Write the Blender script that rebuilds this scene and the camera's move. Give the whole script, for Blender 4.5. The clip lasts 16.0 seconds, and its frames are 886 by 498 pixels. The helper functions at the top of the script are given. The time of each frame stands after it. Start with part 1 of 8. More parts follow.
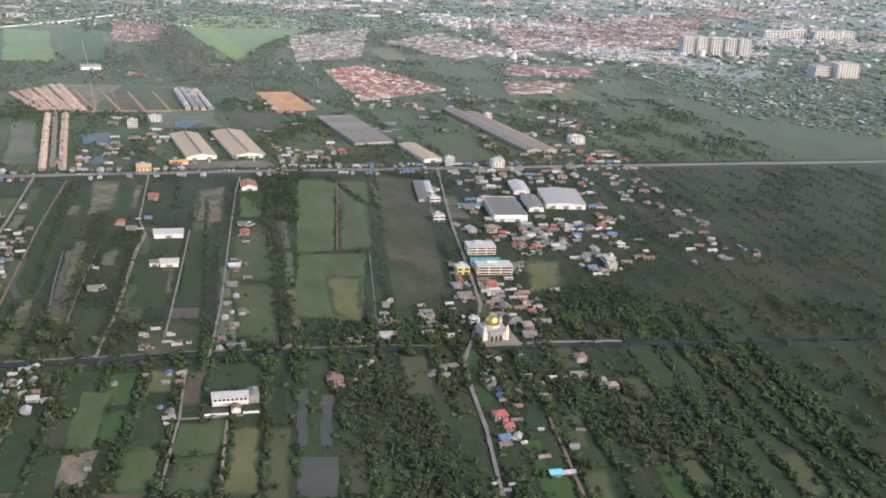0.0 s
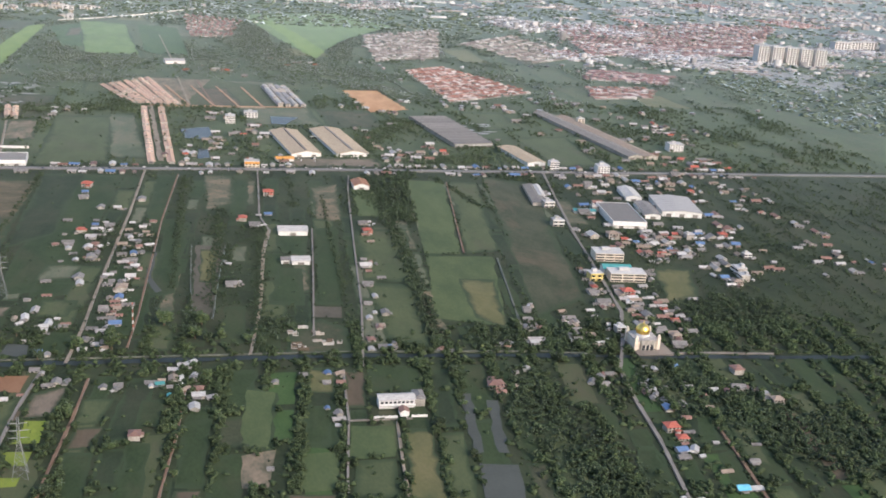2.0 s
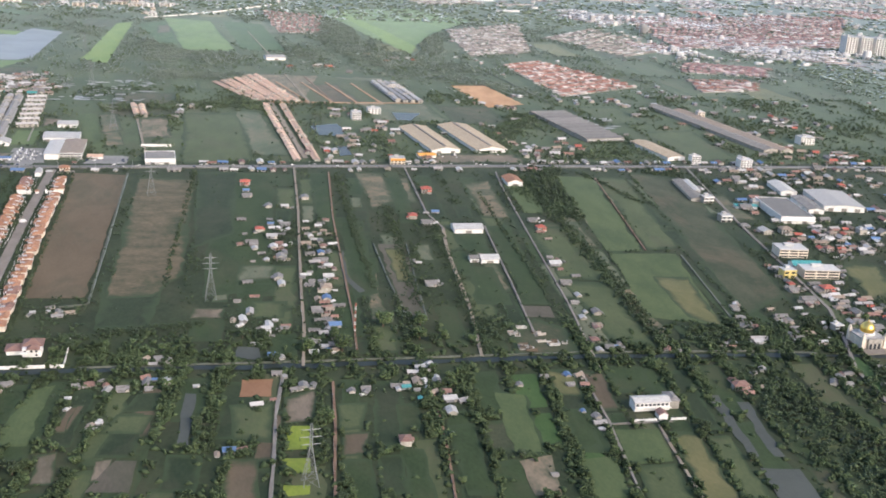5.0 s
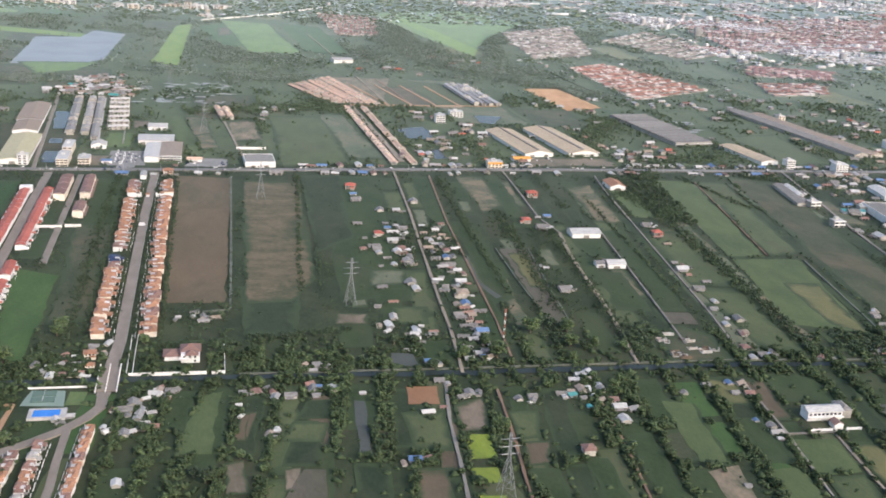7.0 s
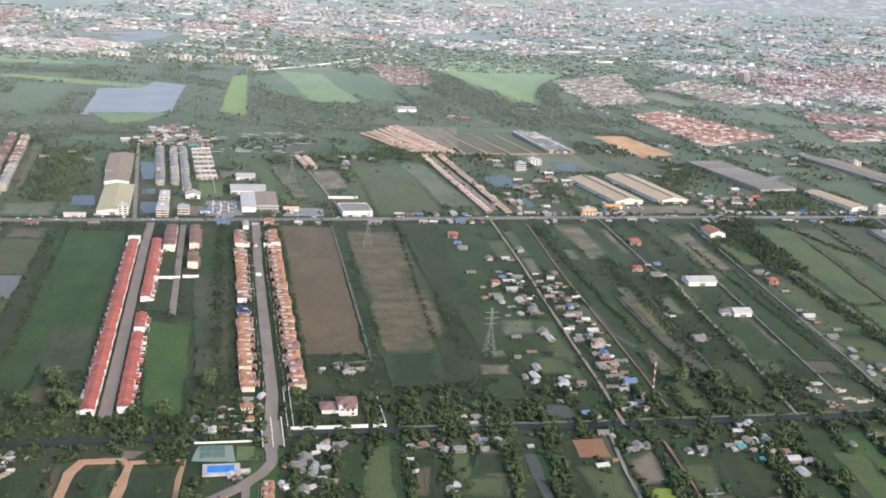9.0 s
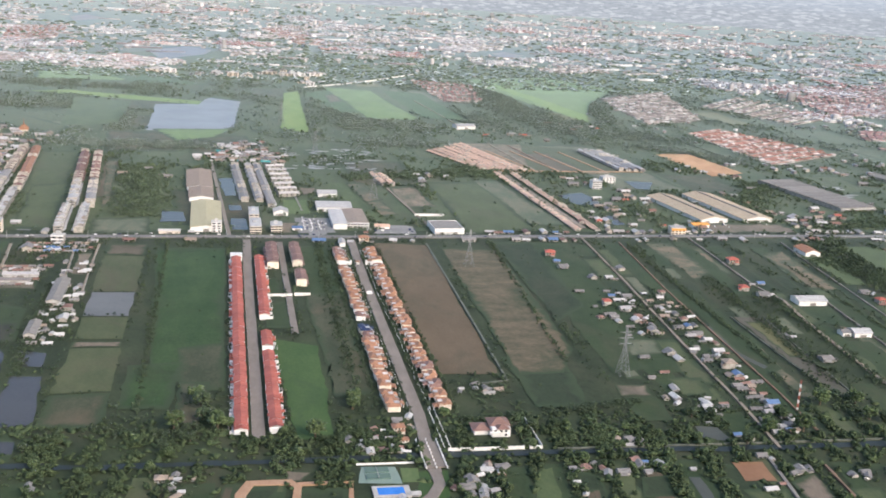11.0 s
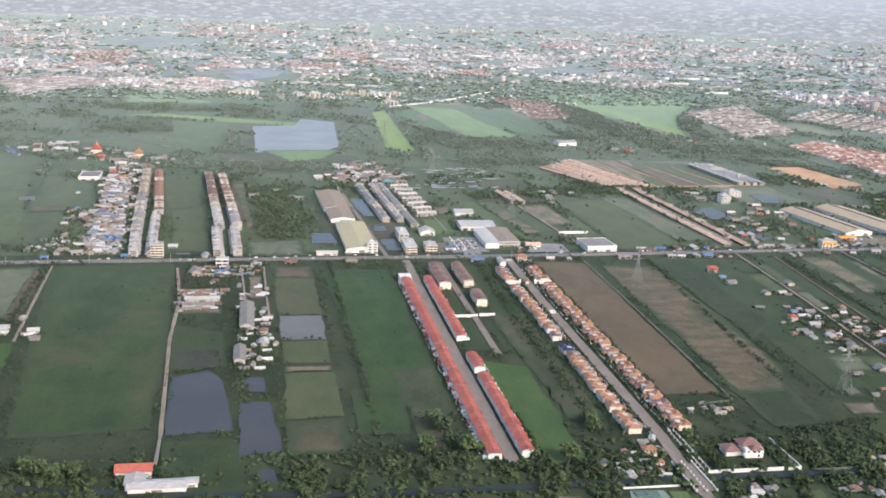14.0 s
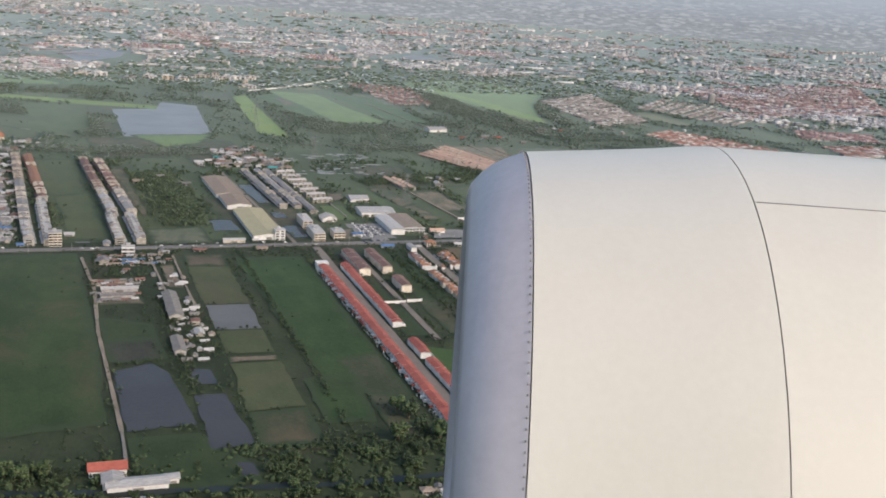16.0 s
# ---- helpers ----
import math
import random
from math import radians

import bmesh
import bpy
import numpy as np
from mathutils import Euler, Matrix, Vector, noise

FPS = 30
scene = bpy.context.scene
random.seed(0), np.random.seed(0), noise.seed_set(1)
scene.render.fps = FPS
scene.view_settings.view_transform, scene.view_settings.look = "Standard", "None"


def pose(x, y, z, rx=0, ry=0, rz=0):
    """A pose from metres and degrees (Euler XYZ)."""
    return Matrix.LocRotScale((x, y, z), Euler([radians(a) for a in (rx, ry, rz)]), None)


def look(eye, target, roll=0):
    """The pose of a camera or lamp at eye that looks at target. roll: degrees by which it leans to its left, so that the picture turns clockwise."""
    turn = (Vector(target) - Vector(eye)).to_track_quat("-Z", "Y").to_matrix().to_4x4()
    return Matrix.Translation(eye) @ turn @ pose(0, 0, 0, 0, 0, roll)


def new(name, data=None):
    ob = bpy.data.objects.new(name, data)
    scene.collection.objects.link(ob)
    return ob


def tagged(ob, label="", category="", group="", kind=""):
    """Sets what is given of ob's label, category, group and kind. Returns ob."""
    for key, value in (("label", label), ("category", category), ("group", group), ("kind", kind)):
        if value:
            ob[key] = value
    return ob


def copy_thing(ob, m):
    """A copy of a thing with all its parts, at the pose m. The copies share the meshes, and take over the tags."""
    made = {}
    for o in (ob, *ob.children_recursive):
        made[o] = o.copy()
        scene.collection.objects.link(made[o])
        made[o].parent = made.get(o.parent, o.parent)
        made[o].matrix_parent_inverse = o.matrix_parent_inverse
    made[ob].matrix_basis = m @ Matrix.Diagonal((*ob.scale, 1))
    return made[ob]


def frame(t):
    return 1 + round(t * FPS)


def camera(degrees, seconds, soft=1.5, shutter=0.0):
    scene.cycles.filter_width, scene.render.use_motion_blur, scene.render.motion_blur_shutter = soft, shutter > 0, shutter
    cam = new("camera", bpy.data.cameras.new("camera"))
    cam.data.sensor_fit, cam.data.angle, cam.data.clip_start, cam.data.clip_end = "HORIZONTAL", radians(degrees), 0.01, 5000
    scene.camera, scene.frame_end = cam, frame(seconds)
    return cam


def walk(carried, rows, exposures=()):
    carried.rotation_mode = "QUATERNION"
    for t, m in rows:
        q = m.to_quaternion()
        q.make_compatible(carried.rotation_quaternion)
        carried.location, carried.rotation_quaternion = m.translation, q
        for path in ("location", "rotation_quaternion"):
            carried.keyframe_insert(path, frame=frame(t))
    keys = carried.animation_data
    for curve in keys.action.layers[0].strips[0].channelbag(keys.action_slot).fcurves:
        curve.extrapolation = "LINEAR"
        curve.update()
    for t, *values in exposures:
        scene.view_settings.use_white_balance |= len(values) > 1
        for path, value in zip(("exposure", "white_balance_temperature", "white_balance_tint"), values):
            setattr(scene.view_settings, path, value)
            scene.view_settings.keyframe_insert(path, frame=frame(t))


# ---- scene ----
cam = camera(44.27, 16.0, soft=1.8)
PATH = [
    (0.0, look((-18.03, -561.85, 254.77), (7.00, -470.26, 223.38), 3.01)),
    (0.5, look((-35.46, -554.77, 252.83), (-11.61, -462.59, 222.28), 3.30)),
    (1.0, look((-53.14, -547.80, 250.94), (-30.75, -455.01, 221.13), 2.94)),
    (1.5, look((-71.02, -540.96, 249.09), (-48.46, -448.22, 219.26), 3.39)),
    (2.0, look((-89.05, -534.24, 247.27), (-66.04, -442.08, 216.01), 4.27)),
    (2.5, look((-107.22, -527.63, 245.50), (-85.03, -435.53, 213.50), 3.90)),
    (3.0, look((-125.47, -521.14, 243.76), (-103.89, -429.08, 211.22), 3.59)),
    (3.2, look((-132.80, -518.58, 243.08), (-111.70, -426.42, 210.51), 3.03)),
    (5.3, look((-209.85, -492.77, 236.30), (-187.96, -400.45, 204.69), 3.87)),
    (5.5, look((-217.16, -490.41, 235.69), (-194.67, -398.20, 204.21), 3.96)),
    (6.0, look((-235.42, -484.60, 234.19), (-215.19, -391.89, 202.62), 2.69)),
    (6.5, look((-253.61, -478.89, 232.74), (-233.16, -386.18, 201.33), 3.40)),
    (7.0, look((-271.71, -473.29, 231.32), (-251.13, -380.68, 199.73), 3.63)),
    (7.5, look((-289.72, -467.80, 229.95), (-270.23, -374.79, 198.82), 3.46)),
    (8.0, look((-307.64, -462.41, 228.61), (-288.18, -369.05, 198.54), 3.03)),
    (8.5, look((-325.44, -457.13, 227.31), (-304.56, -363.90, 197.77), 3.71)),
    (9.0, look((-343.14, -451.95, 226.05), (-323.31, -357.87, 198.57), 3.11)),
    (9.2, look((-350.19, -449.91, 225.56), (-330.57, -355.61, 198.68), 3.06)),
    (11.3, look((-423.21, -429.40, 220.78), (-403.90, -334.69, 195.14), 3.34)),
    (11.5, look((-430.08, -427.54, 220.37), (-411.47, -332.62, 194.97), 3.12)),
    (12.0, look((-447.21, -422.95, 219.35), (-428.52, -328.06, 193.89), 3.30)),
    (12.5, look((-464.29, -418.45, 218.37), (-445.26, -323.67, 192.76), 3.09)),
    (13.0, look((-481.32, -414.04, 217.43), (-462.70, -319.16, 191.91), 2.73)),
    (13.5, look((-498.34, -409.73, 216.53), (-479.34, -314.89, 191.13), 3.39)),
    (14.0, look((-515.36, -405.51, 215.67), (-497.97, -310.14, 191.11), 2.03)),
    (14.5, look((-532.41, -401.37, 214.85), (-514.32, -305.90, 191.22), 1.77)),
    (15.0, look((-549.52, -397.33, 214.07), (-525.51, -302.84, 191.79), 3.27)),
    (15.5, look((-566.71, -393.37, 213.33), (-536.66, -300.82, 190.27), 3.82)),
    (16.0, look((-584.03, -389.49, 212.63), (-550.62, -298.60, 187.68), 4.04)),
]
walk(cam, PATH, [(0.0, 0.68, 5950, 14), (2.5, 0.74, 5950, 14), (6.0, 0.88, 5920, 13), (14.5, 0.88, 5920, 13), (15.2, 0.58, 5920, 13), (16.0, 0.30, 6050, 13)])

# ---- light ----
SUN_ELEV, SUN_AZ = radians(32), radians(150)      # azimuth clockwise from +y: behind the camera, to its right
world = bpy.data.worlds.new("hazy_afternoon_sky")
scene.world = world
world.use_nodes = True
wt = world.node_tree
sky = wt.nodes.new("ShaderNodeTexSky")
sky.sky_type = "NISHITA"
sky.sun_disc = False
sky.sun_elevation, sky.sun_rotation = SUN_ELEV, SUN_AZ
sky.air_density, sky.dust_density, sky.ozone_density = 1.3, 4.0, 1.0
wt.links.new(sky.outputs[0], wt.nodes["Background"].inputs[0])
wt.nodes["Background"].inputs[1].default_value = 0.15
sun_data = bpy.data.lights.new("sun", "SUN")
sun_data.energy, sun_data.angle, sun_data.color = 1.05, radians(12), (1.0, 0.89, 0.75)
sun = new("sun", sun_data)
sun.matrix_basis = look((math.sin(SUN_AZ) * math.cos(SUN_ELEV) * 900, math.cos(SUN_AZ) * math.cos(SUN_ELEV) * 900, math.sin(SUN_ELEV) * 900), (0, 0, 0))

# ---- materials ----
MATS = {}
SOFT = set()


def surface(name, dark, light, scale=0.3, fine=4.0, rough=0.85, bump=0.3, stretch=(1, 1, 1), metal=0.0, vary=0.0, island=0.0, coords="Object", sheen=0.0, spec=0.3, contrast=(0.35, 0.65)):
    """A two-tone surface: broad stains, fine grain, a little relief; vary: change of tone from one object to the next, island: from piece to piece."""
    m = bpy.data.materials.new(name)
    m.use_nodes = True
    t = m.node_tree
    n, l = t.nodes, t.links
    p = n["Principled BSDF"]
    if coords == "Object":
        co = n.new("ShaderNodeTexCoord").outputs["Object"]
    else:
        co = n.new("ShaderNodeNewGeometry").outputs["Position"]
    mp = n.new("ShaderNodeMapping")
    mp.inputs["Scale"].default_value = stretch
    l.new(co, mp.inputs["Vector"])
    broad, grain = n.new("ShaderNodeTexNoise"), n.new("ShaderNodeTexNoise")
    broad.inputs["Scale"].default_value, grain.inputs["Scale"].default_value = scale, fine
    broad.inputs["Detail"].default_value, grain.inputs["Detail"].default_value = 5, 3
    broad.inputs["Roughness"].default_value = 0.62
    l.new(mp.outputs[0], broad.inputs["Vector"]), l.new(mp.outputs[0], grain.inputs["Vector"])
    ramp = n.new("ShaderNodeValToRGB")
    ramp.color_ramp.elements[0].position, ramp.color_ramp.elements[1].position = contrast
    ramp.color_ramp.elements[0].color, ramp.color_ramp.elements[1].color = (*dark, 1), (*light, 1)
    add = n.new("ShaderNodeMath")
    add.operation = "MULTIPLY_ADD"
    add.inputs[1].default_value, add.inputs[2].default_value = 0.35, -0.175
    l.new(grain.outputs["Fac"], add.inputs[0])
    total = n.new("ShaderNodeMath")
    total.operation = "ADD"
    l.new(broad.outputs["Fac"], total.inputs[0]), l.new(add.outputs[0], total.inputs[1])
    l.new(total.outputs[0], ramp.inputs["Fac"])
    colour = ramp.outputs["Color"]
    for amount, node, socket in ((vary, "ShaderNodeObjectInfo", "Random"), (island, "ShaderNodeNewGeometry", "Random Per Island")):
        if amount:
            src = n.new(node).outputs[socket]
            rng = n.new("ShaderNodeMapRange")
            rng.inputs["To Min"].default_value, rng.inputs["To Max"].default_value = 1 - amount, 1 + amount
            l.new(src, rng.inputs["Value"])
            hsv = n.new("ShaderNodeHueSaturation")
            l.new(rng.outputs[0], hsv.inputs["Value"]), l.new(colour, hsv.inputs["Color"])
            colour = hsv.outputs["Color"]
    l.new(colour, p.inputs["Base Color"])
    if bump:
        b = n.new("ShaderNodeBump")
        b.inputs["Strength"].default_value, b.inputs["Distance"].default_value = bump, 0.15
        l.new(grain.outputs["Fac"], b.inputs["Height"]), l.new(b.outputs[0], p.inputs["Normal"])
    p.inputs["Roughness"].default_value, p.inputs["Metallic"].default_value = rough, metal
    p.inputs["Specular IOR Level"].default_value = spec
    # pale blue grazing sheen stands in for haze thickening with distance
    if sheen:
        p.inputs["Sheen Weight"].default_value, p.inputs["Sheen Roughness"].default_value = sheen, 0.185
        p.inputs["Sheen Tint"].default_value = (0.735, 0.885, 0.955, 1)
    MATS[name] = m
    return m


def islands(name, stops, rough=0.8, bump=0.2, sheen=0.8):
    """Pieces in one mesh, each with its own tone out of a few."""
    m = bpy.data.materials.new(name)
    m.use_nodes = True
    t = m.node_tree
    n, l = t.nodes, t.links
    p = n["Principled BSDF"]
    g = n.new("ShaderNodeNewGeometry")
    ramp = n.new("ShaderNodeValToRGB")
    r = ramp.color_ramp
    r.interpolation = "LINEAR"
    for i, (at, c) in enumerate(stops):
        e = r.elements[i] if i < 2 else r.elements.new(at)
        e.position, e.color = at, (*c, 1)
    l.new(g.outputs["Random Per Island"], ramp.inputs["Fac"])
    noise_tex = n.new("ShaderNodeTexNoise")
    noise_tex.inputs["Scale"].default_value = 0.9
    noise_tex.inputs["Detail"].default_value = 4
    l.new(g.outputs["Position"], noise_tex.inputs["Vector"])
    rng = n.new("ShaderNodeMapRange")
    rng.inputs["To Min"].default_value, rng.inputs["To Max"].default_value = 0.78, 1.22
    l.new(noise_tex.outputs["Fac"], rng.inputs["Value"])
    stand = n.new("ShaderNodeTexNoise")                # slow change from one stand to the next
    stand.inputs["Scale"].default_value, stand.inputs["Detail"].default_value = 0.045, 3
    l.new(g.outputs["Position"], stand.inputs["Vector"])
    slow = n.new("ShaderNodeMapRange")
    slow.inputs["From Min"].default_value, slow.inputs["From Max"].default_value = 0.3, 0.7
    slow.inputs["To Min"].default_value, slow.inputs["To Max"].default_value = 0.72, 1.28
    both = n.new("ShaderNodeMath")
    both.operation = "MULTIPLY"
    hsv = n.new("ShaderNodeHueSaturation")
    l.new(stand.outputs["Fac"], slow.inputs["Value"]), l.new(slow.outputs[0], both.inputs[0]), l.new(rng.outputs[0], both.inputs[1])
    l.new(both.outputs[0], hsv.inputs["Value"]), l.new(ramp.outputs["Color"], hsv.inputs["Color"])
    l.new(hsv.outputs["Color"], p.inputs["Base Color"])
    p.inputs["Roughness"].default_value = rough
    p.inputs["Specular IOR Level"].default_value = 0.2
    # bluish sheen again imitates haze, here on far roofs and leaves
    p.inputs["Sheen Weight"].default_value, p.inputs["Sheen Roughness"].default_value = sheen, 0.2
    p.inputs["Sheen Tint"].default_value = (0.80, 0.90, 1.0, 1)
    b = n.new("ShaderNodeBump")
    b.inputs["Strength"].default_value, b.inputs["Distance"].default_value = bump, 0.2
    l.new(noise_tex.outputs["Fac"], b.inputs["Height"]), l.new(b.outputs[0], p.inputs["Normal"])
    MATS[name] = m
    return m


def land(name, dark, light, scale=0.05, fine=0.8, stretch=(1, 0.45, 1), bump=0.6, rough=0.9, contrast=(0.33, 0.67), patch=None, share=0.6, soft=False):
    """Open land: two tones, fine grain and, where patch is given, blotches of another growth."""
    m = surface(name, dark, light, scale, fine, rough, bump, stretch, coords="Position", spec=0.25, contrast=contrast, sheen=0.9)
    if patch:
        t = m.node_tree
        n, l = t.nodes, t.links
        p = n["Principled BSDF"]
        old = p.inputs["Base Color"].links[0].from_socket
        g, mp, spots = n.new("ShaderNodeNewGeometry"), n.new("ShaderNodeMapping"), n.new("ShaderNodeTexNoise")
        mp.inputs["Scale"].default_value = (1, 0.6, 1)
        spots.inputs["Scale"].default_value, spots.inputs["Detail"].default_value, spots.inputs["Roughness"].default_value = 0.022, 8, 0.7
        spots.inputs["Distortion"].default_value = 0.6
        ramp = n.new("ShaderNodeValToRGB")
        ramp.color_ramp.elements[0].position, ramp.color_ramp.elements[1].position = 0.50, 0.66
        ramp.color_ramp.elements[0].color, ramp.color_ramp.elements[1].color = (0, 0, 0, 1), (share, share, share, 1)
        mix = n.new("ShaderNodeMix")
        mix.data_type = "RGBA"
        mix.inputs[7].default_value = (*patch, 1)
        l.new(g.outputs["Position"], mp.inputs["Vector"]), l.new(mp.outputs[0], spots.inputs["Vector"]), l.new(spots.outputs["Fac"], ramp.inputs["Fac"])
        l.new(ramp.outputs["Color"], mix.inputs[0]), l.new(old, mix.inputs[6]), l.new(mix.outputs[2], p.inputs["Base Color"])
    if soft:                                          # plots without banks run out into the common scrub
        t = m.node_tree
        n, l = t.nodes, t.links
        p = n["Principled BSDF"]
        old = p.inputs["Base Color"].links[0].from_socket
        edge, g, rag, part_way, mix = n.new("ShaderNodeAttribute"), n.new("ShaderNodeNewGeometry"), n.new("ShaderNodeTexNoise"), n.new("ShaderNodeMath"), n.new("ShaderNodeMix")
        edge.attribute_name = "inner"
        rag.inputs["Scale"].default_value, rag.inputs["Detail"].default_value = 0.10, 7
        part_way.operation, part_way.use_clamp = "MULTIPLY_ADD", True
        part_way.inputs[1].default_value = 1.6
        back = n.new("ShaderNodeMath")
        back.operation = "MULTIPLY_ADD"
        back.inputs[1].default_value, back.inputs[2].default_value = 2.4, -1.45
        mix.data_type = "RGBA"
        mix.inputs[6].default_value = (0.040, 0.057, 0.026, 1)
        l.new(g.outputs["Position"], rag.inputs["Vector"]), l.new(rag.outputs["Fac"], back.inputs[0])
        l.new(edge.outputs["Fac"], part_way.inputs[0]), l.new(back.outputs[0], part_way.inputs[2])
        l.new(part_way.outputs[0], mix.inputs[0]), l.new(old, mix.inputs[7]), l.new(mix.outputs[2], p.inputs["Base Color"])
        SOFT.add(name)
    return m


def water_mat(name, tint, rough):
    m = surface(name, [c * 0.8 for c in tint], tint, 0.02, 0.5, rough, 0.03, coords="Position", spec=0.10)
    return m


land("ground_green", (0.022, 0.032, 0.014), (0.046, 0.058, 0.026), 0.035, 0.5, (1, 0.6, 1), contrast=(0.36, 0.7), patch=(0.060, 0.057, 0.032), share=0.60)
land("paddy", (0.060, 0.084, 0.033), (0.086, 0.108, 0.044), patch=(0.045, 0.066, 0.028), share=0.80)
land("meadow", (0.058, 0.075, 0.033), (0.084, 0.099, 0.044), patch=(0.082, 0.076, 0.046), share=0.60, soft=True)
land("lush", (0.024, 0.041, 0.015), (0.041, 0.060, 0.023), patch=(0.062, 0.062, 0.032), share=0.60, soft=True)
land("grass", (0.038, 0.074, 0.021), (0.060, 0.098, 0.030), patch=(0.040, 0.066, 0.028), share=0.80)
land("lawn", (0.080, 0.120, 0.045), (0.120, 0.150, 0.060))
land("dark", (0.019, 0.031, 0.014), (0.034, 0.047, 0.022), patch=(0.056, 0.056, 0.032), share=0.60, soft=True)
land("lime", (0.145, 0.195, 0.024), (0.205, 0.245, 0.040), 0.12, patch=(0.080, 0.105, 0.026), share=0.7)
land("northfield", (0.112, 0.172, 0.055), (0.152, 0.212, 0.074), patch=(0.095, 0.123, 0.056), share=0.6, soft=True)
land("limefield", (0.130, 0.200, 0.045), (0.180, 0.240, 0.060))
land("straw", (0.106, 0.106, 0.042), (0.150, 0.132, 0.060), patch=(0.075, 0.088, 0.042), share=0.70, soft=True)
land("scrub", (0.078, 0.101, 0.059), (0.156, 0.143, 0.093), 0.04, patch=(0.060, 0.080, 0.045), share=0.80, soft=True)
land("dry", (0.060, 0.075, 0.042), (0.190, 0.142, 0.092), 0.035, 0.35, (1, 1.5, 1), contrast=(0.36, 0.62), patch=(0.055, 0.075, 0.042), share=0.90, soft=True)
land("dryveg", (0.080, 0.085, 0.050), (0.240, 0.180, 0.125), 0.09)
land("brownfield", (0.096, 0.071, 0.042), (0.130, 0.095, 0.058), 0.03, 0.9, patch=(0.066, 0.064, 0.038), share=0.80)
land("tilled", (0.085, 0.066, 0.042), (0.122, 0.094, 0.062), 0.06, patch=(0.066, 0.062, 0.038), share=0.70, soft=True)
land("bare", (0.125, 0.100, 0.070), (0.205, 0.162, 0.118), 0.09, patch=(0.085, 0.080, 0.052), share=0.80, soft=True)
land("earth", (0.202, 0.106, 0.057), (0.246, 0.136, 0.075), 0.08)
land("burnt", (0.034, 0.036, 0.027), (0.060, 0.060, 0.042), 0.06, soft=True)
# plain: ground_green lightened for farther land, haze put into the base colour
land("plain", (0.048, 0.066, 0.031), (0.082, 0.102, 0.047), 0.03, 0.4, patch=(0.096, 0.088, 0.054), share=0.5)
land("westfield", (0.024, 0.044, 0.014), (0.046, 0.070, 0.024), 0.04, patch=(0.084, 0.072, 0.040), share=0.55, soft=True)
land("rough", (0.036, 0.046, 0.022), (0.072, 0.074, 0.042), patch=(0.108, 0.084, 0.052), share=0.85, soft=True)
land("drygrass", (0.060, 0.062, 0.034), (0.146, 0.108, 0.066), 0.05, 0.4, (0.9, 1.6, 1), patch=(0.040, 0.053, 0.024), share=0.95, soft=True)
land("deepgreen", (0.022, 0.048, 0.014), (0.044, 0.075, 0.024), 0.05, patch=(0.030, 0.040, 0.018), share=0.75, soft=True)
land("oliveplot", (0.056, 0.070, 0.030), (0.080, 0.090, 0.042), 0.06, patch=(0.084, 0.072, 0.044), share=0.60)
land("orangesite", (0.360, 0.180, 0.075), (0.500, 0.285, 0.140), 0.06)
land("ditch", (0.075, 0.085, 0.062), (0.135, 0.138, 0.115), 0.3)
land("mud", (0.072, 0.064, 0.046), (0.112, 0.098, 0.072), 0.07, rough=0.85, patch=(0.060, 0.064, 0.038), share=0.6)
land("pavedlot", (0.180, 0.172, 0.162), (0.270, 0.258, 0.242), 0.05)
land("courtpaint", (0.085, 0.135, 0.110), (0.105, 0.155, 0.128), 0.05, 0.5, bump=0.05)
land("court", (0.170, 0.220, 0.185), (0.200, 0.255, 0.215), 0.05, 0.5, bump=0.05)
water_mat("water", (0.060, 0.058, 0.056), 0.16)
# town ground lifted and blued: distance haze put into its base colour
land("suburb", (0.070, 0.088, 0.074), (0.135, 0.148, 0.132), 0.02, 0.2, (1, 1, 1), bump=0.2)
water_mat("canal_water", (0.030, 0.038, 0.036), 0.4)
water_mat("pond", (0.082, 0.088, 0.076), 0.6)
# lake and flood: the bright sky reflection is painted into the base colour
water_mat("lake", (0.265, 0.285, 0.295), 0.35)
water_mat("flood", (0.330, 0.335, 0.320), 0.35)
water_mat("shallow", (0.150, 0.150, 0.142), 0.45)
land("main_asphalt", (0.135, 0.128, 0.120), (0.200, 0.190, 0.180), 0.06, 0.9, (0.4, 1, 1), 0.1)
land("lane", (0.160, 0.143, 0.122), (0.235, 0.210, 0.182), 0.15, 1.2, bump=0.1)
land("street", (0.170, 0.143, 0.117), (0.232, 0.197, 0.163), 0.10, 1.0, bump=0.1)
land("dirt", (0.190, 0.155, 0.116), (0.275, 0.226, 0.172), 0.15)
land("clay", (0.150, 0.095, 0.062), (0.215, 0.138, 0.094), 0.15)
land("claypath", (0.300, 0.180, 0.105), (0.390, 0.245, 0.150), 0.12)
land("wallpath", (0.480, 0.470, 0.440), (0.620, 0.600, 0.570), 0.3)
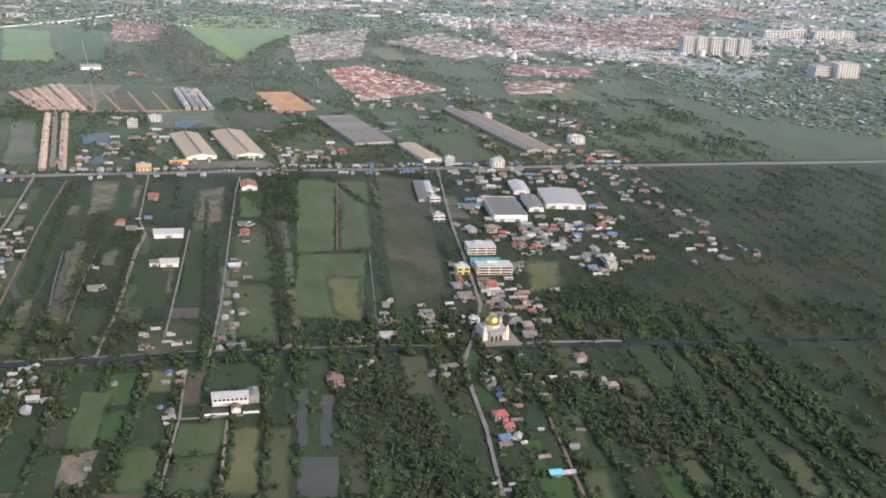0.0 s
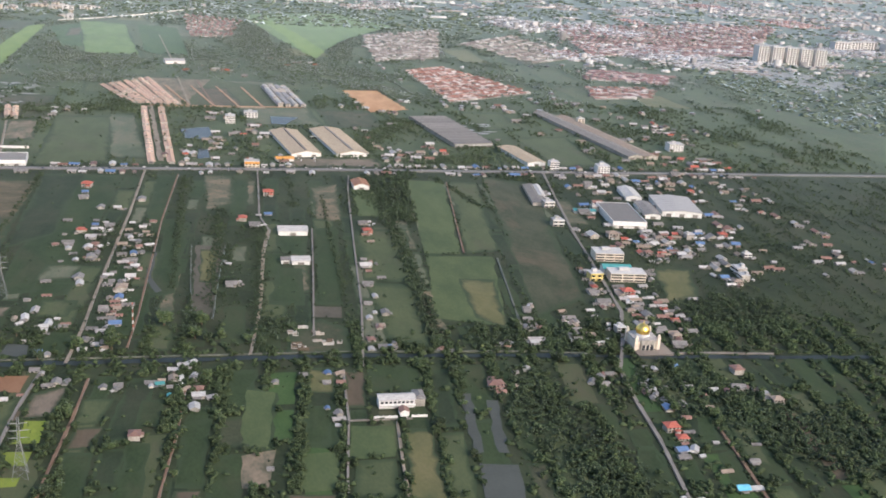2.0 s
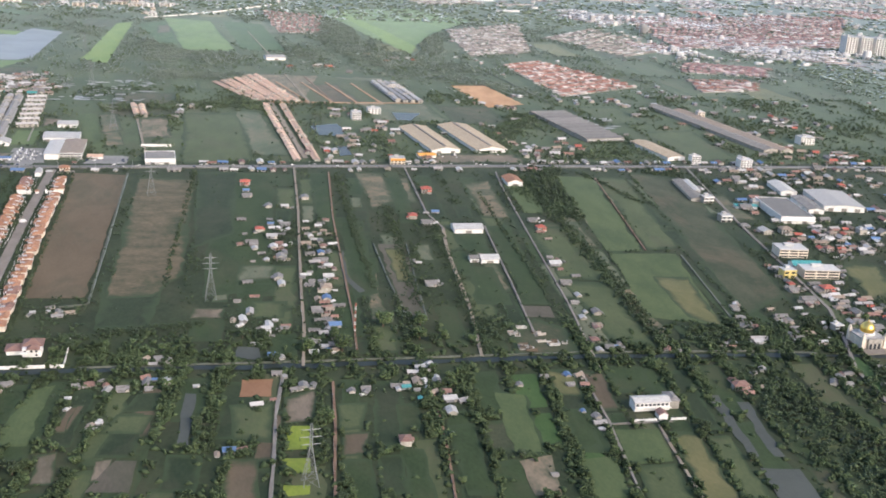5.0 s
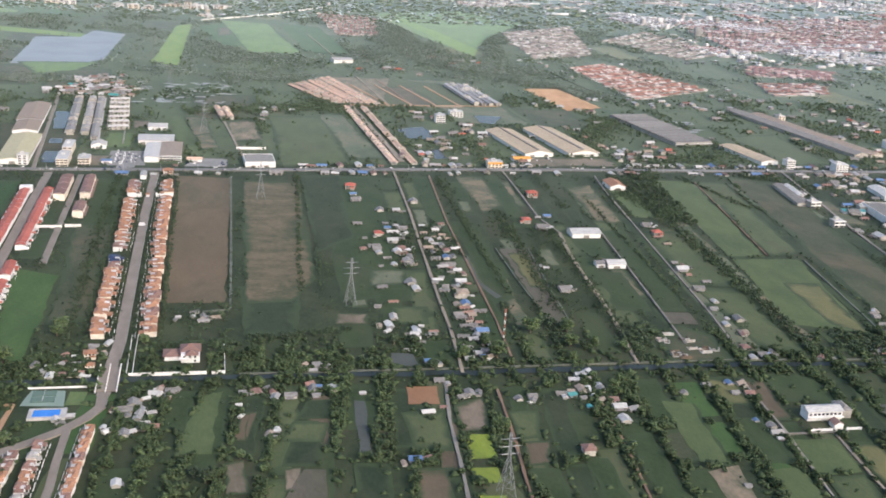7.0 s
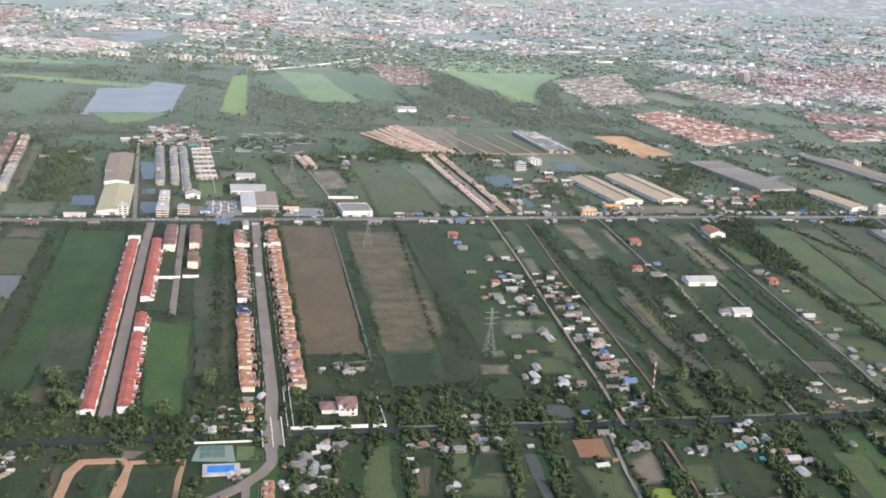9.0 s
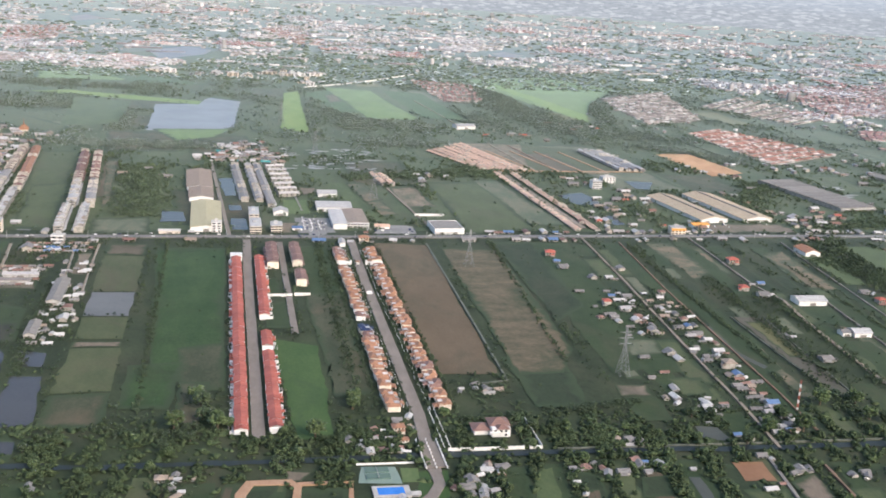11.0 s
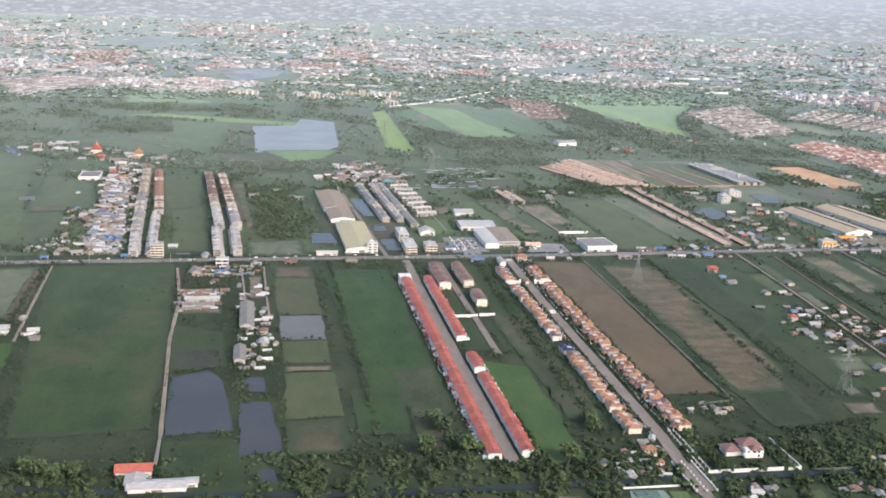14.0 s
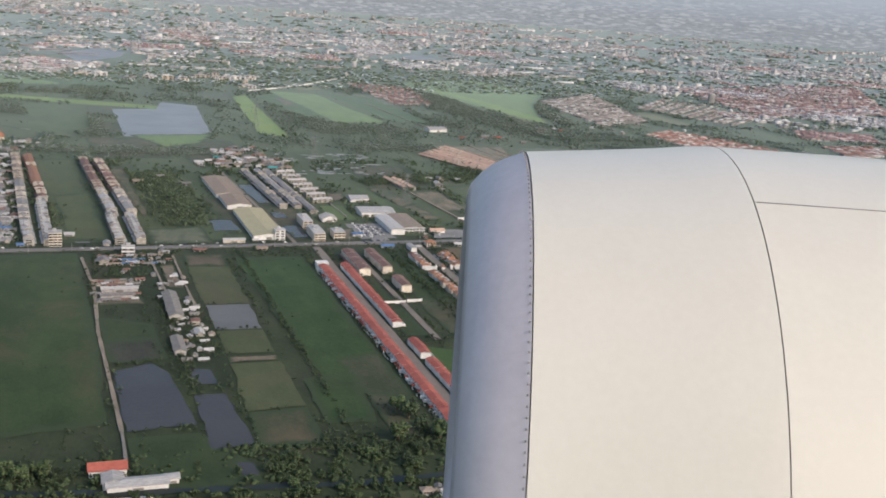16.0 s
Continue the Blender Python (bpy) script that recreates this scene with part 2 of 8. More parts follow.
for key, a, b in (("red", (0.300, 0.080, 0.055), (0.385, 0.120, 0.082)), ("terracotta", (0.250, 0.128, 0.074), (0.340, 0.180, 0.108)), ("orange", (0.52, 0.24, 0.05), (0.66, 0.34, 0.09)), ("blue", (0.08, 0.14, 0.25), (0.13, 0.20, 0.34)),
                  ("cyan", (0.10, 0.36, 0.52), (0.16, 0.45, 0.62)), ("grey", (0.125, 0.115, 0.105), (0.235, 0.22, 0.205)), ("white", (0.31, 0.30, 0.285), (0.46, 0.445, 0.42)), ("brown", (0.165, 0.095, 0.075), (0.245, 0.145, 0.115)),
                  ("teal", (0.05, 0.20, 0.20), (0.09, 0.29, 0.28)), ("flat", (0.36, 0.35, 0.33), (0.50, 0.48, 0.45)), ("yellowflat", (0.45, 0.36, 0.12), (0.55, 0.45, 0.18)), ("navy", (0.015, 0.025, 0.060), (0.03, 0.045, 0.10)),
                  ("pinktile", (0.46, 0.315, 0.225), (0.58, 0.405, 0.300)), ("greytile", (0.22, 0.205, 0.19), (0.32, 0.30, 0.28)), ("rust", (0.205, 0.160, 0.122), (0.295, 0.235, 0.182)), ("khaki", (0.285, 0.260, 0.160), (0.395, 0.360, 0.230)), ("cream_sheet", (0.32, 0.255, 0.175), (0.45, 0.365, 0.255)), ("dark_sheet", (0.155, 0.142, 0.125), (0.235, 0.215, 0.190))):
    surface("roof_" + key, a, b, 0.35, 3.0, 0.6, 0.4, (1, 3, 1), vary=0.16, coords="Position")
surface("plaster", (0.24, 0.22, 0.19), (0.42, 0.39, 0.345), 0.4, 3, 0.85, 0.1, vary=0.14, coords="Position")
surface("cream_plaster", (0.52, 0.455, 0.37), (0.70, 0.62, 0.515), 0.4, 3, 0.85, 0.1, vary=0.12, coords="Position")
surface("white_plaster", (0.58, 0.56, 0.53), (0.73, 0.71, 0.68), 0.3, 3, 0.8, 0.05, coords="Position")
surface("yellow_plaster", (0.55, 0.43, 0.14), (0.65, 0.53, 0.22), 0.4, 3, 0.85, 0.1, coords="Position")
surface("concrete", (0.30, 0.29, 0.27), (0.44, 0.42, 0.39), 0.4, 3, 0.9, 0.2, coords="Position")
surface("dark_glass", (0.03, 0.035, 0.04), (0.05, 0.055, 0.06), 1, 4, 0.12, 0.0, spec=0.5)
surface("door_wood", (0.10, 0.06, 0.04), (0.16, 0.10, 0.06), 1, 6, 0.6, 0.1)
surface("galvanised", (0.19, 0.195, 0.20), (0.27, 0.275, 0.28), 1, 6, 0.6, 0.0, metal=0.3)
surface("gold", (0.85, 0.55, 0.12), (0.95, 0.66, 0.20), 0.5, 4, 0.28, 0.02, metal=1.0)
surface("pool_water", (0.03, 0.16, 0.50), (0.05, 0.20, 0.58), 0.2, 2, 0.08, 0.02, spec=0.5)
surface("bark", (0.08, 0.06, 0.04), (0.14, 0.11, 0.08), 2, 8, 0.9, 0.4)
haze = bpy.data.materials.new("far_haze_glow")          # plain distance, glowing: haze painted into the emission, land fading into pale sky
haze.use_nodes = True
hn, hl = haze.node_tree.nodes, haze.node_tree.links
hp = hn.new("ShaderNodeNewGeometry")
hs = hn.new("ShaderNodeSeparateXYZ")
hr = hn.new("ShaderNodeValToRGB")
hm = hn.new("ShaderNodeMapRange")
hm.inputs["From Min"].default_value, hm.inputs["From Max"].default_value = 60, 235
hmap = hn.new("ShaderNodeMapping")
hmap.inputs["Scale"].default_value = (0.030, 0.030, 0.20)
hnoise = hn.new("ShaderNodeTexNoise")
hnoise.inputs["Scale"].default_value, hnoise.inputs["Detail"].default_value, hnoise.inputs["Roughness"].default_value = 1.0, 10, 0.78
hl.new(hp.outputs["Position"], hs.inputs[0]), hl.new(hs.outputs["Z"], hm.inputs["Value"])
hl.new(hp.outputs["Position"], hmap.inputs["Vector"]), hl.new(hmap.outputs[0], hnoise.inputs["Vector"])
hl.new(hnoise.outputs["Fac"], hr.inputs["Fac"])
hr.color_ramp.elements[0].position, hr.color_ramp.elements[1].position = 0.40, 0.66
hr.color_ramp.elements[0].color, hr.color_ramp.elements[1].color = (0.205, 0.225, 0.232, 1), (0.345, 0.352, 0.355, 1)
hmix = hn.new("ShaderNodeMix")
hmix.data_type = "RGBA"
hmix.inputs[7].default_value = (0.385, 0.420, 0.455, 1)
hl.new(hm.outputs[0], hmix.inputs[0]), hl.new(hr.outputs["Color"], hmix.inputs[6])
hcell = hn.new("ShaderNodeTexVoronoi")               # far pale buildings, painted as specks that fade into the glowing haze
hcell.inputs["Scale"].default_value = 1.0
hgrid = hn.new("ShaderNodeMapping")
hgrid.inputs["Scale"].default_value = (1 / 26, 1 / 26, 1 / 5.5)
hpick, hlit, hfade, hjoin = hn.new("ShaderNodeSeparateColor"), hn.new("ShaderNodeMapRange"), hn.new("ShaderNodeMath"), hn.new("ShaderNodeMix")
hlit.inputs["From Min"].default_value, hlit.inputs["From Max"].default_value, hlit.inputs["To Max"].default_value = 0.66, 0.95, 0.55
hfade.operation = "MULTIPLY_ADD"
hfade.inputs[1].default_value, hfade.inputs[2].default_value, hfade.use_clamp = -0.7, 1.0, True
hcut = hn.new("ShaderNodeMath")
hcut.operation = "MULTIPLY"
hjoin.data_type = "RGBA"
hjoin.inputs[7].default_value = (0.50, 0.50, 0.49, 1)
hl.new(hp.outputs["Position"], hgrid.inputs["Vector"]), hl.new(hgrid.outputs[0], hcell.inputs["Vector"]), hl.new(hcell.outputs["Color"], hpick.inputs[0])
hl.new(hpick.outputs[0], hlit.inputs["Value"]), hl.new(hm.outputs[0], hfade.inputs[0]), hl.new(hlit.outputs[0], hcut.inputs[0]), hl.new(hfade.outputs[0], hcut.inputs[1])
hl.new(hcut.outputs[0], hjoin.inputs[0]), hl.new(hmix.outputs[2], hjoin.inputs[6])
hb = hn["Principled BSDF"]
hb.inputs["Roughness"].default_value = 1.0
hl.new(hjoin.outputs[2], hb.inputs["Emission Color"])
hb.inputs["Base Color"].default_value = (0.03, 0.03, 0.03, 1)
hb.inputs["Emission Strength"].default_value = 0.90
MATS["far_haze_glow"] = haze
# mid and far foliage: leaf tones paled stepwise, haze mixed into the colour
islands("leaf_mid_hazed", ((0.0, (0.056, 0.078, 0.044)), (0.5, (0.070, 0.094, 0.052)), (1.0, (0.090, 0.114, 0.062))), 0.9, 0.15, 0.15)
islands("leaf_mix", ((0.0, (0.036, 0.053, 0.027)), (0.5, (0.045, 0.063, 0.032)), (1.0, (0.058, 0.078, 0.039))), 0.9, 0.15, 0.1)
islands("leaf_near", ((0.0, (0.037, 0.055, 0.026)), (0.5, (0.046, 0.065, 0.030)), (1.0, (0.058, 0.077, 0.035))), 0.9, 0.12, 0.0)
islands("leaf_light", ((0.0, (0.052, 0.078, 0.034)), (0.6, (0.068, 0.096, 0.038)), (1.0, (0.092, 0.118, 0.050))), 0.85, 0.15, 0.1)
islands("leaf_far_hazed", ((0.0, (0.086, 0.112, 0.078)), (0.6, (0.108, 0.136, 0.094)), (1.0, (0.134, 0.160, 0.108))), 0.8, 0.2, 0.85)
# far roof tones greyed and blued in place of distance haze
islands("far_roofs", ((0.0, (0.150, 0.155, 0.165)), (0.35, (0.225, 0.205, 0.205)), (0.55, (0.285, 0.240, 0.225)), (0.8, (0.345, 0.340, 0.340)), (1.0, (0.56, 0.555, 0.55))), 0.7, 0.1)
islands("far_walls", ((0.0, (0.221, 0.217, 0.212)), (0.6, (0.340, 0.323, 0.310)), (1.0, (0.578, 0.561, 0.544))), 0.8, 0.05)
islands("estate_red", ((0.0, (0.190, 0.105, 0.086)), (0.45, (0.270, 0.140, 0.110)), (0.7, (0.36, 0.25, 0.21)), (1.0, (0.52, 0.48, 0.45))), 0.7, 0.1)
islands("estate_grey", ((0.0, (0.20, 0.185, 0.170)), (0.6, (0.32, 0.275, 0.245)), (1.0, (0.50, 0.48, 0.46))), 0.7, 0.1, 0.6)
islands("estate_brown", ((0.0, (0.209, 0.123, 0.114)), (0.7, (0.304, 0.190, 0.171)), (1.0, (0.475, 0.399, 0.361))), 0.7, 0.1)

# ---- mesh tools ----


def mesh_from(name, verts, faces, materials, index=None):
    me = bpy.data.meshes.new(name)
    me.from_pydata([tuple(v) for v in verts], [], faces)
    for m in materials:
        me.materials.append(MATS[m] if isinstance(m, str) else m)
    if index is not None:
        me.polygons.foreach_set("material_index", index)
    me.update()
    return me


def fast_mesh(name, verts, tris, material, smooth=False):
    me = bpy.data.meshes.new(name)
    verts, tris = np.asarray(verts, dtype=np.float32).reshape(-1, 3), np.asarray(tris, dtype=np.int32).reshape(-1, 3)
    me.vertices.add(len(verts))
    me.vertices.foreach_set("co", verts.ravel())
    me.loops.add(tris.size)
    me.loops.foreach_set("vertex_index", tris.ravel())
    me.polygons.add(len(tris))
    me.polygons.foreach_set("loop_start", np.arange(0, tris.size, 3, dtype=np.int32))
    me.materials.append(MATS[material])
    if smooth:
        me.polygons.foreach_set("use_smooth", np.ones(len(tris), dtype=bool))
    me.update(calc_edges=True)
    return me


class Shape:
    """Gathers boxes, roofs and prisms into one mesh."""

    def __init__(self):
        self.v, self.f = [], []

    def add(self, verts, faces):
        k = len(self.v)
        self.v += verts
        self.f += [tuple(i + k for i in f) for f in faces]
        return self

    def box(self, x0, x1, y0, y1, z0, z1):
        return self.add([(x0, y0, z0), (x1, y0, z0), (x1, y1, z0), (x0, y1, z0), (x0, y0, z1), (x1, y0, z1), (x1, y1, z1), (x0, y1, z1)],
                        [(3, 2, 1, 0), (4, 5, 6, 7), (0, 1, 5, 4), (1, 2, 6, 5), (2, 3, 7, 6), (3, 0, 4, 7)])

    def gable(self, x0, x1, y0, y1, z0, z1, along="x", t=0.15):
        """A pitched roof slab with its ridge along x or y."""
        if along == "x":
            c = (y0 + y1) / 2
            sec = [(y0, z0), (c, z1), (y1, z0), (y1, z0 + t), (c, z1 + t), (y0, z0 + t)]
            a, b = [(x0, y, z) for y, z in sec], [(x1, y, z) for y, z in sec]
        else:
            c = (x0 + x1) / 2
            sec = [(x0, z0), (c, z1), (x1, z0), (x1, z0 + t), (c, z1 + t), (x0, z0 + t)]
            a, b = [(x, y1, z) for x, z in sec], [(x, y0, z) for x, z in sec]
        return self.add(a + b, [(0, 1, 4, 5), (1, 2, 3, 4), (11, 10, 7, 6), (10, 9, 8, 7), (5, 4, 10, 11), (4, 3, 9, 10), (1, 0, 6, 7), (2, 1, 7, 8), (0, 5, 11, 6), (3, 2, 8, 9)])

    def gable_wall(self, x0, x1, y0, y1, z0, z1, z2, along="x"):
        """Walls whose two ends rise to the ridge."""
        if along == "x":
            c = (y0 + y1) / 2
            a, b = [(x0, y0, z0), (x0, y1, z0), (x0, y1, z1), (x0, c, z2), (x0, y0, z1)], [(x1, y0, z0), (x1, y1, z0), (x1, y1, z1), (x1, c, z2), (x1, y0, z1)]
        else:
            c = (x0 + x1) / 2
            a, b = [(x1, y0, z0), (x0, y0, z0), (x0, y0, z1), (c, y0, z2), (x1, y0, z1)], [(x1, y1, z0), (x0, y1, z0), (x0, y1, z1), (c, y1, z2), (x1, y1, z1)]
        return self.add(a + b, [(4, 3, 2, 1, 0), (5, 6, 7, 8, 9), (0, 1, 6, 5), (1, 2, 7, 6), (2, 3, 8, 7), (3, 4, 9, 8), (4, 0, 5, 9)])

    def hip(self, x0, x1, y0, y1, z0, z1, t=0.12):
        w, d = x1 - x0, y1 - y0
        k = min(w, d) / 2
        if w >= d:
            r0, r1 = (x0 + k, (y0 + y1) / 2, z1), (x1 - k, (y0 + y1) / 2, z1)
        else:
            r0, r1 = ((x0 + x1) / 2, y0 + k, z1), ((x0 + x1) / 2, y1 - k, z1)
        low = [(x0, y0, z0), (x1, y0, z0), (x1, y1, z0), (x0, y1, z0)]
        up = [(x, y, z + t) for x, y, z in low]
        if w >= d:
            faces = [(4, 5, 9, 8), (5, 6, 9), (6, 7, 8, 9), (7, 4, 8)]
        else:
            faces = [(4, 5, 8), (5, 6, 9, 8), (6, 7, 9), (7, 4, 8, 9)]
        return self.add(low + up + [r0, r1], faces + [(3, 2, 1, 0), (0, 1, 5, 4), (1, 2, 6, 5), (2, 3, 7, 6), (3, 0, 4, 7)])

    def prism(self, cx, cy, z0, z1, r0, r1, n=12):
        a = [(cx + r0 * math.cos(2 * math.pi * i / n), cy + r0 * math.sin(2 * math.pi * i / n), z0) for i in range(n)]
        b = [(cx + r1 * math.cos(2 * math.pi * i / n), cy + r1 * math.sin(2 * math.pi * i / n), z1) for i in range(n)]
        return self.add(a + b, [(i, (i + 1) % n, n + (i + 1) % n, n + i) for i in range(n)] + [tuple(range(n - 1, -1, -1)), tuple(range(n, 2 * n))])

    def turned(self, profile, n=24, cx=0.0, cy=0.0):
        """A body of revolution about an upright axis; profile: (radius, height) rows."""
        k = len(self.v)
        for r, z in profile:
            self.v += [(cx + r * math.cos(2 * math.pi * i / n), cy + r * math.sin(2 * math.pi * i / n), z) for i in range(n)]
        for j in range(len(profile) - 1):
            self.f += [(k + j * n + i, k + j * n + (i + 1) % n, k + (j + 1) * n + (i + 1) % n, k + (j + 1) * n + i) for i in range(n)]
        return self

    def bar(self, p, q, w=0.12):
        """A square bar from p to q."""
        p, q = Vector(p), Vector(q)
        d = (q - p).normalized()
        s = d.cross(Vector((0, 0, 1)) if abs(d.z) < 0.9 else Vector((1, 0, 0))).normalized() * w / 2
        u = d.cross(s).normalized() * w / 2
        c = [tuple(o + a * s + b * u) for o in (p, q) for a, b in ((-1, -1), (1, -1), (1, 1), (-1, 1))]
        return self.add(c, [(3, 2, 1, 0), (4, 5, 6, 7), (0, 1, 5, 4), (1, 2, 6, 5), (2, 3, 7, 6), (3, 0, 4, 7)])

    def part(self, name, material, parent=None, label=""):
        me = mesh_from(name, self.v, self.f, [material])
        ob = new(name, me)
        if parent is not None:
            ob.parent = parent
        if label:
            ob["label"] = label
        return ob


# ---- ground, fields, water, roads ----
PX0, PY0, PSTEP = -1100, -260, 2.0                    # plan raster: 1 where trees may stand
FREE = np.ones((850, 900), dtype=np.float32)
GX, GY = np.meshgrid(PX0 + PSTEP * np.arange(900), PY0 + PSTEP * np.arange(850))


def clear_poly(pts, keep=0.0):
    xs, ys = [p[0] for p in pts], [p[1] for p in pts]
    inside = np.zeros(GX.shape, dtype=bool)
    n = len(pts)
    for i in range(n):
        (xa, ya), (xb, yb) = pts[i], pts[(i + 1) % n]
        if ya == yb:
            continue
        cross = ((ya > GY) != (yb > GY)) & (GX < (xb - xa) * (GY - ya) / (yb - ya) + xa)
        inside ^= cross
    FREE[inside] = np.minimum(FREE[inside], keep)


def clear_disc(x, y, r, keep=0.0):
    near = (GX - x) ** 2 + (GY - y) ** 2 < r * r
    FREE[near] = np.minimum(FREE[near], keep)


bm = bmesh.new()
bmesh.ops.create_grid(bm, x_segments=40, y_segments=40, size=4900)
ground_mesh = bpy.data.meshes.new("ground")
bm.to_mesh(ground_mesh)
bm.free()
ground_mesh.materials.append(MATS["ground_green"])
ground = tagged(new("ground", ground_mesh), "flat green farmland with scrub and bare earth", "ground", kind="structure")
ground.location = (-300, -400, 0)

FIELD_LABELS = {"paddy": "green rice field between earth banks", "meadow": "pale green grass field", "lush": "deep green grass field", "grass": "bright green grass field beside houses", "lawn": "short mown lawn",
                "dark": "dark green overgrown field", "lime": "bright yellow-green flowering plot", "northfield": "open light green grass field", "limefield": "bright yellow-green crop strip", "straw": "yellowish dry grass field", "scrub": "rough scrub field with dry patches",
                "dry": "dry brown grass field", "westfield": "wide green field with brown dry mottles", "deepgreen": "rank green meadow with darker hollows", "oliveplot": "olive stubble plot between earth banks", "plain": "flat green farmland north of the main road", "rough": "rough olive pasture with dry patches", "drygrass": "wide field of dry brown grass", "burnt": "dark burnt patch of ground", "dryveg": "dry tan patch of earth and weeds", "brownfield": "large bare brown ploughed field", "tilled": "tilled brown field", "bare": "pale bare earth lot",
                "earth": "orange-brown bare earth plot", "orangesite": "cleared orange earth building site", "mud": "grey muddy field", "pavedlot": "pale concrete yard", "court": "green hard sports court",
                "water": "dark still pond water", "pond": "murky grey fish pond", "lake": "lake with the pale sky reflection painted in", "shallow": "shallow grey flooded plot", "flood": "sheet of flood water among reeds, painted pale as sky glint", "suburb": "grey built-up ground of a town", "canal_water": "dark canal water"}
layer = [0]


def field(kind, *pts, keep=None):
    """One flat plot of land or water; each lies a little above the one before."""
    layer[0] += 1
    z = 0.04 + 0.0009 * layer[0]
    area = sum(pts[i][0] * pts[(i + 1) % len(pts)][1] - pts[(i + 1) % len(pts)][0] * pts[i][1] for i in range(len(pts)))
    if area < 0:
        pts = pts[::-1]
    # wavering edge: each side is cut into short lengths that stray a little
    edge = []
    for i, (xa, ya) in enumerate(pts):
        xb, yb = pts[(i + 1) % len(pts)]
        length = math.hypot(xb - xa, yb - ya)
        steps = max(2, min(24, int(length / 7)))
        for k in range(steps):
            f = k / steps
            stray = 0.0 if k == 0 else random.uniform(-1, 1) * min(1.3, length * 0.02)
            edge.append((xa + (xb - xa) * f - (yb - ya) / length * stray, ya + (yb - ya) * f + (xb - xa) / length * stray))
    far = min(p[1] for p in pts) > 700
    verts = [(x, y, z) for x, y in edge]
    faces, n = [tuple(range(len(verts)))], len(verts)
    if kind in SOFT:
        cx, cy = sum(p[0] for p in pts) / len(pts), sum(p[1] for p in pts) / len(pts)
        band = min(11.0, 0.26 * math.sqrt(abs(area) / 2))
        for x, y in edge:
            k = min(0.6, band * random.uniform(0.8, 1.3) / max(1.0, math.hypot(cx - x, cy - y)))
            verts.append((x + (cx - x) * k, y + (cy - y) * k, z))
        faces = [(i, (i + 1) % n, n + (i + 1) % n, n + i) for i in range(n)] + [tuple(range(n, 2 * n))]
    name = {"canal_water": "water", "water": "water", "pond": "water", "lake": "water", "shallow": "water", "flood": "water", "court": "pavement", "pavedlot": "pavement"}.get(kind, "ground_field")
    ob = new(name, mesh_from(name, verts, faces, [kind]))
    if kind in SOFT:
        ob.data.attributes.new("inner", "FLOAT", "POINT").data.foreach_set("value", [0.0] * n + [1.0] * n)
    tagged(ob, FIELD_LABELS[kind], "pond" if name == "water" else "field", kind="structure")
    clear_poly(pts, keep if keep is not None else 0.02 if kind in ("scrub", "dry", "lush", "dark", "westfield", "deepgreen", "meadow", "dryveg") else 0.0)


ROAD_LABELS = {"lane": "narrow grey concrete lane", "clay": "reddish clay farm track", "dirt": "pale sandy dirt road", "street": "wide grey concrete estate street", "claypath": "orange earth road of a new estate",
               "ditch": "narrow grassy ditch bank", "wallpath": "pale concrete path along a ditch", "main_asphalt": "long straight grey main road"}


def road(kind, width, *pts):
    width *= {"lane": 0.47, "clay": 0.46, "dirt": 0.56, "street": 0.92, "main_asphalt": 0.72}.get(kind, 1.0)
    layer[0] += 1
    z = 0.75 + 0.003 * (layer[0] % 60)
    fine = []
    for (xa, ya), (xb, yb) in zip(pts, pts[1:]):
        steps = max(1, int(math.hypot(xb - xa, yb - ya) / 7))
        fine += [(xa + (xb - xa) * k / steps, ya + (yb - ya) * k / steps) for k in range(steps)]
    fine.append(pts[-1])
    left, right = [], []
    for i, (x, y) in enumerate(fine):
        xa, ya = fine[max(i - 1, 0)]
        xb, yb = fine[min(i + 1, len(fine) - 1)]
        d = math.hypot(xb - xa, yb - ya) or 1
        ragged = 0.28 if kind in ("clay", "dirt", "lane", "ditch", "claypath") else 0.05
        w = width / 2 * random.uniform(1 - ragged, 1 + ragged * 0.7)
        nx, ny = -(yb - ya) / d * w, (xb - xa) / d * w
        left.append((x + nx, y + ny)), right.append((x - nx, y - ny))
    n = len(fine)
    verts = [(x, y, z) for x, y in left] + [(x, y, z) for x, y in right] + [(x, y, 0) for x, y in left] + [(x, y, 0) for x, y in right]
    faces = []
    for i in range(n - 1):
        faces += [(n + i, n + i + 1, i + 1, i), (i, i + 1, 2 * n + i + 1, 2 * n + i), (n + i + 1, n + i, 3 * n + i, 3 * n + i + 1)]
    ob = new("road", mesh_from("road", verts, faces, [kind]))
    tagged(ob, ROAD_LABELS[kind], "road", kind="structure")
    for (xa, ya), (xb, yb) in zip(pts, pts[1:]):
        clear_poly([(xa - width * 0.6, ya), (xa + width * 0.6, ya), (xb + width * 0.6, yb), (xb - width * 0.6, yb)])
        clear_poly([(xa, ya - width * 0.6), (xa, ya + width * 0.6), (xb, yb + width * 0.6), (xb, yb - width * 0.6)])


field("plain", (-2600, 428), (-1200, 424), (-550, 424), (0, 432), (1200, 440), (2600, 440), (2600, 2050), (-2600, 2050), keep=1.0)
# patchwork of smallholdings beyond the main road, under the plots named below
for gx in range(-1060, 660, 86):
    for gy in range(446, 1400, 158):
        if random.random() < 0.5 and not (gy < 600 and (-130 < gx < 470 or -430 < gx < -260)):
            w, d = random.uniform(40, 84), random.uniform(80, 155)
            x, y, lean = gx + random.uniform(-6, 6), gy + random.uniform(-8, 8), -0.06 * random.uniform(70, 150)
            field(random.choice(("meadow", "rough", "scrub", "rough", "meadow", "plain", "straw")), (x, y), (x + w, y), (x + w + lean, y + d), (x + lean, y + d), keep=0.04)
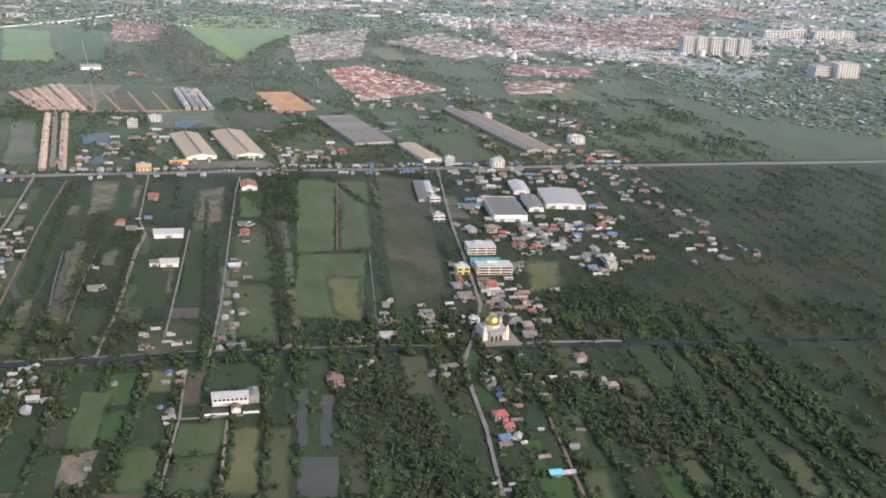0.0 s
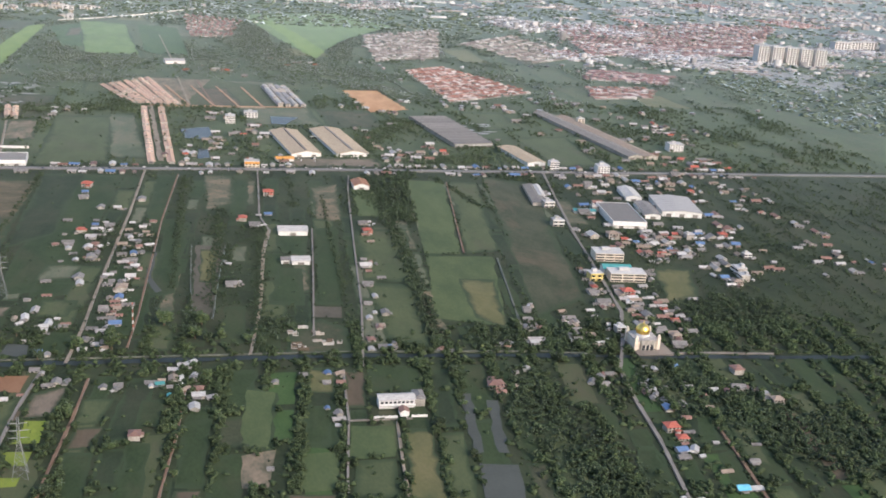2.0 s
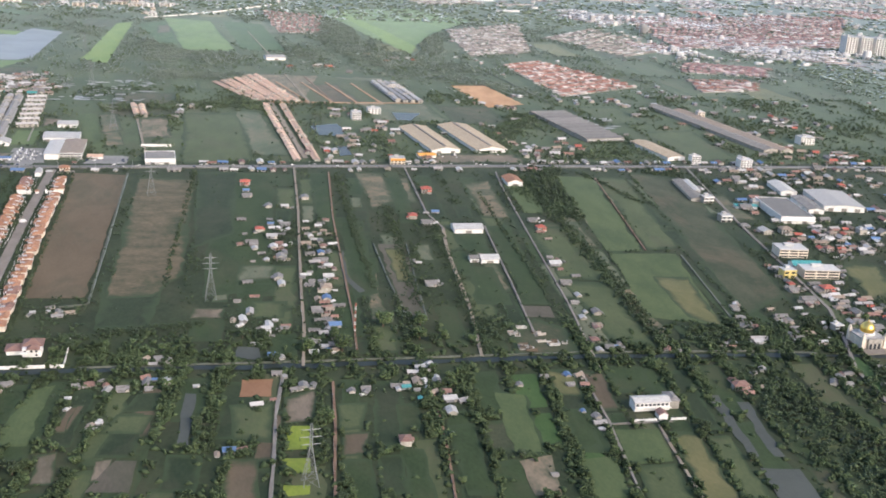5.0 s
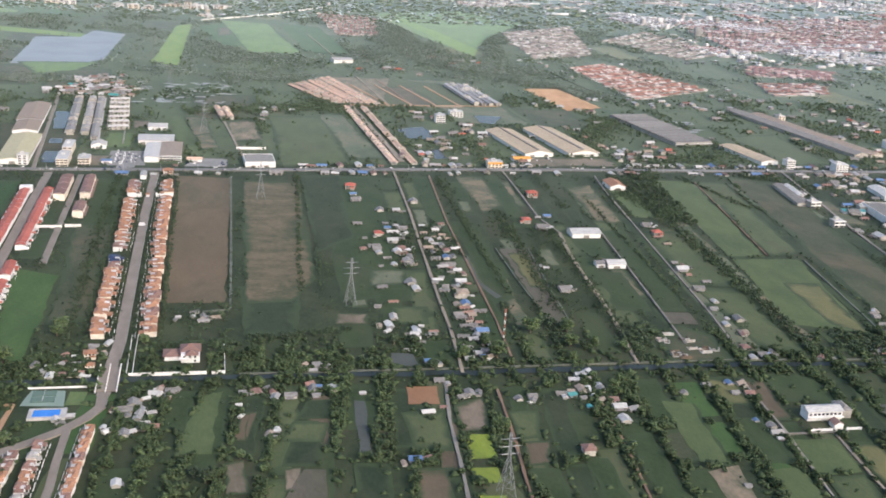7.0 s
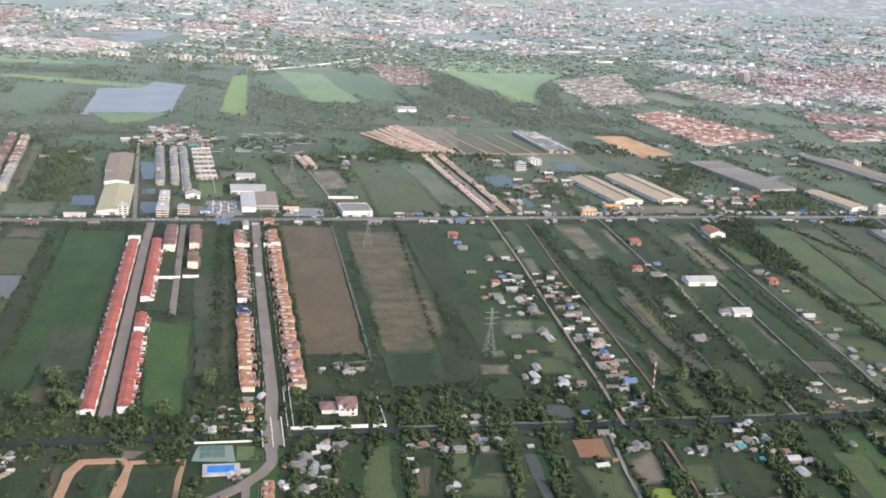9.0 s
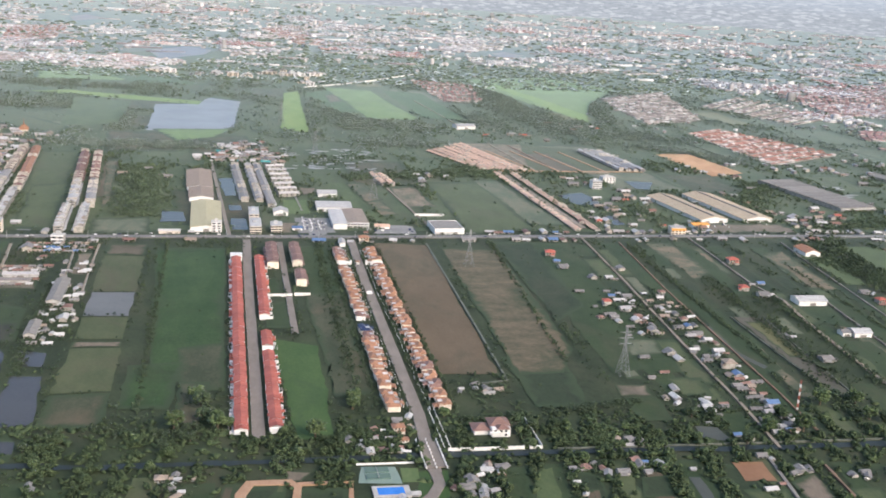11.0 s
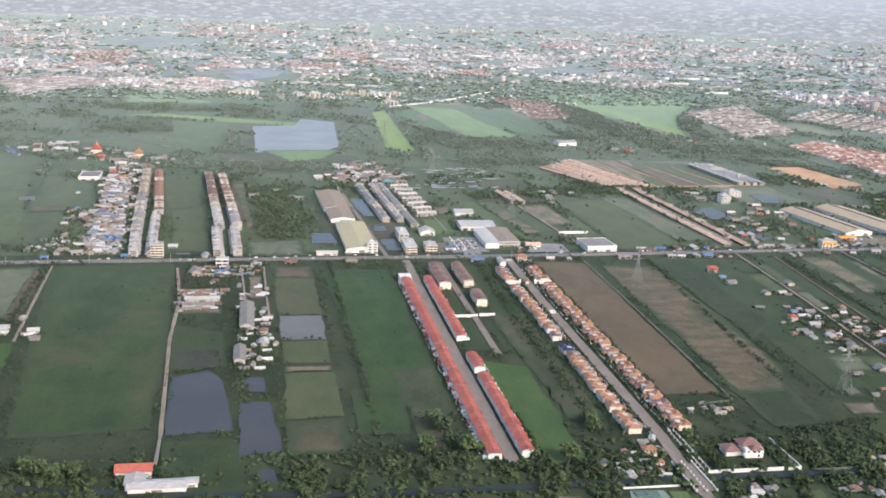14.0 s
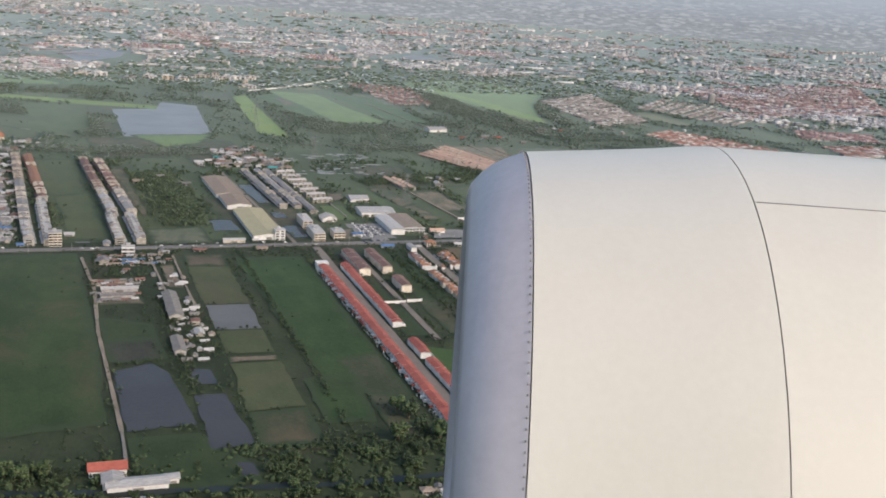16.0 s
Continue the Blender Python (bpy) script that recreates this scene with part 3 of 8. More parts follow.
# narrow smallholdings south of the canal and between canal and main road: long plots side by side, leaning a little
plots = random.Random(11)
for u0, u1, low, high, lean, step, kinds in ((-700, 300, -185, 4, 0.12, 17.5, ("lush", "dark", "lush", "dark", "oliveplot", "meadow", "lush", "grass", "tilled", "rough")), (-205, 200, 24, 386, 0.075, 19, ("lush", "dark", "scrub", "lush", "meadow", "dark", "dry"))):
    u = u0
    while u < u1:
        w = step * plots.uniform(0.75, 1.25)
        y = high - plots.uniform(0, 14)
        while y > low:
            d = plots.uniform(26, 85)
            y2 = max(low, y - d)
            if plots.random() < 0.72 and y - y2 > 12:
                a, b = u + w * 0.16, u + w * plots.uniform(0.70, 0.92)
                field(plots.choice(kinds), (a + lean * y, y), (b + lean * y, y), (b + lean * y2, y2), (a + lean * y2, y2), keep=0.03)
            y = y2 - plots.uniform(1, 7)
        u += w
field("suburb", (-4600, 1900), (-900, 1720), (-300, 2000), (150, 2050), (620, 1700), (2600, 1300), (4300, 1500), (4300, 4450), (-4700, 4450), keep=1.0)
field("westfield", (-657, 391), (-571, 393), (-563, 200), (-565, 92), (-628, 86), (-640, 204))
field("pavedlot", (-356, 419), (-326, 421), (-328, 470), (-357, 470))
field("pavedlot", (-283, 420), (-262, 421), (-264, 446), (-284, 446))
field("bare", (0, 428), (92, 430), (88, 462), (6, 462))
field("lush", (-188, 392), (-140, 392), (-160, 120), (-200, 110))
field("lush", (-112, 392), (-96, 392), (-104, 250), (-118, 250))
field("lush", (-48, 396), (-36, 396), (-44, 250), (-58, 250))
field("paddy", (102, 384), (135, 382), (103, 182), (77, 185))
field("meadow", (139, 382), (165, 380), (132, 188), (108, 184))
field("paddy", (77, 178), (125, 176), (101, 48), (58, 63))
field("straw", (90, 132), (114, 129), (99, 47), (84, 62))
field("paddy", (49, 359), (68, 345), (59, 274), (43, 275))
field("meadow", (35, 239), (75, 241), (58, 124), (25, 130))
field("meadow", (24, 126), (58, 122), (46, 21), (23, 32))
field("dry", (14, 361), (38, 369), (28, 261), (8, 263))
field("lush", (5, 242), (22, 247), (6, 86), (-11, 88))
field("mud", (-13, 86), (4, 84), (2, 66), (-15, 68))
field("lush", (-25, 224), (-2, 222), (-9, 178), (-27, 192))
field("lush", (-29, 156), (-13, 154), (-18, 87), (-40, 90))
field("dry", (-73, 395), (-50, 393), (-52, 307), (-74, 285))
field("mud", (-82, 204), (-63, 202), (-76, 67), (-86, 77))
field("straw", (-79, 195), (-67, 193), (-71, 128), (-81, 130))
field("lush", (-103, 259), (-85, 257), (-96, 111), (-111, 103))
field("rough", (175, 399), (217, 377), (164, 90), (124, 64))
field("straw", (237, 149), (264, 146), (247, 89), (219, 81))
field("lush", (7, -1), (28, -4), (24, -33), (2, -33))
field("paddy", (-12, -70), (9, -72), (4, -101), (-17, -102))
field("straw", (13, -74), (26, -76), (20, -144), (4, -141))
field("meadow", (-15, -103), (4, -103), (1, -135), (-20, -136))
field("paddy", (-36, -95), (-22, -94), (-25, -127), (-40, -128))
field("lush", (-33, -68), (-17, -68), (-21, -92), (-36, -89))
field("lush", (-59, -24), (-44, -32), (-51, -91), (-64, -89))
field("pond", (41, -111), (59, -114), (53, -149), (36, -146))
field("pond", (49, -40), (55, -40), (46, -101), (41, -103))
field("pond", (61, -48), (67, -49), (58, -103), (53, -102))
field("lush", (122, -102), (131, -103), (121, -161), (103, -158))
field("lush", (166, -74), (174, -75), (165, -105), (156, -101))
field("lush", (159, -113), (169, -110), (158, -150), (153, -141))
field("meadow", (180, -79), (191, -88), (180, -128), (172, -121))
field("lush", (203, -62), (215, -64), (208, -97), (193, -107))
field("straw", (-26, -4), (-12, -9), (-15, -36), (-28, -32))
field("lush", (118, -57), (125, -61), (119, -95), (114, -88))
field("earth", (-181, -2), (-166, -3), (-168, -22), (-183, -21))
field("meadow", (-188, -29), (-167, -28), (-170, -67), (-188, -64))
field("tilled", (-191, -79), (-177, -80), (-179, -123), (-194, -122))
field("lime", (-162, -52), (-152, -53), (-153, -74), (-165, -74))
field("lime", (-167, -81), (-155, -82), (-156, -94), (-167, -94))
field("lime", (-168, -103), (-157, -104), (-158, -111), (-169, -112))
field("bare", (-162, -23), (-146, -15), (-150, -49), (-164, -50))
field("meadow", (-138, -32), (-123, -32), (-129, -58), (-140, -59))
field("tilled", (-139, -61), (-126, -61), (-131, -82), (-141, -82))
field("lush", (-141, -84), (-129, -85), (-131, -128), (-142, -127))
field("lush", (-110, -35), (-99, -35), (-102, -63), (-113, -63))
field("lush", (-115, -77), (-105, -79), (-108, -131), (-119, -130))
field("lush", (-90, -59), (-76, -57), (-82, -121), (-94, -119))
field("tilled", (-94, -121), (-83, -122), (-85, -133), (-96, -132))
field("paddy", (-59, -27), (-45, -31), (-53, -87), (-65, -86))
field("dryveg", (-65, -94), (-49, -90), (-55, -124), (-66, -122))
field("lush", (-32, -47), (-18, -48), (-23, -88), (-36, -86))
field("paddy", (-38, -97), (-23, -98), (-26, -127), (-42, -125))
field("tilled", (-48, -129), (-26, -131), (-26, -140), (-49, -138))
field("brownfield", (-300, 389), (-258, 382), (-266, 113), (-299, 113))
field("dark", (-258, 138), (-220, 137), (-229, 60), (-257, 66))
field("dark", (-203, 392), (-171, 393), (-179, 228), (-206, 199))
field("bare", (-205, 93), (-187, 92), (-189, 77), (-207, 78))
field("lush", (-206, 76), (-188, 76), (-190, 45), (-207, 46))
field("scrub", (-177, 165), (-154, 164), (-156, 139), (-180, 135))
field("lush", (-180, 132), (-155, 131), (-159, 110), (-180, 107))
field("meadow", (-172, 102), (-151, 101), (-155, 75), (-173, 76))
field("pond", (-182, 38), (-171, 36), (-170, 20), (-184, 23))
field("paddy", (-279, -12), (-272, -1), (-273, -60), (-287, -59))
field("tilled", (-258, -23), (-253, -23), (-258, -48), (-262, -48))
field("meadow", (-237, -33), (-226, -34), (-227, -45), (-238, -45))
field("dark", (-239, -47), (-227, -48), (-228, -74), (-245, -73))
field("bare", (-244, -75), (-237, -74), (-239, -91), (-245, -93))
field("mud", (-236, -76), (-227, -77), (-229, -102), (-246, -100))
field("pond", (-208, -15), (-203, -16), (-206, -67), (-212, -66))
field("dark", (-215, -73), (-200, -75), (-203, -105), (-218, -103))
field("bare", (-268, -68), (-260, -66), (-259, -93), (-268, -93))
field("deepgreen", (-465, 372), (-414, 372), (-414, 104), (-452, 114))
field("rough", (-440, 160), (-414, 168), (-413, 96), (-436, 100), keep=0.05)
field("grass", (-386, 173), (-361, 160), (-363, 37), (-382, 35))
field("rough", (-363, 262), (-336, 262), (-338, 88), (-358, 84), keep=0.10)
field("lush", (-361, 380), (-338, 380), (-338, 257), (-359, 258))
field("lush", (-390, 295), (-379, 295), (-378, 252), (-387, 253))
field("lush", (-390, 235), (-375, 244), (-375, 191), (-390, 191))
field("lush", (-407, -15), (-388, -14), (-391, -38), (-407, -36))
field("lush", (-380, -13), (-362, -15), (-364, -40), (-382, -38))
field("bare", (-388, 5), (-376, 3), (-381, -5), (-387, -5))
field("court", (-354, 6), (-339, 5), (-338, -11), (-357, -9))
field("lawn", (-337, 4), (-329, 3), (-330, -10), (-338, -10))
field("paddy", (-278, -6), (-268, -1), (-275, -48), (-287, -47))
field("tilled", (-260, -25), (-256, -24), (-259, -50), (-264, -49))
field("dark", (-230, -14), (-217, -13), (-222, -32), (-236, -32))
field("meadow", (-238, -34), (-222, -36), (-226, -54), (-245, -52))
field("deepgreen", (-465, 134), (-436, 138), (-441, 74), (-465, 76), keep=0.04)
field("lush", (-563, 249), (-532, 232), (-531, 206), (-560, 204))
field("tilled", (-499, 382), (-471, 382), (-471, 352), (-499, 353))
field("oliveplot", (-499, 351), (-471, 350), (-471, 265), (-498, 266))
field("shallow", (-498, 264), (-471, 263), (-471, 216), (-498, 217))
field("oliveplot", (-498, 215), (-471, 214), (-471, 176), (-498, 177))
field("bare", (-498, 172), (-471, 171), (-471, 164), (-498, 163))
field("oliveplot", (-498, 161), (-471, 161), (-470, 99), (-499, 97))
field("rough", (-499, 95), (-470, 97), (-470, 55), (-500, 57))
field("burnt", (-562, 206), (-532, 208), (-529, 174), (-545, 170), (-560, 172), keep=0.05)
field("lush", (-556, 76), (-524, 76), (-505, 40), (-505, 22), (-545, 24), (-556, 50), keep=0.15)
field("drygrass", (-249, 376), (-206, 370), (-208, 260), (-211, 150), (-228, 112), (-254, 110), (-252, 250))
field("pond", (-111, 190), (-107.5, 190), (-110, 138), (-103, 115), (-107, 112), (-114, 138))
field("dark", (-410, -8), (-391, -8), (-394, -44), (-412, -52), keep=0.02)
field("dark", (-383, -12), (-362, -12), (-367, -46), (-394, -62), keep=0.02)
field("water", (-558, 159), (-549, 163), (-539, 169), (-531, 154), (-527, 116), (-524, 86), (-556, 83))
field("water", (-522, 121), (-506, 120), (-502, 60), (-521, 58))
field("water", (-523, 158), (-509, 154), (-508, 134), (-522, 135))
field("water", (-513, 43), (-506, 42), (-505, 30), (-512, 30))
field("rough", (-437, 110), (-421, 109), (-425, 54), (-437, 55), keep=0.2)
field("bare", (-563, 327), (-539, 329), (-534, 271), (-561, 270))
field("bare", (-518, 358), (-508, 358), (-507, 302), (-516, 302))
field("scrub", (-702, 386), (-664, 391), (-661, 278), (-676, 257))
field("tilled", (-669, 384), (-659, 383), (-655, 256), (-666, 267))
field("grass", (-670, 224), (-651, 222), (-643, 117), (-649, 117))
field("paddy", (-788, 820), (-747, 820), (-694, 451), (-713, 443))
field("meadow", (-723, 759), (-668, 712), (-650, 580), (-711, 571))
field("tilled", (-711, 599), (-672, 597), (-669, 578), (-709, 580))
field("tilled", (-536, 719), (-522, 717), (-513, 537), (-526, 537))
field("meadow", (-721, 1036), (-599, 1053), (-600, 949), (-693, 960))
field("meadow", (-594, 1038), (-560, 1043), (-559, 878), (-584, 900))
field("meadow", (-237, 1392), (-141, 1411), (-183, 1178), (-246, 1169))
field("tilled", (-290, 1300), (-262, 1300), (-262, 1225), (-276, 1215))
field("shallow", (-727, 639), (-713, 644), (-710, 623), (-724, 624))
field("shallow", (-573, 452), (-562, 451), (-561, 421), (-571, 422))
field("meadow", (-604, 757), (-565, 756), (-552, 424), (-583, 426))
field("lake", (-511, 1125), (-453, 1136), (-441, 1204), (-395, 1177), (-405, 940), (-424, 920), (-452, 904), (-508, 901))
field("limefield", (-327, 1286), (-303, 1312), (-314, 910), (-347, 940))
field("grass", (-720, 1488), (-608, 1521), (-439, 1351), (-694, 1391))
field("limefield", (-693, 1224), (-645, 1248), (-449, 1166), (-453, 1131))
field("meadow", (-746, 996), (-683, 1026), (-597, 917), (-604, 856))
field("grass", (-295, 1293), (-216, 1382), (-184, 1130), (-257, 1079))
field("meadow", (-207, 1385), (-118, 1297), (-118, 1086), (-175, 1131))
field("tilled", (-266, 1279), (-241, 1298), (-244, 1207), (-263, 1191))
field("paddy", (-624, 1171), (-545, 1145), (-544, 945), (-610, 923))
field("meadow", (-218, 623), (-156, 629), (-157, 431), (-216, 419))
field("dry", (-297, 616), (-284, 617), (-266, 482), (-281, 475))
field("paddy", (-318, 614), (-300, 615), (-281, 445), (-302, 506))
field("meadow", (252, 563), (316, 576), (309, 447), (260, 438))
field("orangesite", (102, 812), (147, 818), (165, 701), (117, 680))
field("dryveg", (-186, 800), (-147, 859), (-58, 858), (-92, 686))
field("oliveplot", (-58, 858), (9, 829), (42, 694), (-93, 683))
field("tilled", (-80, 800), (-40, 806), (-24, 700), (-60, 692))
field("scrub", (-166, 642), (-141, 642), (-121, 447), (-155, 449))
field("northfield", (-260, 1381), (-183, 1356), (-150, 1036), (-223, 1031))
field("grass", (-165, 1358), (-102, 1332), (-83, 1040), (-145, 1061))
field("pavedlot", (764, 1160), (847, 1192), (958, 971), (828, 916))
field("water", (-95, 573), (-65, 585), (-61, 527), (-90, 533))
field("water", (-78, 488), (-68, 487), (-67, 455), (-78, 451))
field("water", (0, 645), (31, 642), (14, 604), (-0, 608))
field("water", (-421, 629), (-408, 629), (-404, 552), (-415, 551))
field("water", (-412, 513), (-401, 513), (-400, 494), (-411, 494))
field("water", (-410, 465), (-398, 465), (-396, 427), (-409, 427))
field("water", (-467, 490), (-449, 486), (-446, 453), (-467, 452))
field("lawn", (-363, 537), (-342, 538), (-343, 483), (-366, 482))
field("bare", (-348, 591), (-330, 592), (-329, 569), (-345, 554))
field("bare", (-377, 459), (-354, 454), (-361, 417), (-381, 416))
field("pavedlot", (-346, 464), (-331, 464), (-334, 414), (-348, 408))
field("pavedlot", (-287, 442), (-260, 443), (-261, 418), (-296, 418))
field("bare", (-260, 593), (-237, 603), (-225, 516), (-253, 509))
field("dryveg", (-256, 591), (-233, 592), (-231, 527), (-254, 519))
field("dry", (-299, 614), (-282, 615), (-271, 541), (-289, 529))
field("dry", (-533, 710), (-523, 711), (-512, 509), (-517, 499))
field("meadow", (-587, 584), (-557, 598), (-543, 422), (-576, 430))
field("scrub", (-520, 459), (-476, 470), (-471, 415), (-518, 414))
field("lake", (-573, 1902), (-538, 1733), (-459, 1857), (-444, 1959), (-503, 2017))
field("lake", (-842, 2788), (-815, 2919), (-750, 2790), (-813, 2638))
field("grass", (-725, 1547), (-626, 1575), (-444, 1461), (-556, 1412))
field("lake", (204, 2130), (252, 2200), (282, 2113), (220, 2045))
field("northfield", (-724, 1479), (-662, 1497), (-573, 1407), (-572, 1377), (-709, 1371))
field("northfield", (-502, 914), (-405, 927), (-426, 859), (-471, 831))
field("northfield", (6, 1560), (120, 1615), (209, 1645), (288, 1477), (169, 1270), (128, 1160), (96, 1070), (54, 1250))
field("limefield", (37, 1540), (56, 1540), (100, 1290), (118, 1130), (98, 1062), (84, 1120), (72, 1290))
field("rough", (-36, 16), (0, 14), (3, 50), (-11, 66), (-32, 42))
road("lane", 4.5, (125, -161), (136, -98), (141, -53), (147, -17), (164, 22), (181, 67), (193, 144), (207, 238), (225, 337), (240, 417))
road("clay", 3.5, (161, -168), (167, -126), (172, -88))
road("lane", 2.6, (9, 30), (17, 88), (30, 212), (45, 350), (52, 397))
road("lane", 2.6, (4, -4), (9, 30))
road("lane", 2.6, (-7, -7), (-10, -38), (-12, -63), (-17, -96), (-22, -131))
road("lane", 2.4, (-18, 38), (-8, 132), (3, 242))
road("lane", 2.8, (-27, 411), (-30, 347), (-34, 274), (-29, 238))
road("dirt", 4.5, (-29, 238), (-36, 193), (-42, 125), (-45, 86))
road("dirt", 3, (-45, 86), (-55, 15))
road("clay", 2.8, (-95, 394), (-106, 264), (-112, 153), (-116, 76), (-120, 28))
road("dirt", 3.2, (-123, 406), (-130, 279), (-136, 200), (-142, 114), (-145, 61), (-150, 10))
road("lane", 3.4, (-161, -0), (-167, -40), (-171, -87), (-175, -123))
road("clay", 3, (-137, -9), (-141, -54), (-146, -95), (-149, -126))
road("clay", 2.4, (-88, -10), (-93, -70), (-101, -132))
road("lane", 2.6, (-12, -65), (19, -65))
road("dirt", 2.4, (11, -68), (6, -111), (3, -144))
road("street", 6.7, (-317, 398), (-319, 283), (-319, 178), (-319, 97), (-319, 60), (-321, 27), (-322, -2))
road("street", 5.6, (-322, -2), (-322, -13), (-327, -23), (-336, -34), (-348, -44), (-359, -52), (-364, -65), (-367, -84), (-370, -110))
road("street", 3.6, (-334, -34), (-335, -61), (-335, -82), (-337, -110))
road("street", 6.6, (-398, 396), (-398.4, 326), (-398.4, 235), (-398.2, 162), (-398, 103), (-398, 38))
road("street", 4.4, (-373, 389), (-373, 311), (-373, 246), (-373, 181))
road("dirt", 3.6, (-568, 381), (-562, 303), (-563, 222), (-560, 141), (-558, 83))
road("lane", 3, (-558, 83), (-558, 52))
road("dirt", 2.4, (-506, 381), (-505, 302), (-504, 265))
road("dirt", 2.4, (-522, 373), (-518, 277), (-518, 231))
road("dirt", 3, (-657, 391), (-654, 301), (-651, 224))
road("street", 3.4, (-429, 706), (-411, 406))
road("dirt", 9, (-126, 686), (-110, 440))
road("claypath", 4.4, (-411, -70), (-409, -42), (-407, -16), (-403, -6), (-386, -6), (-383, -11), (-386, -37), (-392, -72))
road("claypath", 2.2, (-383, -8), (-360, -8), (-362, -27), (-363, -48))
road("clay", 2.4, (137, 378), (106, 184))
road("ditch", 1.2, (128, 173), (103, 12))
road("ditch", 1.4, (-258, 387), (-260, 255), (-263, 102))
road("ditch", 1.0, (-263, 102), (-278, 99))
road("dirt", 5, (-132, 681), (-83, 687), (-1, 690))
road("dirt", 4, (-98, 871), (-83, 687))
road("clay", 4, (-75, 855), (-57, 696))
road("dirt", 3, (-128, 1243), (-106, 1001))
road("lane", 4, (-285, 1366), (-155, 1509), (-21, 1664))
road("lane", 3.5, (-357, 680), (-349, 494))
road("dirt", 3.5, (-261, 593), (-243, 416))
road("ditch", 1.0, (109, 11), (136, 5))
road("lane", 3.4, (166, 3), (208, 2), (250, -2))
road("ditch", 1.5, (174, 937), (200, 718))
road("ditch", 0.9, (-85, 204), (-86, 132), (-85, 62))
road("ditch", 0.9, (-62, 203), (-69, 131), (-74, 68))
road("wallpath", 1.6, (-640, 22), (-577, 19), (-548, 18))
road("main_asphalt", 9.5, (-2500, 395), (-1100, 400), (-550, 404), (-300, 407), (0, 417), (300, 419), (1200, 425))
# the canal, with a concrete edge on its far side
CANAL = ((-1100, 90), (-700, 48), (-560, 24), (-467, 14), (-300, 15), (-150, 11), (0, 11), (105, 5), (165, -1), (250, -7), (520, -25))
for (xa, ya), (xb, yb) in zip(CANAL, CANAL[1:]):
    field("canal_water", (xa - 1, ya - 2.4), (xb, yb - 2.4), (xb, yb + 2.4), (xa - 1, ya + 2.4))
road("ditch", 0.8, (-260, 17.5), (-150, 16.5), (0, 16.5), (105, 10.5))

# ---- houses ----
HOUSES = {}
clear_poly([(-358, -26), (-330, -26), (-330, 10), (-358, 10)])
clear_poly([(-360, -90), (-321, -90), (-320, -34), (-345, -40)])
ROOF_WORDS = {"red": "red tiled", "terracotta": "terracotta tiled", "blue": "blue metal", "cyan": "bright sky-blue metal", "grey": "weathered grey sheet", "white": "pale sheet-metal", "brown": "brown tiled", "teal": "teal metal", "navy": "dark navy tiled",
              "pinktile": "pinkish tiled", "greytile": "grey-brown tiled", "flat": "flat concrete", "yellowflat": "flat concrete", "rust": "rusty sheet", "cream_sheet": "cream sheet-metal"}


def windows(parent, places, w=0.8, h=0.9, face="s"):
    """Glazed windows standing 6 cm proud of a wall."""
    for x, y, z in places:
        s = Shape()
        if face == "s":
            s.box(x - w / 2, x + w / 2, y - 0.06, y, z, z + h)
        else:
            s.box(x, x + 0.06, y - w / 2, y + w / 2, z, z + h)
        s.part("window", "dark_glass", parent)


def build_row_villa(roof, seed):
    """A two-storey estate villa, its front to +x: stepped hipped roofs, a porch on columns, a low garden wall."""
    e = new("house")
    wall = "cream_plaster" if seed % 2 else "white_plaster"
    f = 1 if seed % 3 else -1
    y = lambda a, b: (min(a * f, b * f), max(a * f, b * f))
    Shape().box(-3.8, 2.6, *y(-5.0, 1.6), 0, 3.3).box(-3.2, 3.0, *y(1.6, 5.1), 0, 2.9).part("wall", wall, e)
    Shape().hip(-4.2, 0.4, *y(-5.4, 1.9), 3.25, 4.7).part("roof", "roof_" + roof, e)
    Shape().hip(-0.6, 3.2, *y(-5.3, -1.2), 2.9, 4.1).part("roof", "roof_" + roof, e)
    Shape().hip(-3.5, 3.4, *y(1.5, 5.5), 2.75, 4.0).part("roof", "roof_" + roof, e)
    Shape().box(-0.4, 2.9, *y(-1.2, 1.6), 3.3, 3.45).part("terrace_slab", "roof_flat", e)
    porch = Shape().hip(2.2, 5.6, *y(-4.6, 0.2), 1.75, 2.9).part("porch_roof", "roof_" + roof, e)
    for a in (-4.2, -0.3):
        Shape().box(5.0, 5.35, *y(a, a + 0.35), 0, 1.78).part("column", "white_plaster", porch)
    Shape().box(3.4, 3.6, *y(2.3, 4.5), 2.6, 3.5).part("gable_front", "white_plaster", e)
    windows(e, [(2.6, -3.4 * f, 2.0), (2.6, -0.6 * f, 2.1), (3.0, 3.4 * f, 0.6), (3.0, 3.4 * f, 1.8)], 1.2, 0.85, "e")
    Shape().box(2.55, 2.68, *y(-2.6, -1.7), 0, 1.5).part("door", "door_wood", e)
    Shape().box(7.2, 7.4, *y(-6.0, -1.0), 0, 0.9).box(7.2, 7.4, *y(2.2, 6.0), 0, 0.9).part("garden_wall", "white_plaster", e)
    if seed % 2 == 0:
        Shape().box(3.0, 5.8, *y(2.2, 5.0), 1.55, 1.68).part("carport", "roof_" + ("white" if seed % 4 else "grey"), e)
    tagged(e, "estate villa with stepped %s roofs and a front porch" % ROOF_WORDS[roof], "house", "villas along the estate street")
    return e


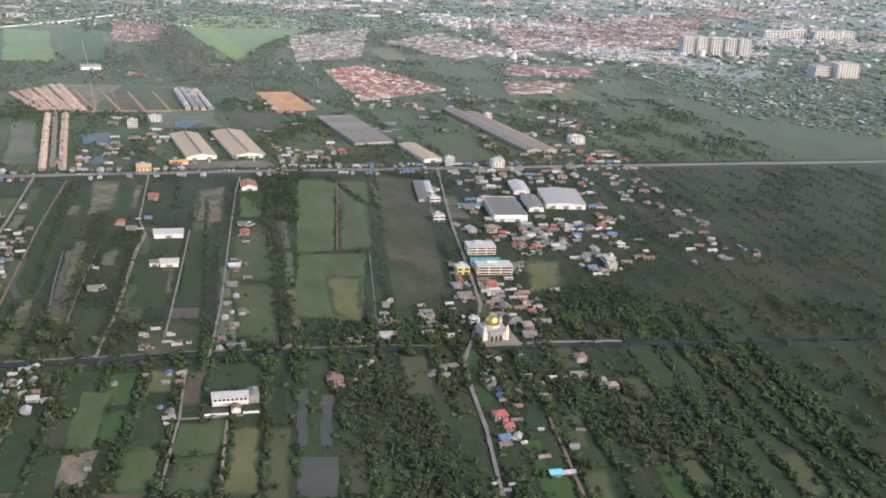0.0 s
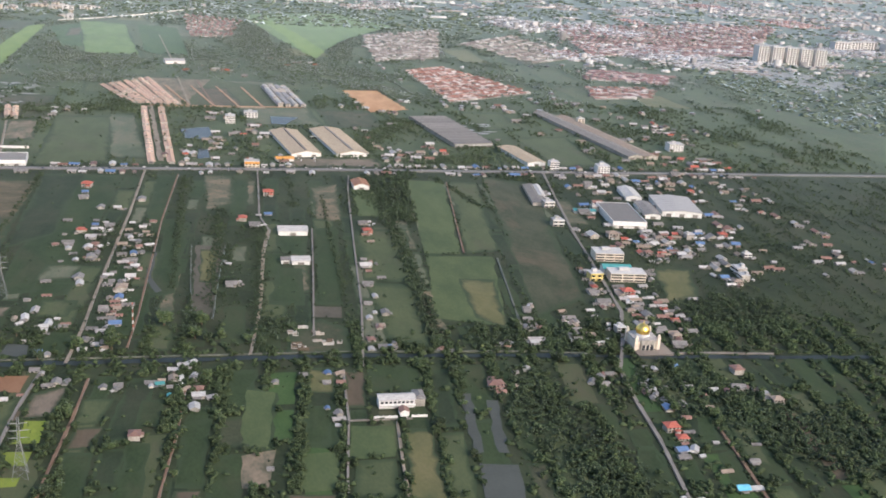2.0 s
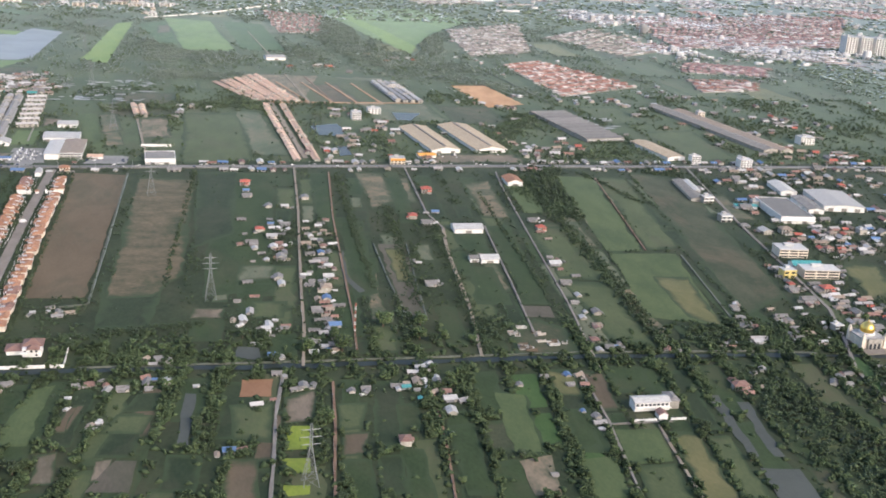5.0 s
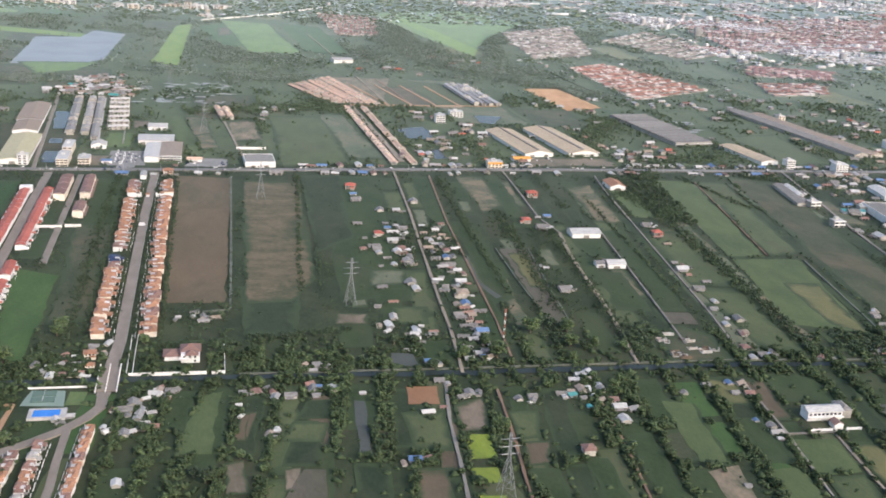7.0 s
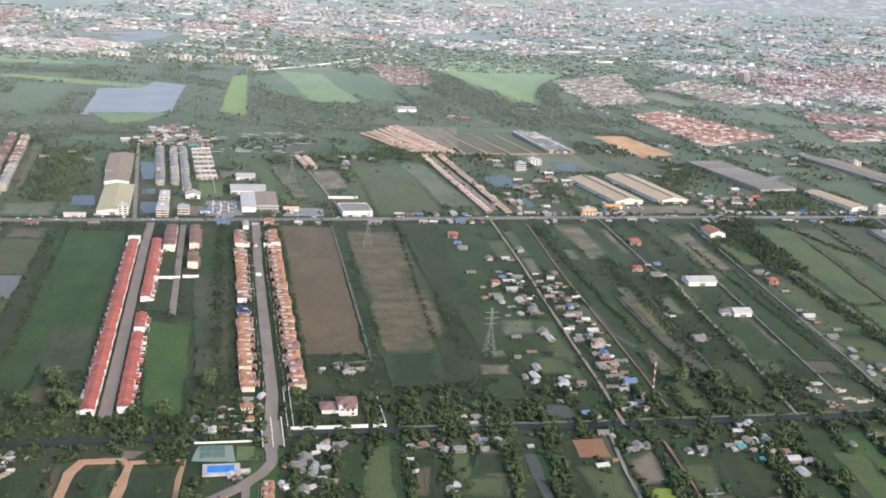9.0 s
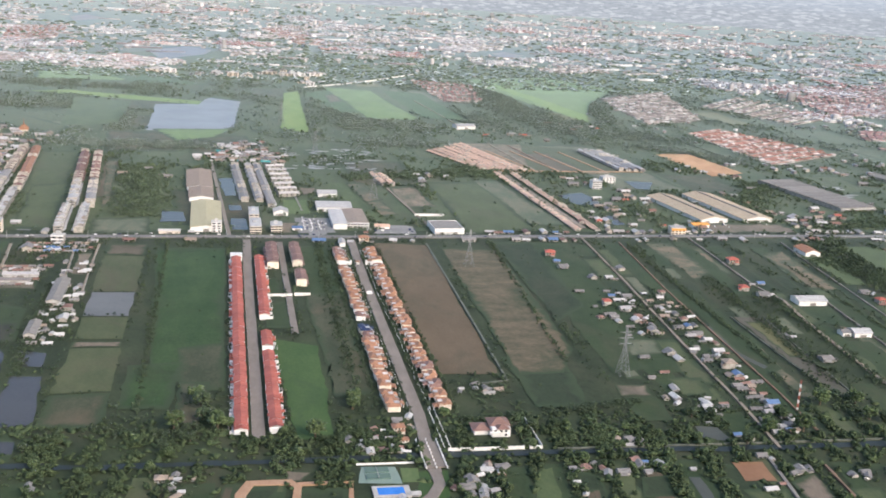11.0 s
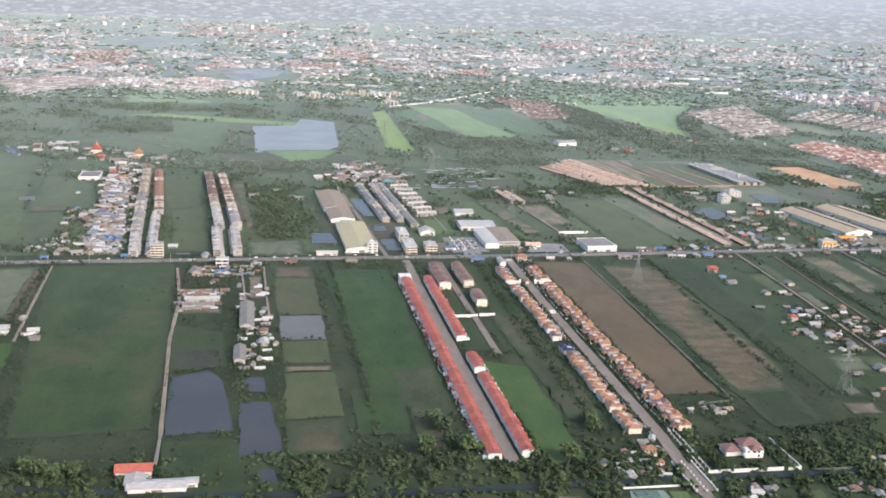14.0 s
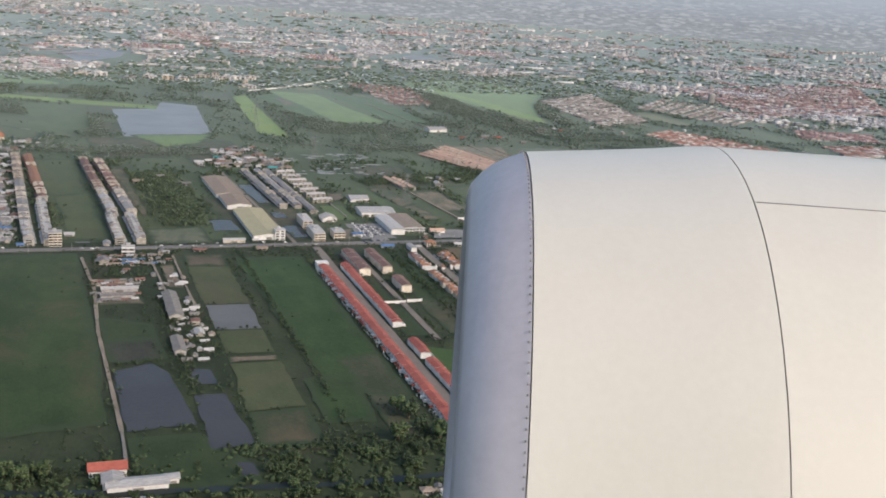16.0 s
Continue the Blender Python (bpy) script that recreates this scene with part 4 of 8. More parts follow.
def build_house(style, roof):
    """A detached house, about 6 wide, its front to the south."""
    e = new("house")
    two = style in ("villa", "flat", "pair")
    h = 3.0 if two else 1.75
    wall = "yellow_plaster" if roof == "yellowflat" else "cream_plaster" if roof in ("terracotta", "navy") else "plaster"
    if style == "flat":
        h = 3.6
        Shape().box(-3, 3, -2.4, 2.4, 0, h).part("wall", wall, e)
        Shape().box(-3.15, 3.15, -2.55, 2.55, h, h + 0.25).box(-1.2, 1.0, 0.2, 2.0, h + 0.25, h + 1.5).part("roof", "roof_flat", e)
        for k in range(2):
            Shape().box(-3.05, 3.05, -3.1, -2.4, 1.75 * (k + 1) - 0.2, 1.75 * (k + 1)).box(-3.05, 3.05, -3.1, -3.02, 1.75 * (k + 1), 1.75 * (k + 1) + 0.55).part("balcony", "white_plaster" if roof == "flat" else "yellow_plaster", e)
            windows(e, [(-1.6, -2.4, 1.75 * k + 0.3), (1.6, -2.4, 1.75 * k + 0.3)], 1.8, 1.1)
    elif style == "gable":
        Shape().gable_wall(-3, 3, -2.2, 2.2, 0, h, h + 1.0, "x").part("wall", wall, e)
        Shape().gable(-3.4, 3.4, -2.7, 2.7, h - 0.15, h + 1.05, "x").part("roof", "roof_" + roof, e)
        Shape().add([(-2.6, -4.0, h - 0.9), (1.4, -4.0, h - 0.9), (1.4, -2.5, h - 0.3), (-2.6, -2.5, h - 0.3), (-2.6, -4.0, h - 0.8), (1.4, -4.0, h - 0.8), (1.4, -2.5, h - 0.2), (-2.6, -2.5, h - 0.2)],
                    [(3, 2, 1, 0), (4, 5, 6, 7), (0, 1, 5, 4), (1, 2, 6, 5), (2, 3, 7, 6), (3, 0, 4, 7)]).box(-2.58, -2.42, -3.95, -3.79, 0, h - 0.85).box(1.22, 1.38, -3.95, -3.79, 0, h - 0.85).part("porch", "roof_grey", e)
        Shape().box(-0.9, -0.1, -2.27, -2.19, 0, 1.5).part("door", "door_wood", e)
        windows(e, [(1.2, -2.2, 0.6), (-2.0, -2.2, 0.6)])
    else:
        d = 2.6
        Shape().box(-3, 3, -d, d, 0, h).part("wall", wall, e)
        Shape().hip(-3.5, 3.5, -d - 0.5, d + 0.5, h - 0.1, h + 1.35).part("roof", "roof_" + roof, e)
        if two:
            Shape().box(0.4, 2.8, -d - 1.6, -d, 0, 1.7).part("porch", wall, e)
            Shape().hip(0.1, 3.1, -d - 1.9, -d + 0.3, 1.7, 2.4).part("porch_roof", "roof_" + roof, e)
            windows(e, [(-1.8, -d, 0.5), (-1.8, -d, 1.9), (0.0, -d, 1.9), (1.8, -d, 1.9)], 0.9, 0.9)
        else:
            Shape().box(-1.4, 1.2, -d - 1.3, -d, 0, 0.18).part("step", "concrete", e)
            windows(e, [(-1.9, -d, 0.7), (1.6, -d, 0.7)])
        Shape().box(-0.9, -0.1, -d - 0.07, -d + 0.01, 0.18, 1.6).part("door", "door_wood", e)
    tagged(e, "house with %s roof and %s walls" % (ROOF_WORDS[roof], "yellow" if roof == "yellowflat" else "cream" if wall == "cream_plaster" else "pale plastered"), "house")
    return e


def place_house(key, x, y, s, rz, group=""):
    m = pose(x, y, 0.0, 0, 0, rz)
    if key in HOUSES:
        proto, s0 = HOUSES[key]
        ob = copy_thing(proto, m @ Matrix.Diagonal((s / s0, s / s0, s / s0, 1)))
    else:
        ob = build_house(*key)
        ob.matrix_basis = m
        ob.scale = (s, s, s)
        HOUSES[key] = (ob, s)
    if group:
        ob["group"] = group
    clear_disc(x, y, 3.3 * s)
    GARDENS.append((x, y, s))
    return ob


POOLS = {}
GARDENS = []                                         # where bushes and small trees stand round a house


def pooled(group, roof, x, y, s, rz, tall):
    """One of very many small houses: its walls and roof go into the meshes of its neighbourhood."""
    pool = POOLS.setdefault(group, {})
    long = random.uniform(0.9, 1.65)
    GARDENS.append((x, y, s))
    h = 2.3 if tall else 1.7
    c, n = math.cos(radians(rz)), math.sin(radians(rz))
    for key, shape in (("plaster" if roof != "yellowflat" else "yellow_plaster", Shape().gable_wall(-3, 3, -2.2, 2.2, 0, h, h + 1.1, "x")), ("roof_" + roof, Shape().gable(-3.5, 3.5, -3.1, 2.9, h - 0.25, h + 1.15, "x")),
                       ("dark_glass", Shape().box(-2.2, -0.4, -2.27, -2.19, 0.1, 1.4).box(0.4, 2.3, -2.27, -2.19, 0.5, 1.4))):
        pool.setdefault(key, Shape()).add([(x + s * (a * long * c - b * n), y + s * (a * long * n + b * c), s * z) for a, b, z in shape.v], shape.f)
    clear_disc(x, y, 2.9 * s)


def emit_pools():
    for group, pool in POOLS.items():
        e = new(group)
        for key, shape in pool.items():
            shape.part("window" if key == "dark_glass" else "roof" if key.startswith("roof") else "wall", key, e)["kind"] = "stuff"
        tagged(e, "crowded small houses with sheet and tile roofs", "houses", kind="stuff")


def house(roof, x, y, width, size="", group="houses"):
    """A house of that roof and width; those with sheet roofs are gabled, tiled ones hipped."""
    if size:
        return pooled(group, roof, x, y, max(0.6, min(1.7, width / 6.8)), random.choice((0, 0, 0, 6, -8, 90, -90)) + random.uniform(-4, 4), size == "far")
    style = "flat" if roof in ("flat", "yellowflat") else "villa" if roof in ("terracotta", "brown", "red") and width > 7 else "gable" if roof in ("grey", "white", "blue", "teal", "cyan") else "hip"
    for k in range(random.choice((1, 2, 3, 3)) if style != "flat" else 1):      # lean-tos and sheds crowd round the plain houses
        a, r = random.uniform(0, 6.28), random.uniform(4.6, 8.5)
        if FREE[int((y + 0.8 * r * math.sin(a) - PY0) / PSTEP), int((x + r * math.cos(a) - PX0) / PSTEP)] < 0.5:
            continue
        pooled("village_sheds", random.choice(("grey", "grey", "white", "rust", "brown", "greytile", "flat")), x + r * math.cos(a), y + 0.8 * r * math.sin(a), random.uniform(0.35, 0.75), random.uniform(-10, 100), False)
    if roof == "red" and random.random() < 0.5:
        roof = "rust"
    place_house((style, roof), x, y, max(0.5, min(1.5, width / 7.8)), random.choice((0, 0, 0, 6, -8, 90, -90)) + random.uniform(-4, 4))


house("blue", 180, -15, 5.3)
house("grey", 162, -15, 4.6)
house("grey", 175, -44, 7.5)
house("white", 189, -47, 6.3)
house("brown", 214, -25, 8.6)
house("grey", 204, -46, 9.6)
house("white", 217, -53, 5.7)
house("red", 218, -63, 7.5)
house("white", 154, -44, 6.2)
house("grey", 151, -54, 5.5)
house("blue", 154, -66, 7.2)
house("red", 146, -88, 8.7)
house("red", 148, -97, 6.9)
house("blue", 142, -109, 7.3)
house("white", 150, -115, 3.4)
house("cyan", 155, -146, 7.5)
house("grey", 173, -123, 6.2)
house("white", 163, -103, 3.4)
house("white", 132, -152, 3.0)
house("grey", 132, -26, 5.7)
house("grey", 131, -35, 6.2)
house("brown", 71, -24, 5.0)
house("brown", 69, -34, 8.0)
house("white", 109, 22, 7.4)
house("grey", 119, 71, 5.8)
house("grey", 116, 57, 5.7)
house("grey", 113, 43, 6.2)
house("grey", 145, 52, 5.7)
house("grey", 141, 39, 7.0)
house("grey", 137, 26, 6.1)
house("grey", 215, 342, 10.0)
house("flat", 208, 304, 13.0)
house("flat", 199, 252, 12.7)
house("grey", 233, 285, 13.0)
house("flat", 246, 294, 9.6)
house("white", 218, 222, 12.4)
house("red", 234, 221, 10.7)
house("grey", 209, 240, 6.3)
house("grey", 184, 138, 8.0)
house("yellowflat", 185, 128, 11.8)
house("red", 179, 112, 6.2)
house("grey", 174, 100, 8.4)
house("grey", 174, 82, 11.1)
house("red", 197, 98, 9.9)
house("grey", 222, 130, 5.6)
house("flat", 168, 38, 7.7)
house("red", 188, 69, 6.6)
house("grey", 195, 59, 9.5)
house("red", 199, 25, 7.7)
house("grey", 196, 39, 6.4)
house("grey", 196, 13, 10.3)
house("grey", 321, 324, 9.1)
house("flat", 297, 218, 9.1)
house("white", 281, 183, 7.8)
house("blue", 299, 202, 8.1)
house("grey", 313, 216, 7.3)
house("red", 328, 222, 8.3)
house("brown", 339, 237, 7.5)
house("blue", 328, 200, 9.0)
house("flat", 323, 172, 7.9)
house("flat", 299, 137, 12.5)
house("flat", 296, 124, 9.9)
house("red", 286, 115, 8.1)
house("blue", 282, 127, 8.2)
house("grey", 289, 155, 7.6)
house("white", 276, 149, 5.9)
house("red", 269, 213, 8.0)
house("blue", 268, 190, 6.1)
house("white", 272, 177, 8.6)
house("grey", 255, 199, 7.0)
house("brown", 246, 179, 7.7)
house("white", 250, 165, 5.1)
house("blue", 248, 207, 6.2)
house("red", 360, 350, 7.4)
house("white", 357, 321, 7.2)
house("white", 366, 381, 9.8)
house("grey", 373, 414, 11.2)
house("white", 351, 393, 9.8)
house("grey", 329, 372, 7.5)
house("white", 272, 347, 9.2)
house("grey", 270, 377, 9.4)
house("red", 295, 385, 8.5)
house("grey", -128, 224, 6.5)
house("brown", -120, 200, 6.3)
house("blue", -123, 185, 7.0)
house("grey", -123, 171, 7.6)
house("white", -121, 160, 6.7)
house("grey", -134, 148, 5.2)
house("white", -123, 140, 8.0)
house("grey", -134, 133, 5.1)
house("red", -127, 117, 9.2)
house("blue", -128, 103, 7.6)
house("grey", -136, 87, 6.8)
house("brown", -130, 81, 4.0)
house("grey", -130, 72, 4.6)
house("blue", -128, 62, 8.5)
house("flat", -128, 41, 3.5)
house("grey", -140, 41, 5.1)
house("white", -137, 34, 5.6)
house("white", -143, 27, 6.2)
house("blue", -135, 30, 4.4)
house("grey", -132, 37, 5.7)
house("red", -166, 354, 9.4)
house("blue", -166, 336, 6.5)
house("grey", -166, 320, 9.1)
house("grey", -151, 293, 7.9)
house("white", -139, 293, 7.0)
house("blue", -152, 250, 5.9)
house("grey", -142, 247, 8.3)
house("white", -144, 233, 4.9)
house("red", -161, 234, 7.4)
house("grey", -171, 228, 4.1)
house("white", -153, 220, 8.9)
house("brown", -175, 205, 5.6)
house("grey", -166, 204, 7.1)
house("brown", -149, 206, 6.4)
house("white", -153, 198, 7.9)
house("white", -159, 173, 5.3)
house("grey", -150, 178, 8.4)
house("grey", -168, 171, 3.8)
house("grey", -154, 139, 8.7)
house("grey", -139, 140, 5.1)
house("grey", -180, 102, 4.9)
house("white", -164, 63, 6.6)
house("grey", -155, 61, 4.6)
house("white", -160, 72, 3.3)
house("grey", -122, 315, 9.0)
house("brown", -112, 258, 5.9)
house("white", -91, 4, 6.0)
house("white", -160, -1, 3.6)
house("grey", -152, -13, 7.0)
house("grey", -129, -20, 5.2)
house("grey", -122, -18, 5.8)
house("white", -106, -20, 4.0)
house("teal", -102, -18, 5.8)
house("grey", -97, -21, 4.0)
house("teal", -97, -31, 4.0)
house("grey", -85, -13, 5.8)
house("brown", -83, -25, 6.3)
house("white", -83, -33, 7.9)
house("white", -85, -46, 7.7)
house("brown", -112, -73, 7.4)
house("blue", -189, -73, 6.9)
house("grey", -29, -12, 5.3)
house("blue", -16, -11, 5.4)
house("grey", -18, -22, 5.3)
house("grey", -16, -57, 5.5)
house("white", -18, -69, 3.3)
house("blue", -21, -51, 3.9)
house("grey", -44, -20, 4.7)
house("grey", -53, -107, 4.0)
house("brown", 70, -25, 4.9)
house("brown", 71, -33, 7.8)
house("grey", 86, -17, 4.3)
house("grey", 58, 14, 4.5)
house("grey", 87, 21, 5.9)
house("white", 95, 22, 3.9)
house("brown", 14, 32, 6.4)
house("white", 12, 18, 5.7)
house("grey", 19, 22, 6.3)
house("blue", 23, 23, 3.2)
house("red", 23, 52, 6.6)
house("white", 23, 73, 4.1)
house("grey", 21, 88, 6.3)
house("grey", 29, 71, 8.2)
house("grey", 26, 121, 8.7)
house("white", 30, 157, 9.9)
house("grey", 31, 171, 5.4)
house("grey", 43, 254, 8.6)
house("red", 43, 232, 8.4)
house("red", -23, 333, 10.2)
house("blue", -27, 277, 7.0)
house("red", -47, 263, 8.5)
house("grey", -39, 249, 10.1)
house("grey", 120, 76, 5.7)
house("grey", 115, 58, 6.3)
house("grey", 111, 45, 6.2)
house("grey", -61, 123, 8.6)
house("white", -61, 164, 4.5)
house("grey", -292, 1, 5.7)
house("grey", -259, -3, 4.5)
house("brown", -252, -3, 5.0)
house("white", -261, -16, 3.9)
house("white", -245, -42, 3.0)
house("grey", -237, -9, 7.2)
house("blue", -223, 1, 3.9)
house("grey", -225, -9, 5.0)
house("grey", -221, 24, 5.3)
house("white", -203, -8, 3.0)
house("blue", -165, 26, 5.3)
house("white", -166, 60, 6.2)
house("grey", -158, 59, 5.0)
house("grey", -178, 70, 4.4)
house("white", -283, 92, 3.9)
house("white", -291, 92, 3.0)
house("white", -339, 43, 3.9)
house("white", -350, 32, 3.3)
house("terracotta", -331, 32, 5.5)
house("terracotta", -332, 43, 7.3)
house("grey", -331, 54, 6.3)
house("white", -340, -24, 5.0)
house("white", -334, -21, 5.0)
house("white", -319, -33, 3.5)
house("grey", -311, -18, 8.1)
house("grey", -303, -35, 4.9)
house("white", -431, -11, 3.6)
house("grey", -435, -8, 3.7)
house("white", -298, 2, 4.2)
house("grey", -293, -3, 3.7)
house("grey", -258, -5, 3.7)
house("brown", -253, -2, 5.3)
house("white", -262, -18, 3.6)
house("brown", -343, 22, 4.9)
house("brown", -348, 22, 4.4)
house("brown", -339, 21, 4.3)
house("grey", -222, 26, 5.1)
house("white", -276, 91, 3.0)
house("red", -302, -35, 4.4)
house("grey", -308, -12, 8.0)
house("white", -303, -18, 4.2)
house("grey", -310, -23, 4.7)
house("white", -317, -36, 4.1)
house("grey", -310, -40, 6.6)
house("white", -299, -2, 6.5)
house("white", -310, -81, 6.1)
house("white", -261, -21, 3.7)
house("white", -245, -41, 3.0)
house("red", -440, 1, 6.4)
house("white", -433, 0, 4.4)
house("red", -517, 3, 4.9)
house("red", -507, 2, 4.9)
house("grey", -493, 0, 3.4)
house("grey", -554, 367, 12.7)
house("white", -532, 361, 6.7)
house("flat", -536, 390, 13.0)
house("white", -510, 390, 6.1)
house("white", -508, 210, 8.3)
house("white", -511, 185, 4.7)
house("white", -518, 188, 3.4)
house("brown", -508, 230, 7.1)
house("blue", -534, 368, 5.9)
house("white", -551, 373, 6.8)
house("brown", -540, 346, 5.8)
house("white", -318, 390, 6.2)
house("terracotta", -307, 395, 9.7)
house("grey", -378, 406, 4.4)
house("white", -654, 268, 5.9)
house("white", -643, 242, 8.5)
house("grey", -640, 228, 7.7)
house("white", -575, 443, 9.0)
house("white", -658, 460, 7.4)
house("grey", -669, 451, 6.4)
house("white", -676, 443, 6.4)
house("grey", -683, 435, 5.4)
house("grey", -676, 469, 5.6)
house("white", -668, 472, 4.7)
house("blue", -677, 658, 6.8)
house("blue", -667, 583, 7.4)
house("white", -656, 658, 7.9)
house("red", -680, 849, 13.0)
house("white", -652, 812, 11.5)
house("red", -656, 761, 8.6)
house("blue", -784, 894, 9.7)
house("red", -761, 927, 13.0)
house("blue", -774, 874, 8.2)
house("red", -644, 729, 8.4)

# villas along both sides of the estate street
ROW_VILLAS = {}
for side, x0, turned in (("w", -330.9, 0), ("e", -305.7, 180)):
    y, i = 361.0, 0
    while y > 62:
        roof = "navy" if side == "w" and 176 < y < 188 else random.choice(("terracotta", "terracotta", "terracotta", "terracotta", "terracotta", "terracotta", "brown"))
        key = (roof, random.randrange(4))
        m = pose(x0 + random.uniform(-0.7, 0.7), y, 0, 0, 0, turned) @ Matrix.Diagonal((random.uniform(0.92, 1.06), random.uniform(0.94, 1.03), random.uniform(0.9, 1.1), 1))
        if not ((side == "w" and 190 < y < 200) or 322 < y < 334):
            if key in ROW_VILLAS:
                copy_thing(ROW_VILLAS[key][0], m @ ROW_VILLAS[key][1])
            else:
                ob = build_row_villa(*key)
                ob.matrix_basis = m
                ROW_VILLAS[key] = (ob, Matrix.Diagonal((*ob.scale, 1)).inverted())
            clear_poly([(x0 - 5, y - 6), (x0 + 5, y - 6), (x0 + 5, y + 6), (x0 - 5, y + 6)])
        y -= random.choice((10.4, 10.8, 11.2, 11.6, 12.4, 14.5))
        i += 1
# smaller villas in three rows below the bridge
for xa, ya, xb, yb, n, roofs, turned in ((-324.5, -37, -328.5, -100, 9, ("terracotta", "terracotta", "terracotta", "brown"), 180), (-343.5, -49, -346, -100, 7, ("brown", "greytile", "brown", "terracotta"), 0), (-352.5, -57, -356.5, -100, 6, ("brown", "brown", "terracotta"), 180)):
    for i in range(n):
        f = i / (n - 1)
        key = (roofs[i % len(roofs)], i % 4)
        m = pose(xa + (xb - xa) * f, ya + (yb - ya) * f, 0, 0, 0, turned - 4) @ Matrix.Diagonal((0.58, 0.66 + 0.04 * (i % 2), 0.85, 1))
        if key in ROW_VILLAS:
            copy_thing(ROW_VILLAS[key][0], m @ ROW_VILLAS[key][1])["group"] = "smaller villas below the bridge"
        else:
            ob = build_row_villa(*key)
            ob.matrix_basis = m
            ROW_VILLAS[key] = (ob, Matrix.Diagonal((*ob.scale, 1)).inverted())
# estate gate with a guardhouse, a small white office and an island with a white sign
gate = new("gate")
for xa, xb in ((-333, -324.5), (-313.5, -301)):
    Shape().box(xa, xb, 328, 328.6, 0, 2.6).part("panel", "white_plaster", gate)
for x in (-325, -313.6):
    Shape().box(x, x + 1.2, 327.6, 329, 0, 3.6).part("post", "white_plaster", gate)
guardhouse = Shape().box(-320.3, -318.2, 326.5, 330, 0, 2.6).part("guardhouse", "white_plaster", gate)
Shape().hip(-321, -317.5, 326, 330.6, 2.6, 3.6).part("roof", "roof_terracotta", guardhouse)
tagged(gate, "white estate gate with walls and a guardhouse", "gate")
office = new("building")
Shape().box(-327.5, -323.2, 378, 391, 0, 3.0).part("wall", "white_plaster", office)
Shape().gable(-328, -322.8, 377.6, 391.4, 3.0, 4.0, "y").part("roof", "roof_white", office)
tagged(office, "small white sales office beside the estate street", "building")
island = new("road_island")
Shape().prism(-319.5, 258, 0, 1.15, 2.6, 2.5, 14).part("kerb", "wallpath", island)
Shape().box(-321.2, -317.8, 257.8, 258.1, 1.1, 2.4).part("sign_board", "white_plaster", island)
tagged(island, "round traffic island with a white sign board", "traffic island")
for xa, xb, yy in ((-386, -371, 253.5), (-369, -359, 255.5)):
    wl = new("wall_lane_end")
    Shape().box(xa, xb, yy, yy + 0.35, 0, 2.0).part("panel", "white_plaster", wl)
    Shape().box(xa - 0.2, xa + 0.2, yy - 0.1, yy + 0.45, 0, 2.3).part("post", "white_plaster", wl)
    Shape().box(xb - 0.2, xb + 0.2, yy - 0.1, yy + 0.45, 0, 2.3).part("post", "white_plaster", wl)
    tagged(wl, "white wall across the end of a lane", "wall")
for xf in (-313.4, -310.6):
    fe = new("fence")
    Shape().box(xf, xf + 0.2, 22, 66, 1.0, 1.3).part("rail", "white_plaster", fe)
    for k in range(12):
        Shape().box(xf - 0.05, xf + 0.25, 22 + 4 * k, 22.3 + 4 * k, 0, 1.5).part("post", "white_plaster", fe)
    tagged(fe, "white post fence beside the estate street", "fence")

# terraced houses
UNITS = {}


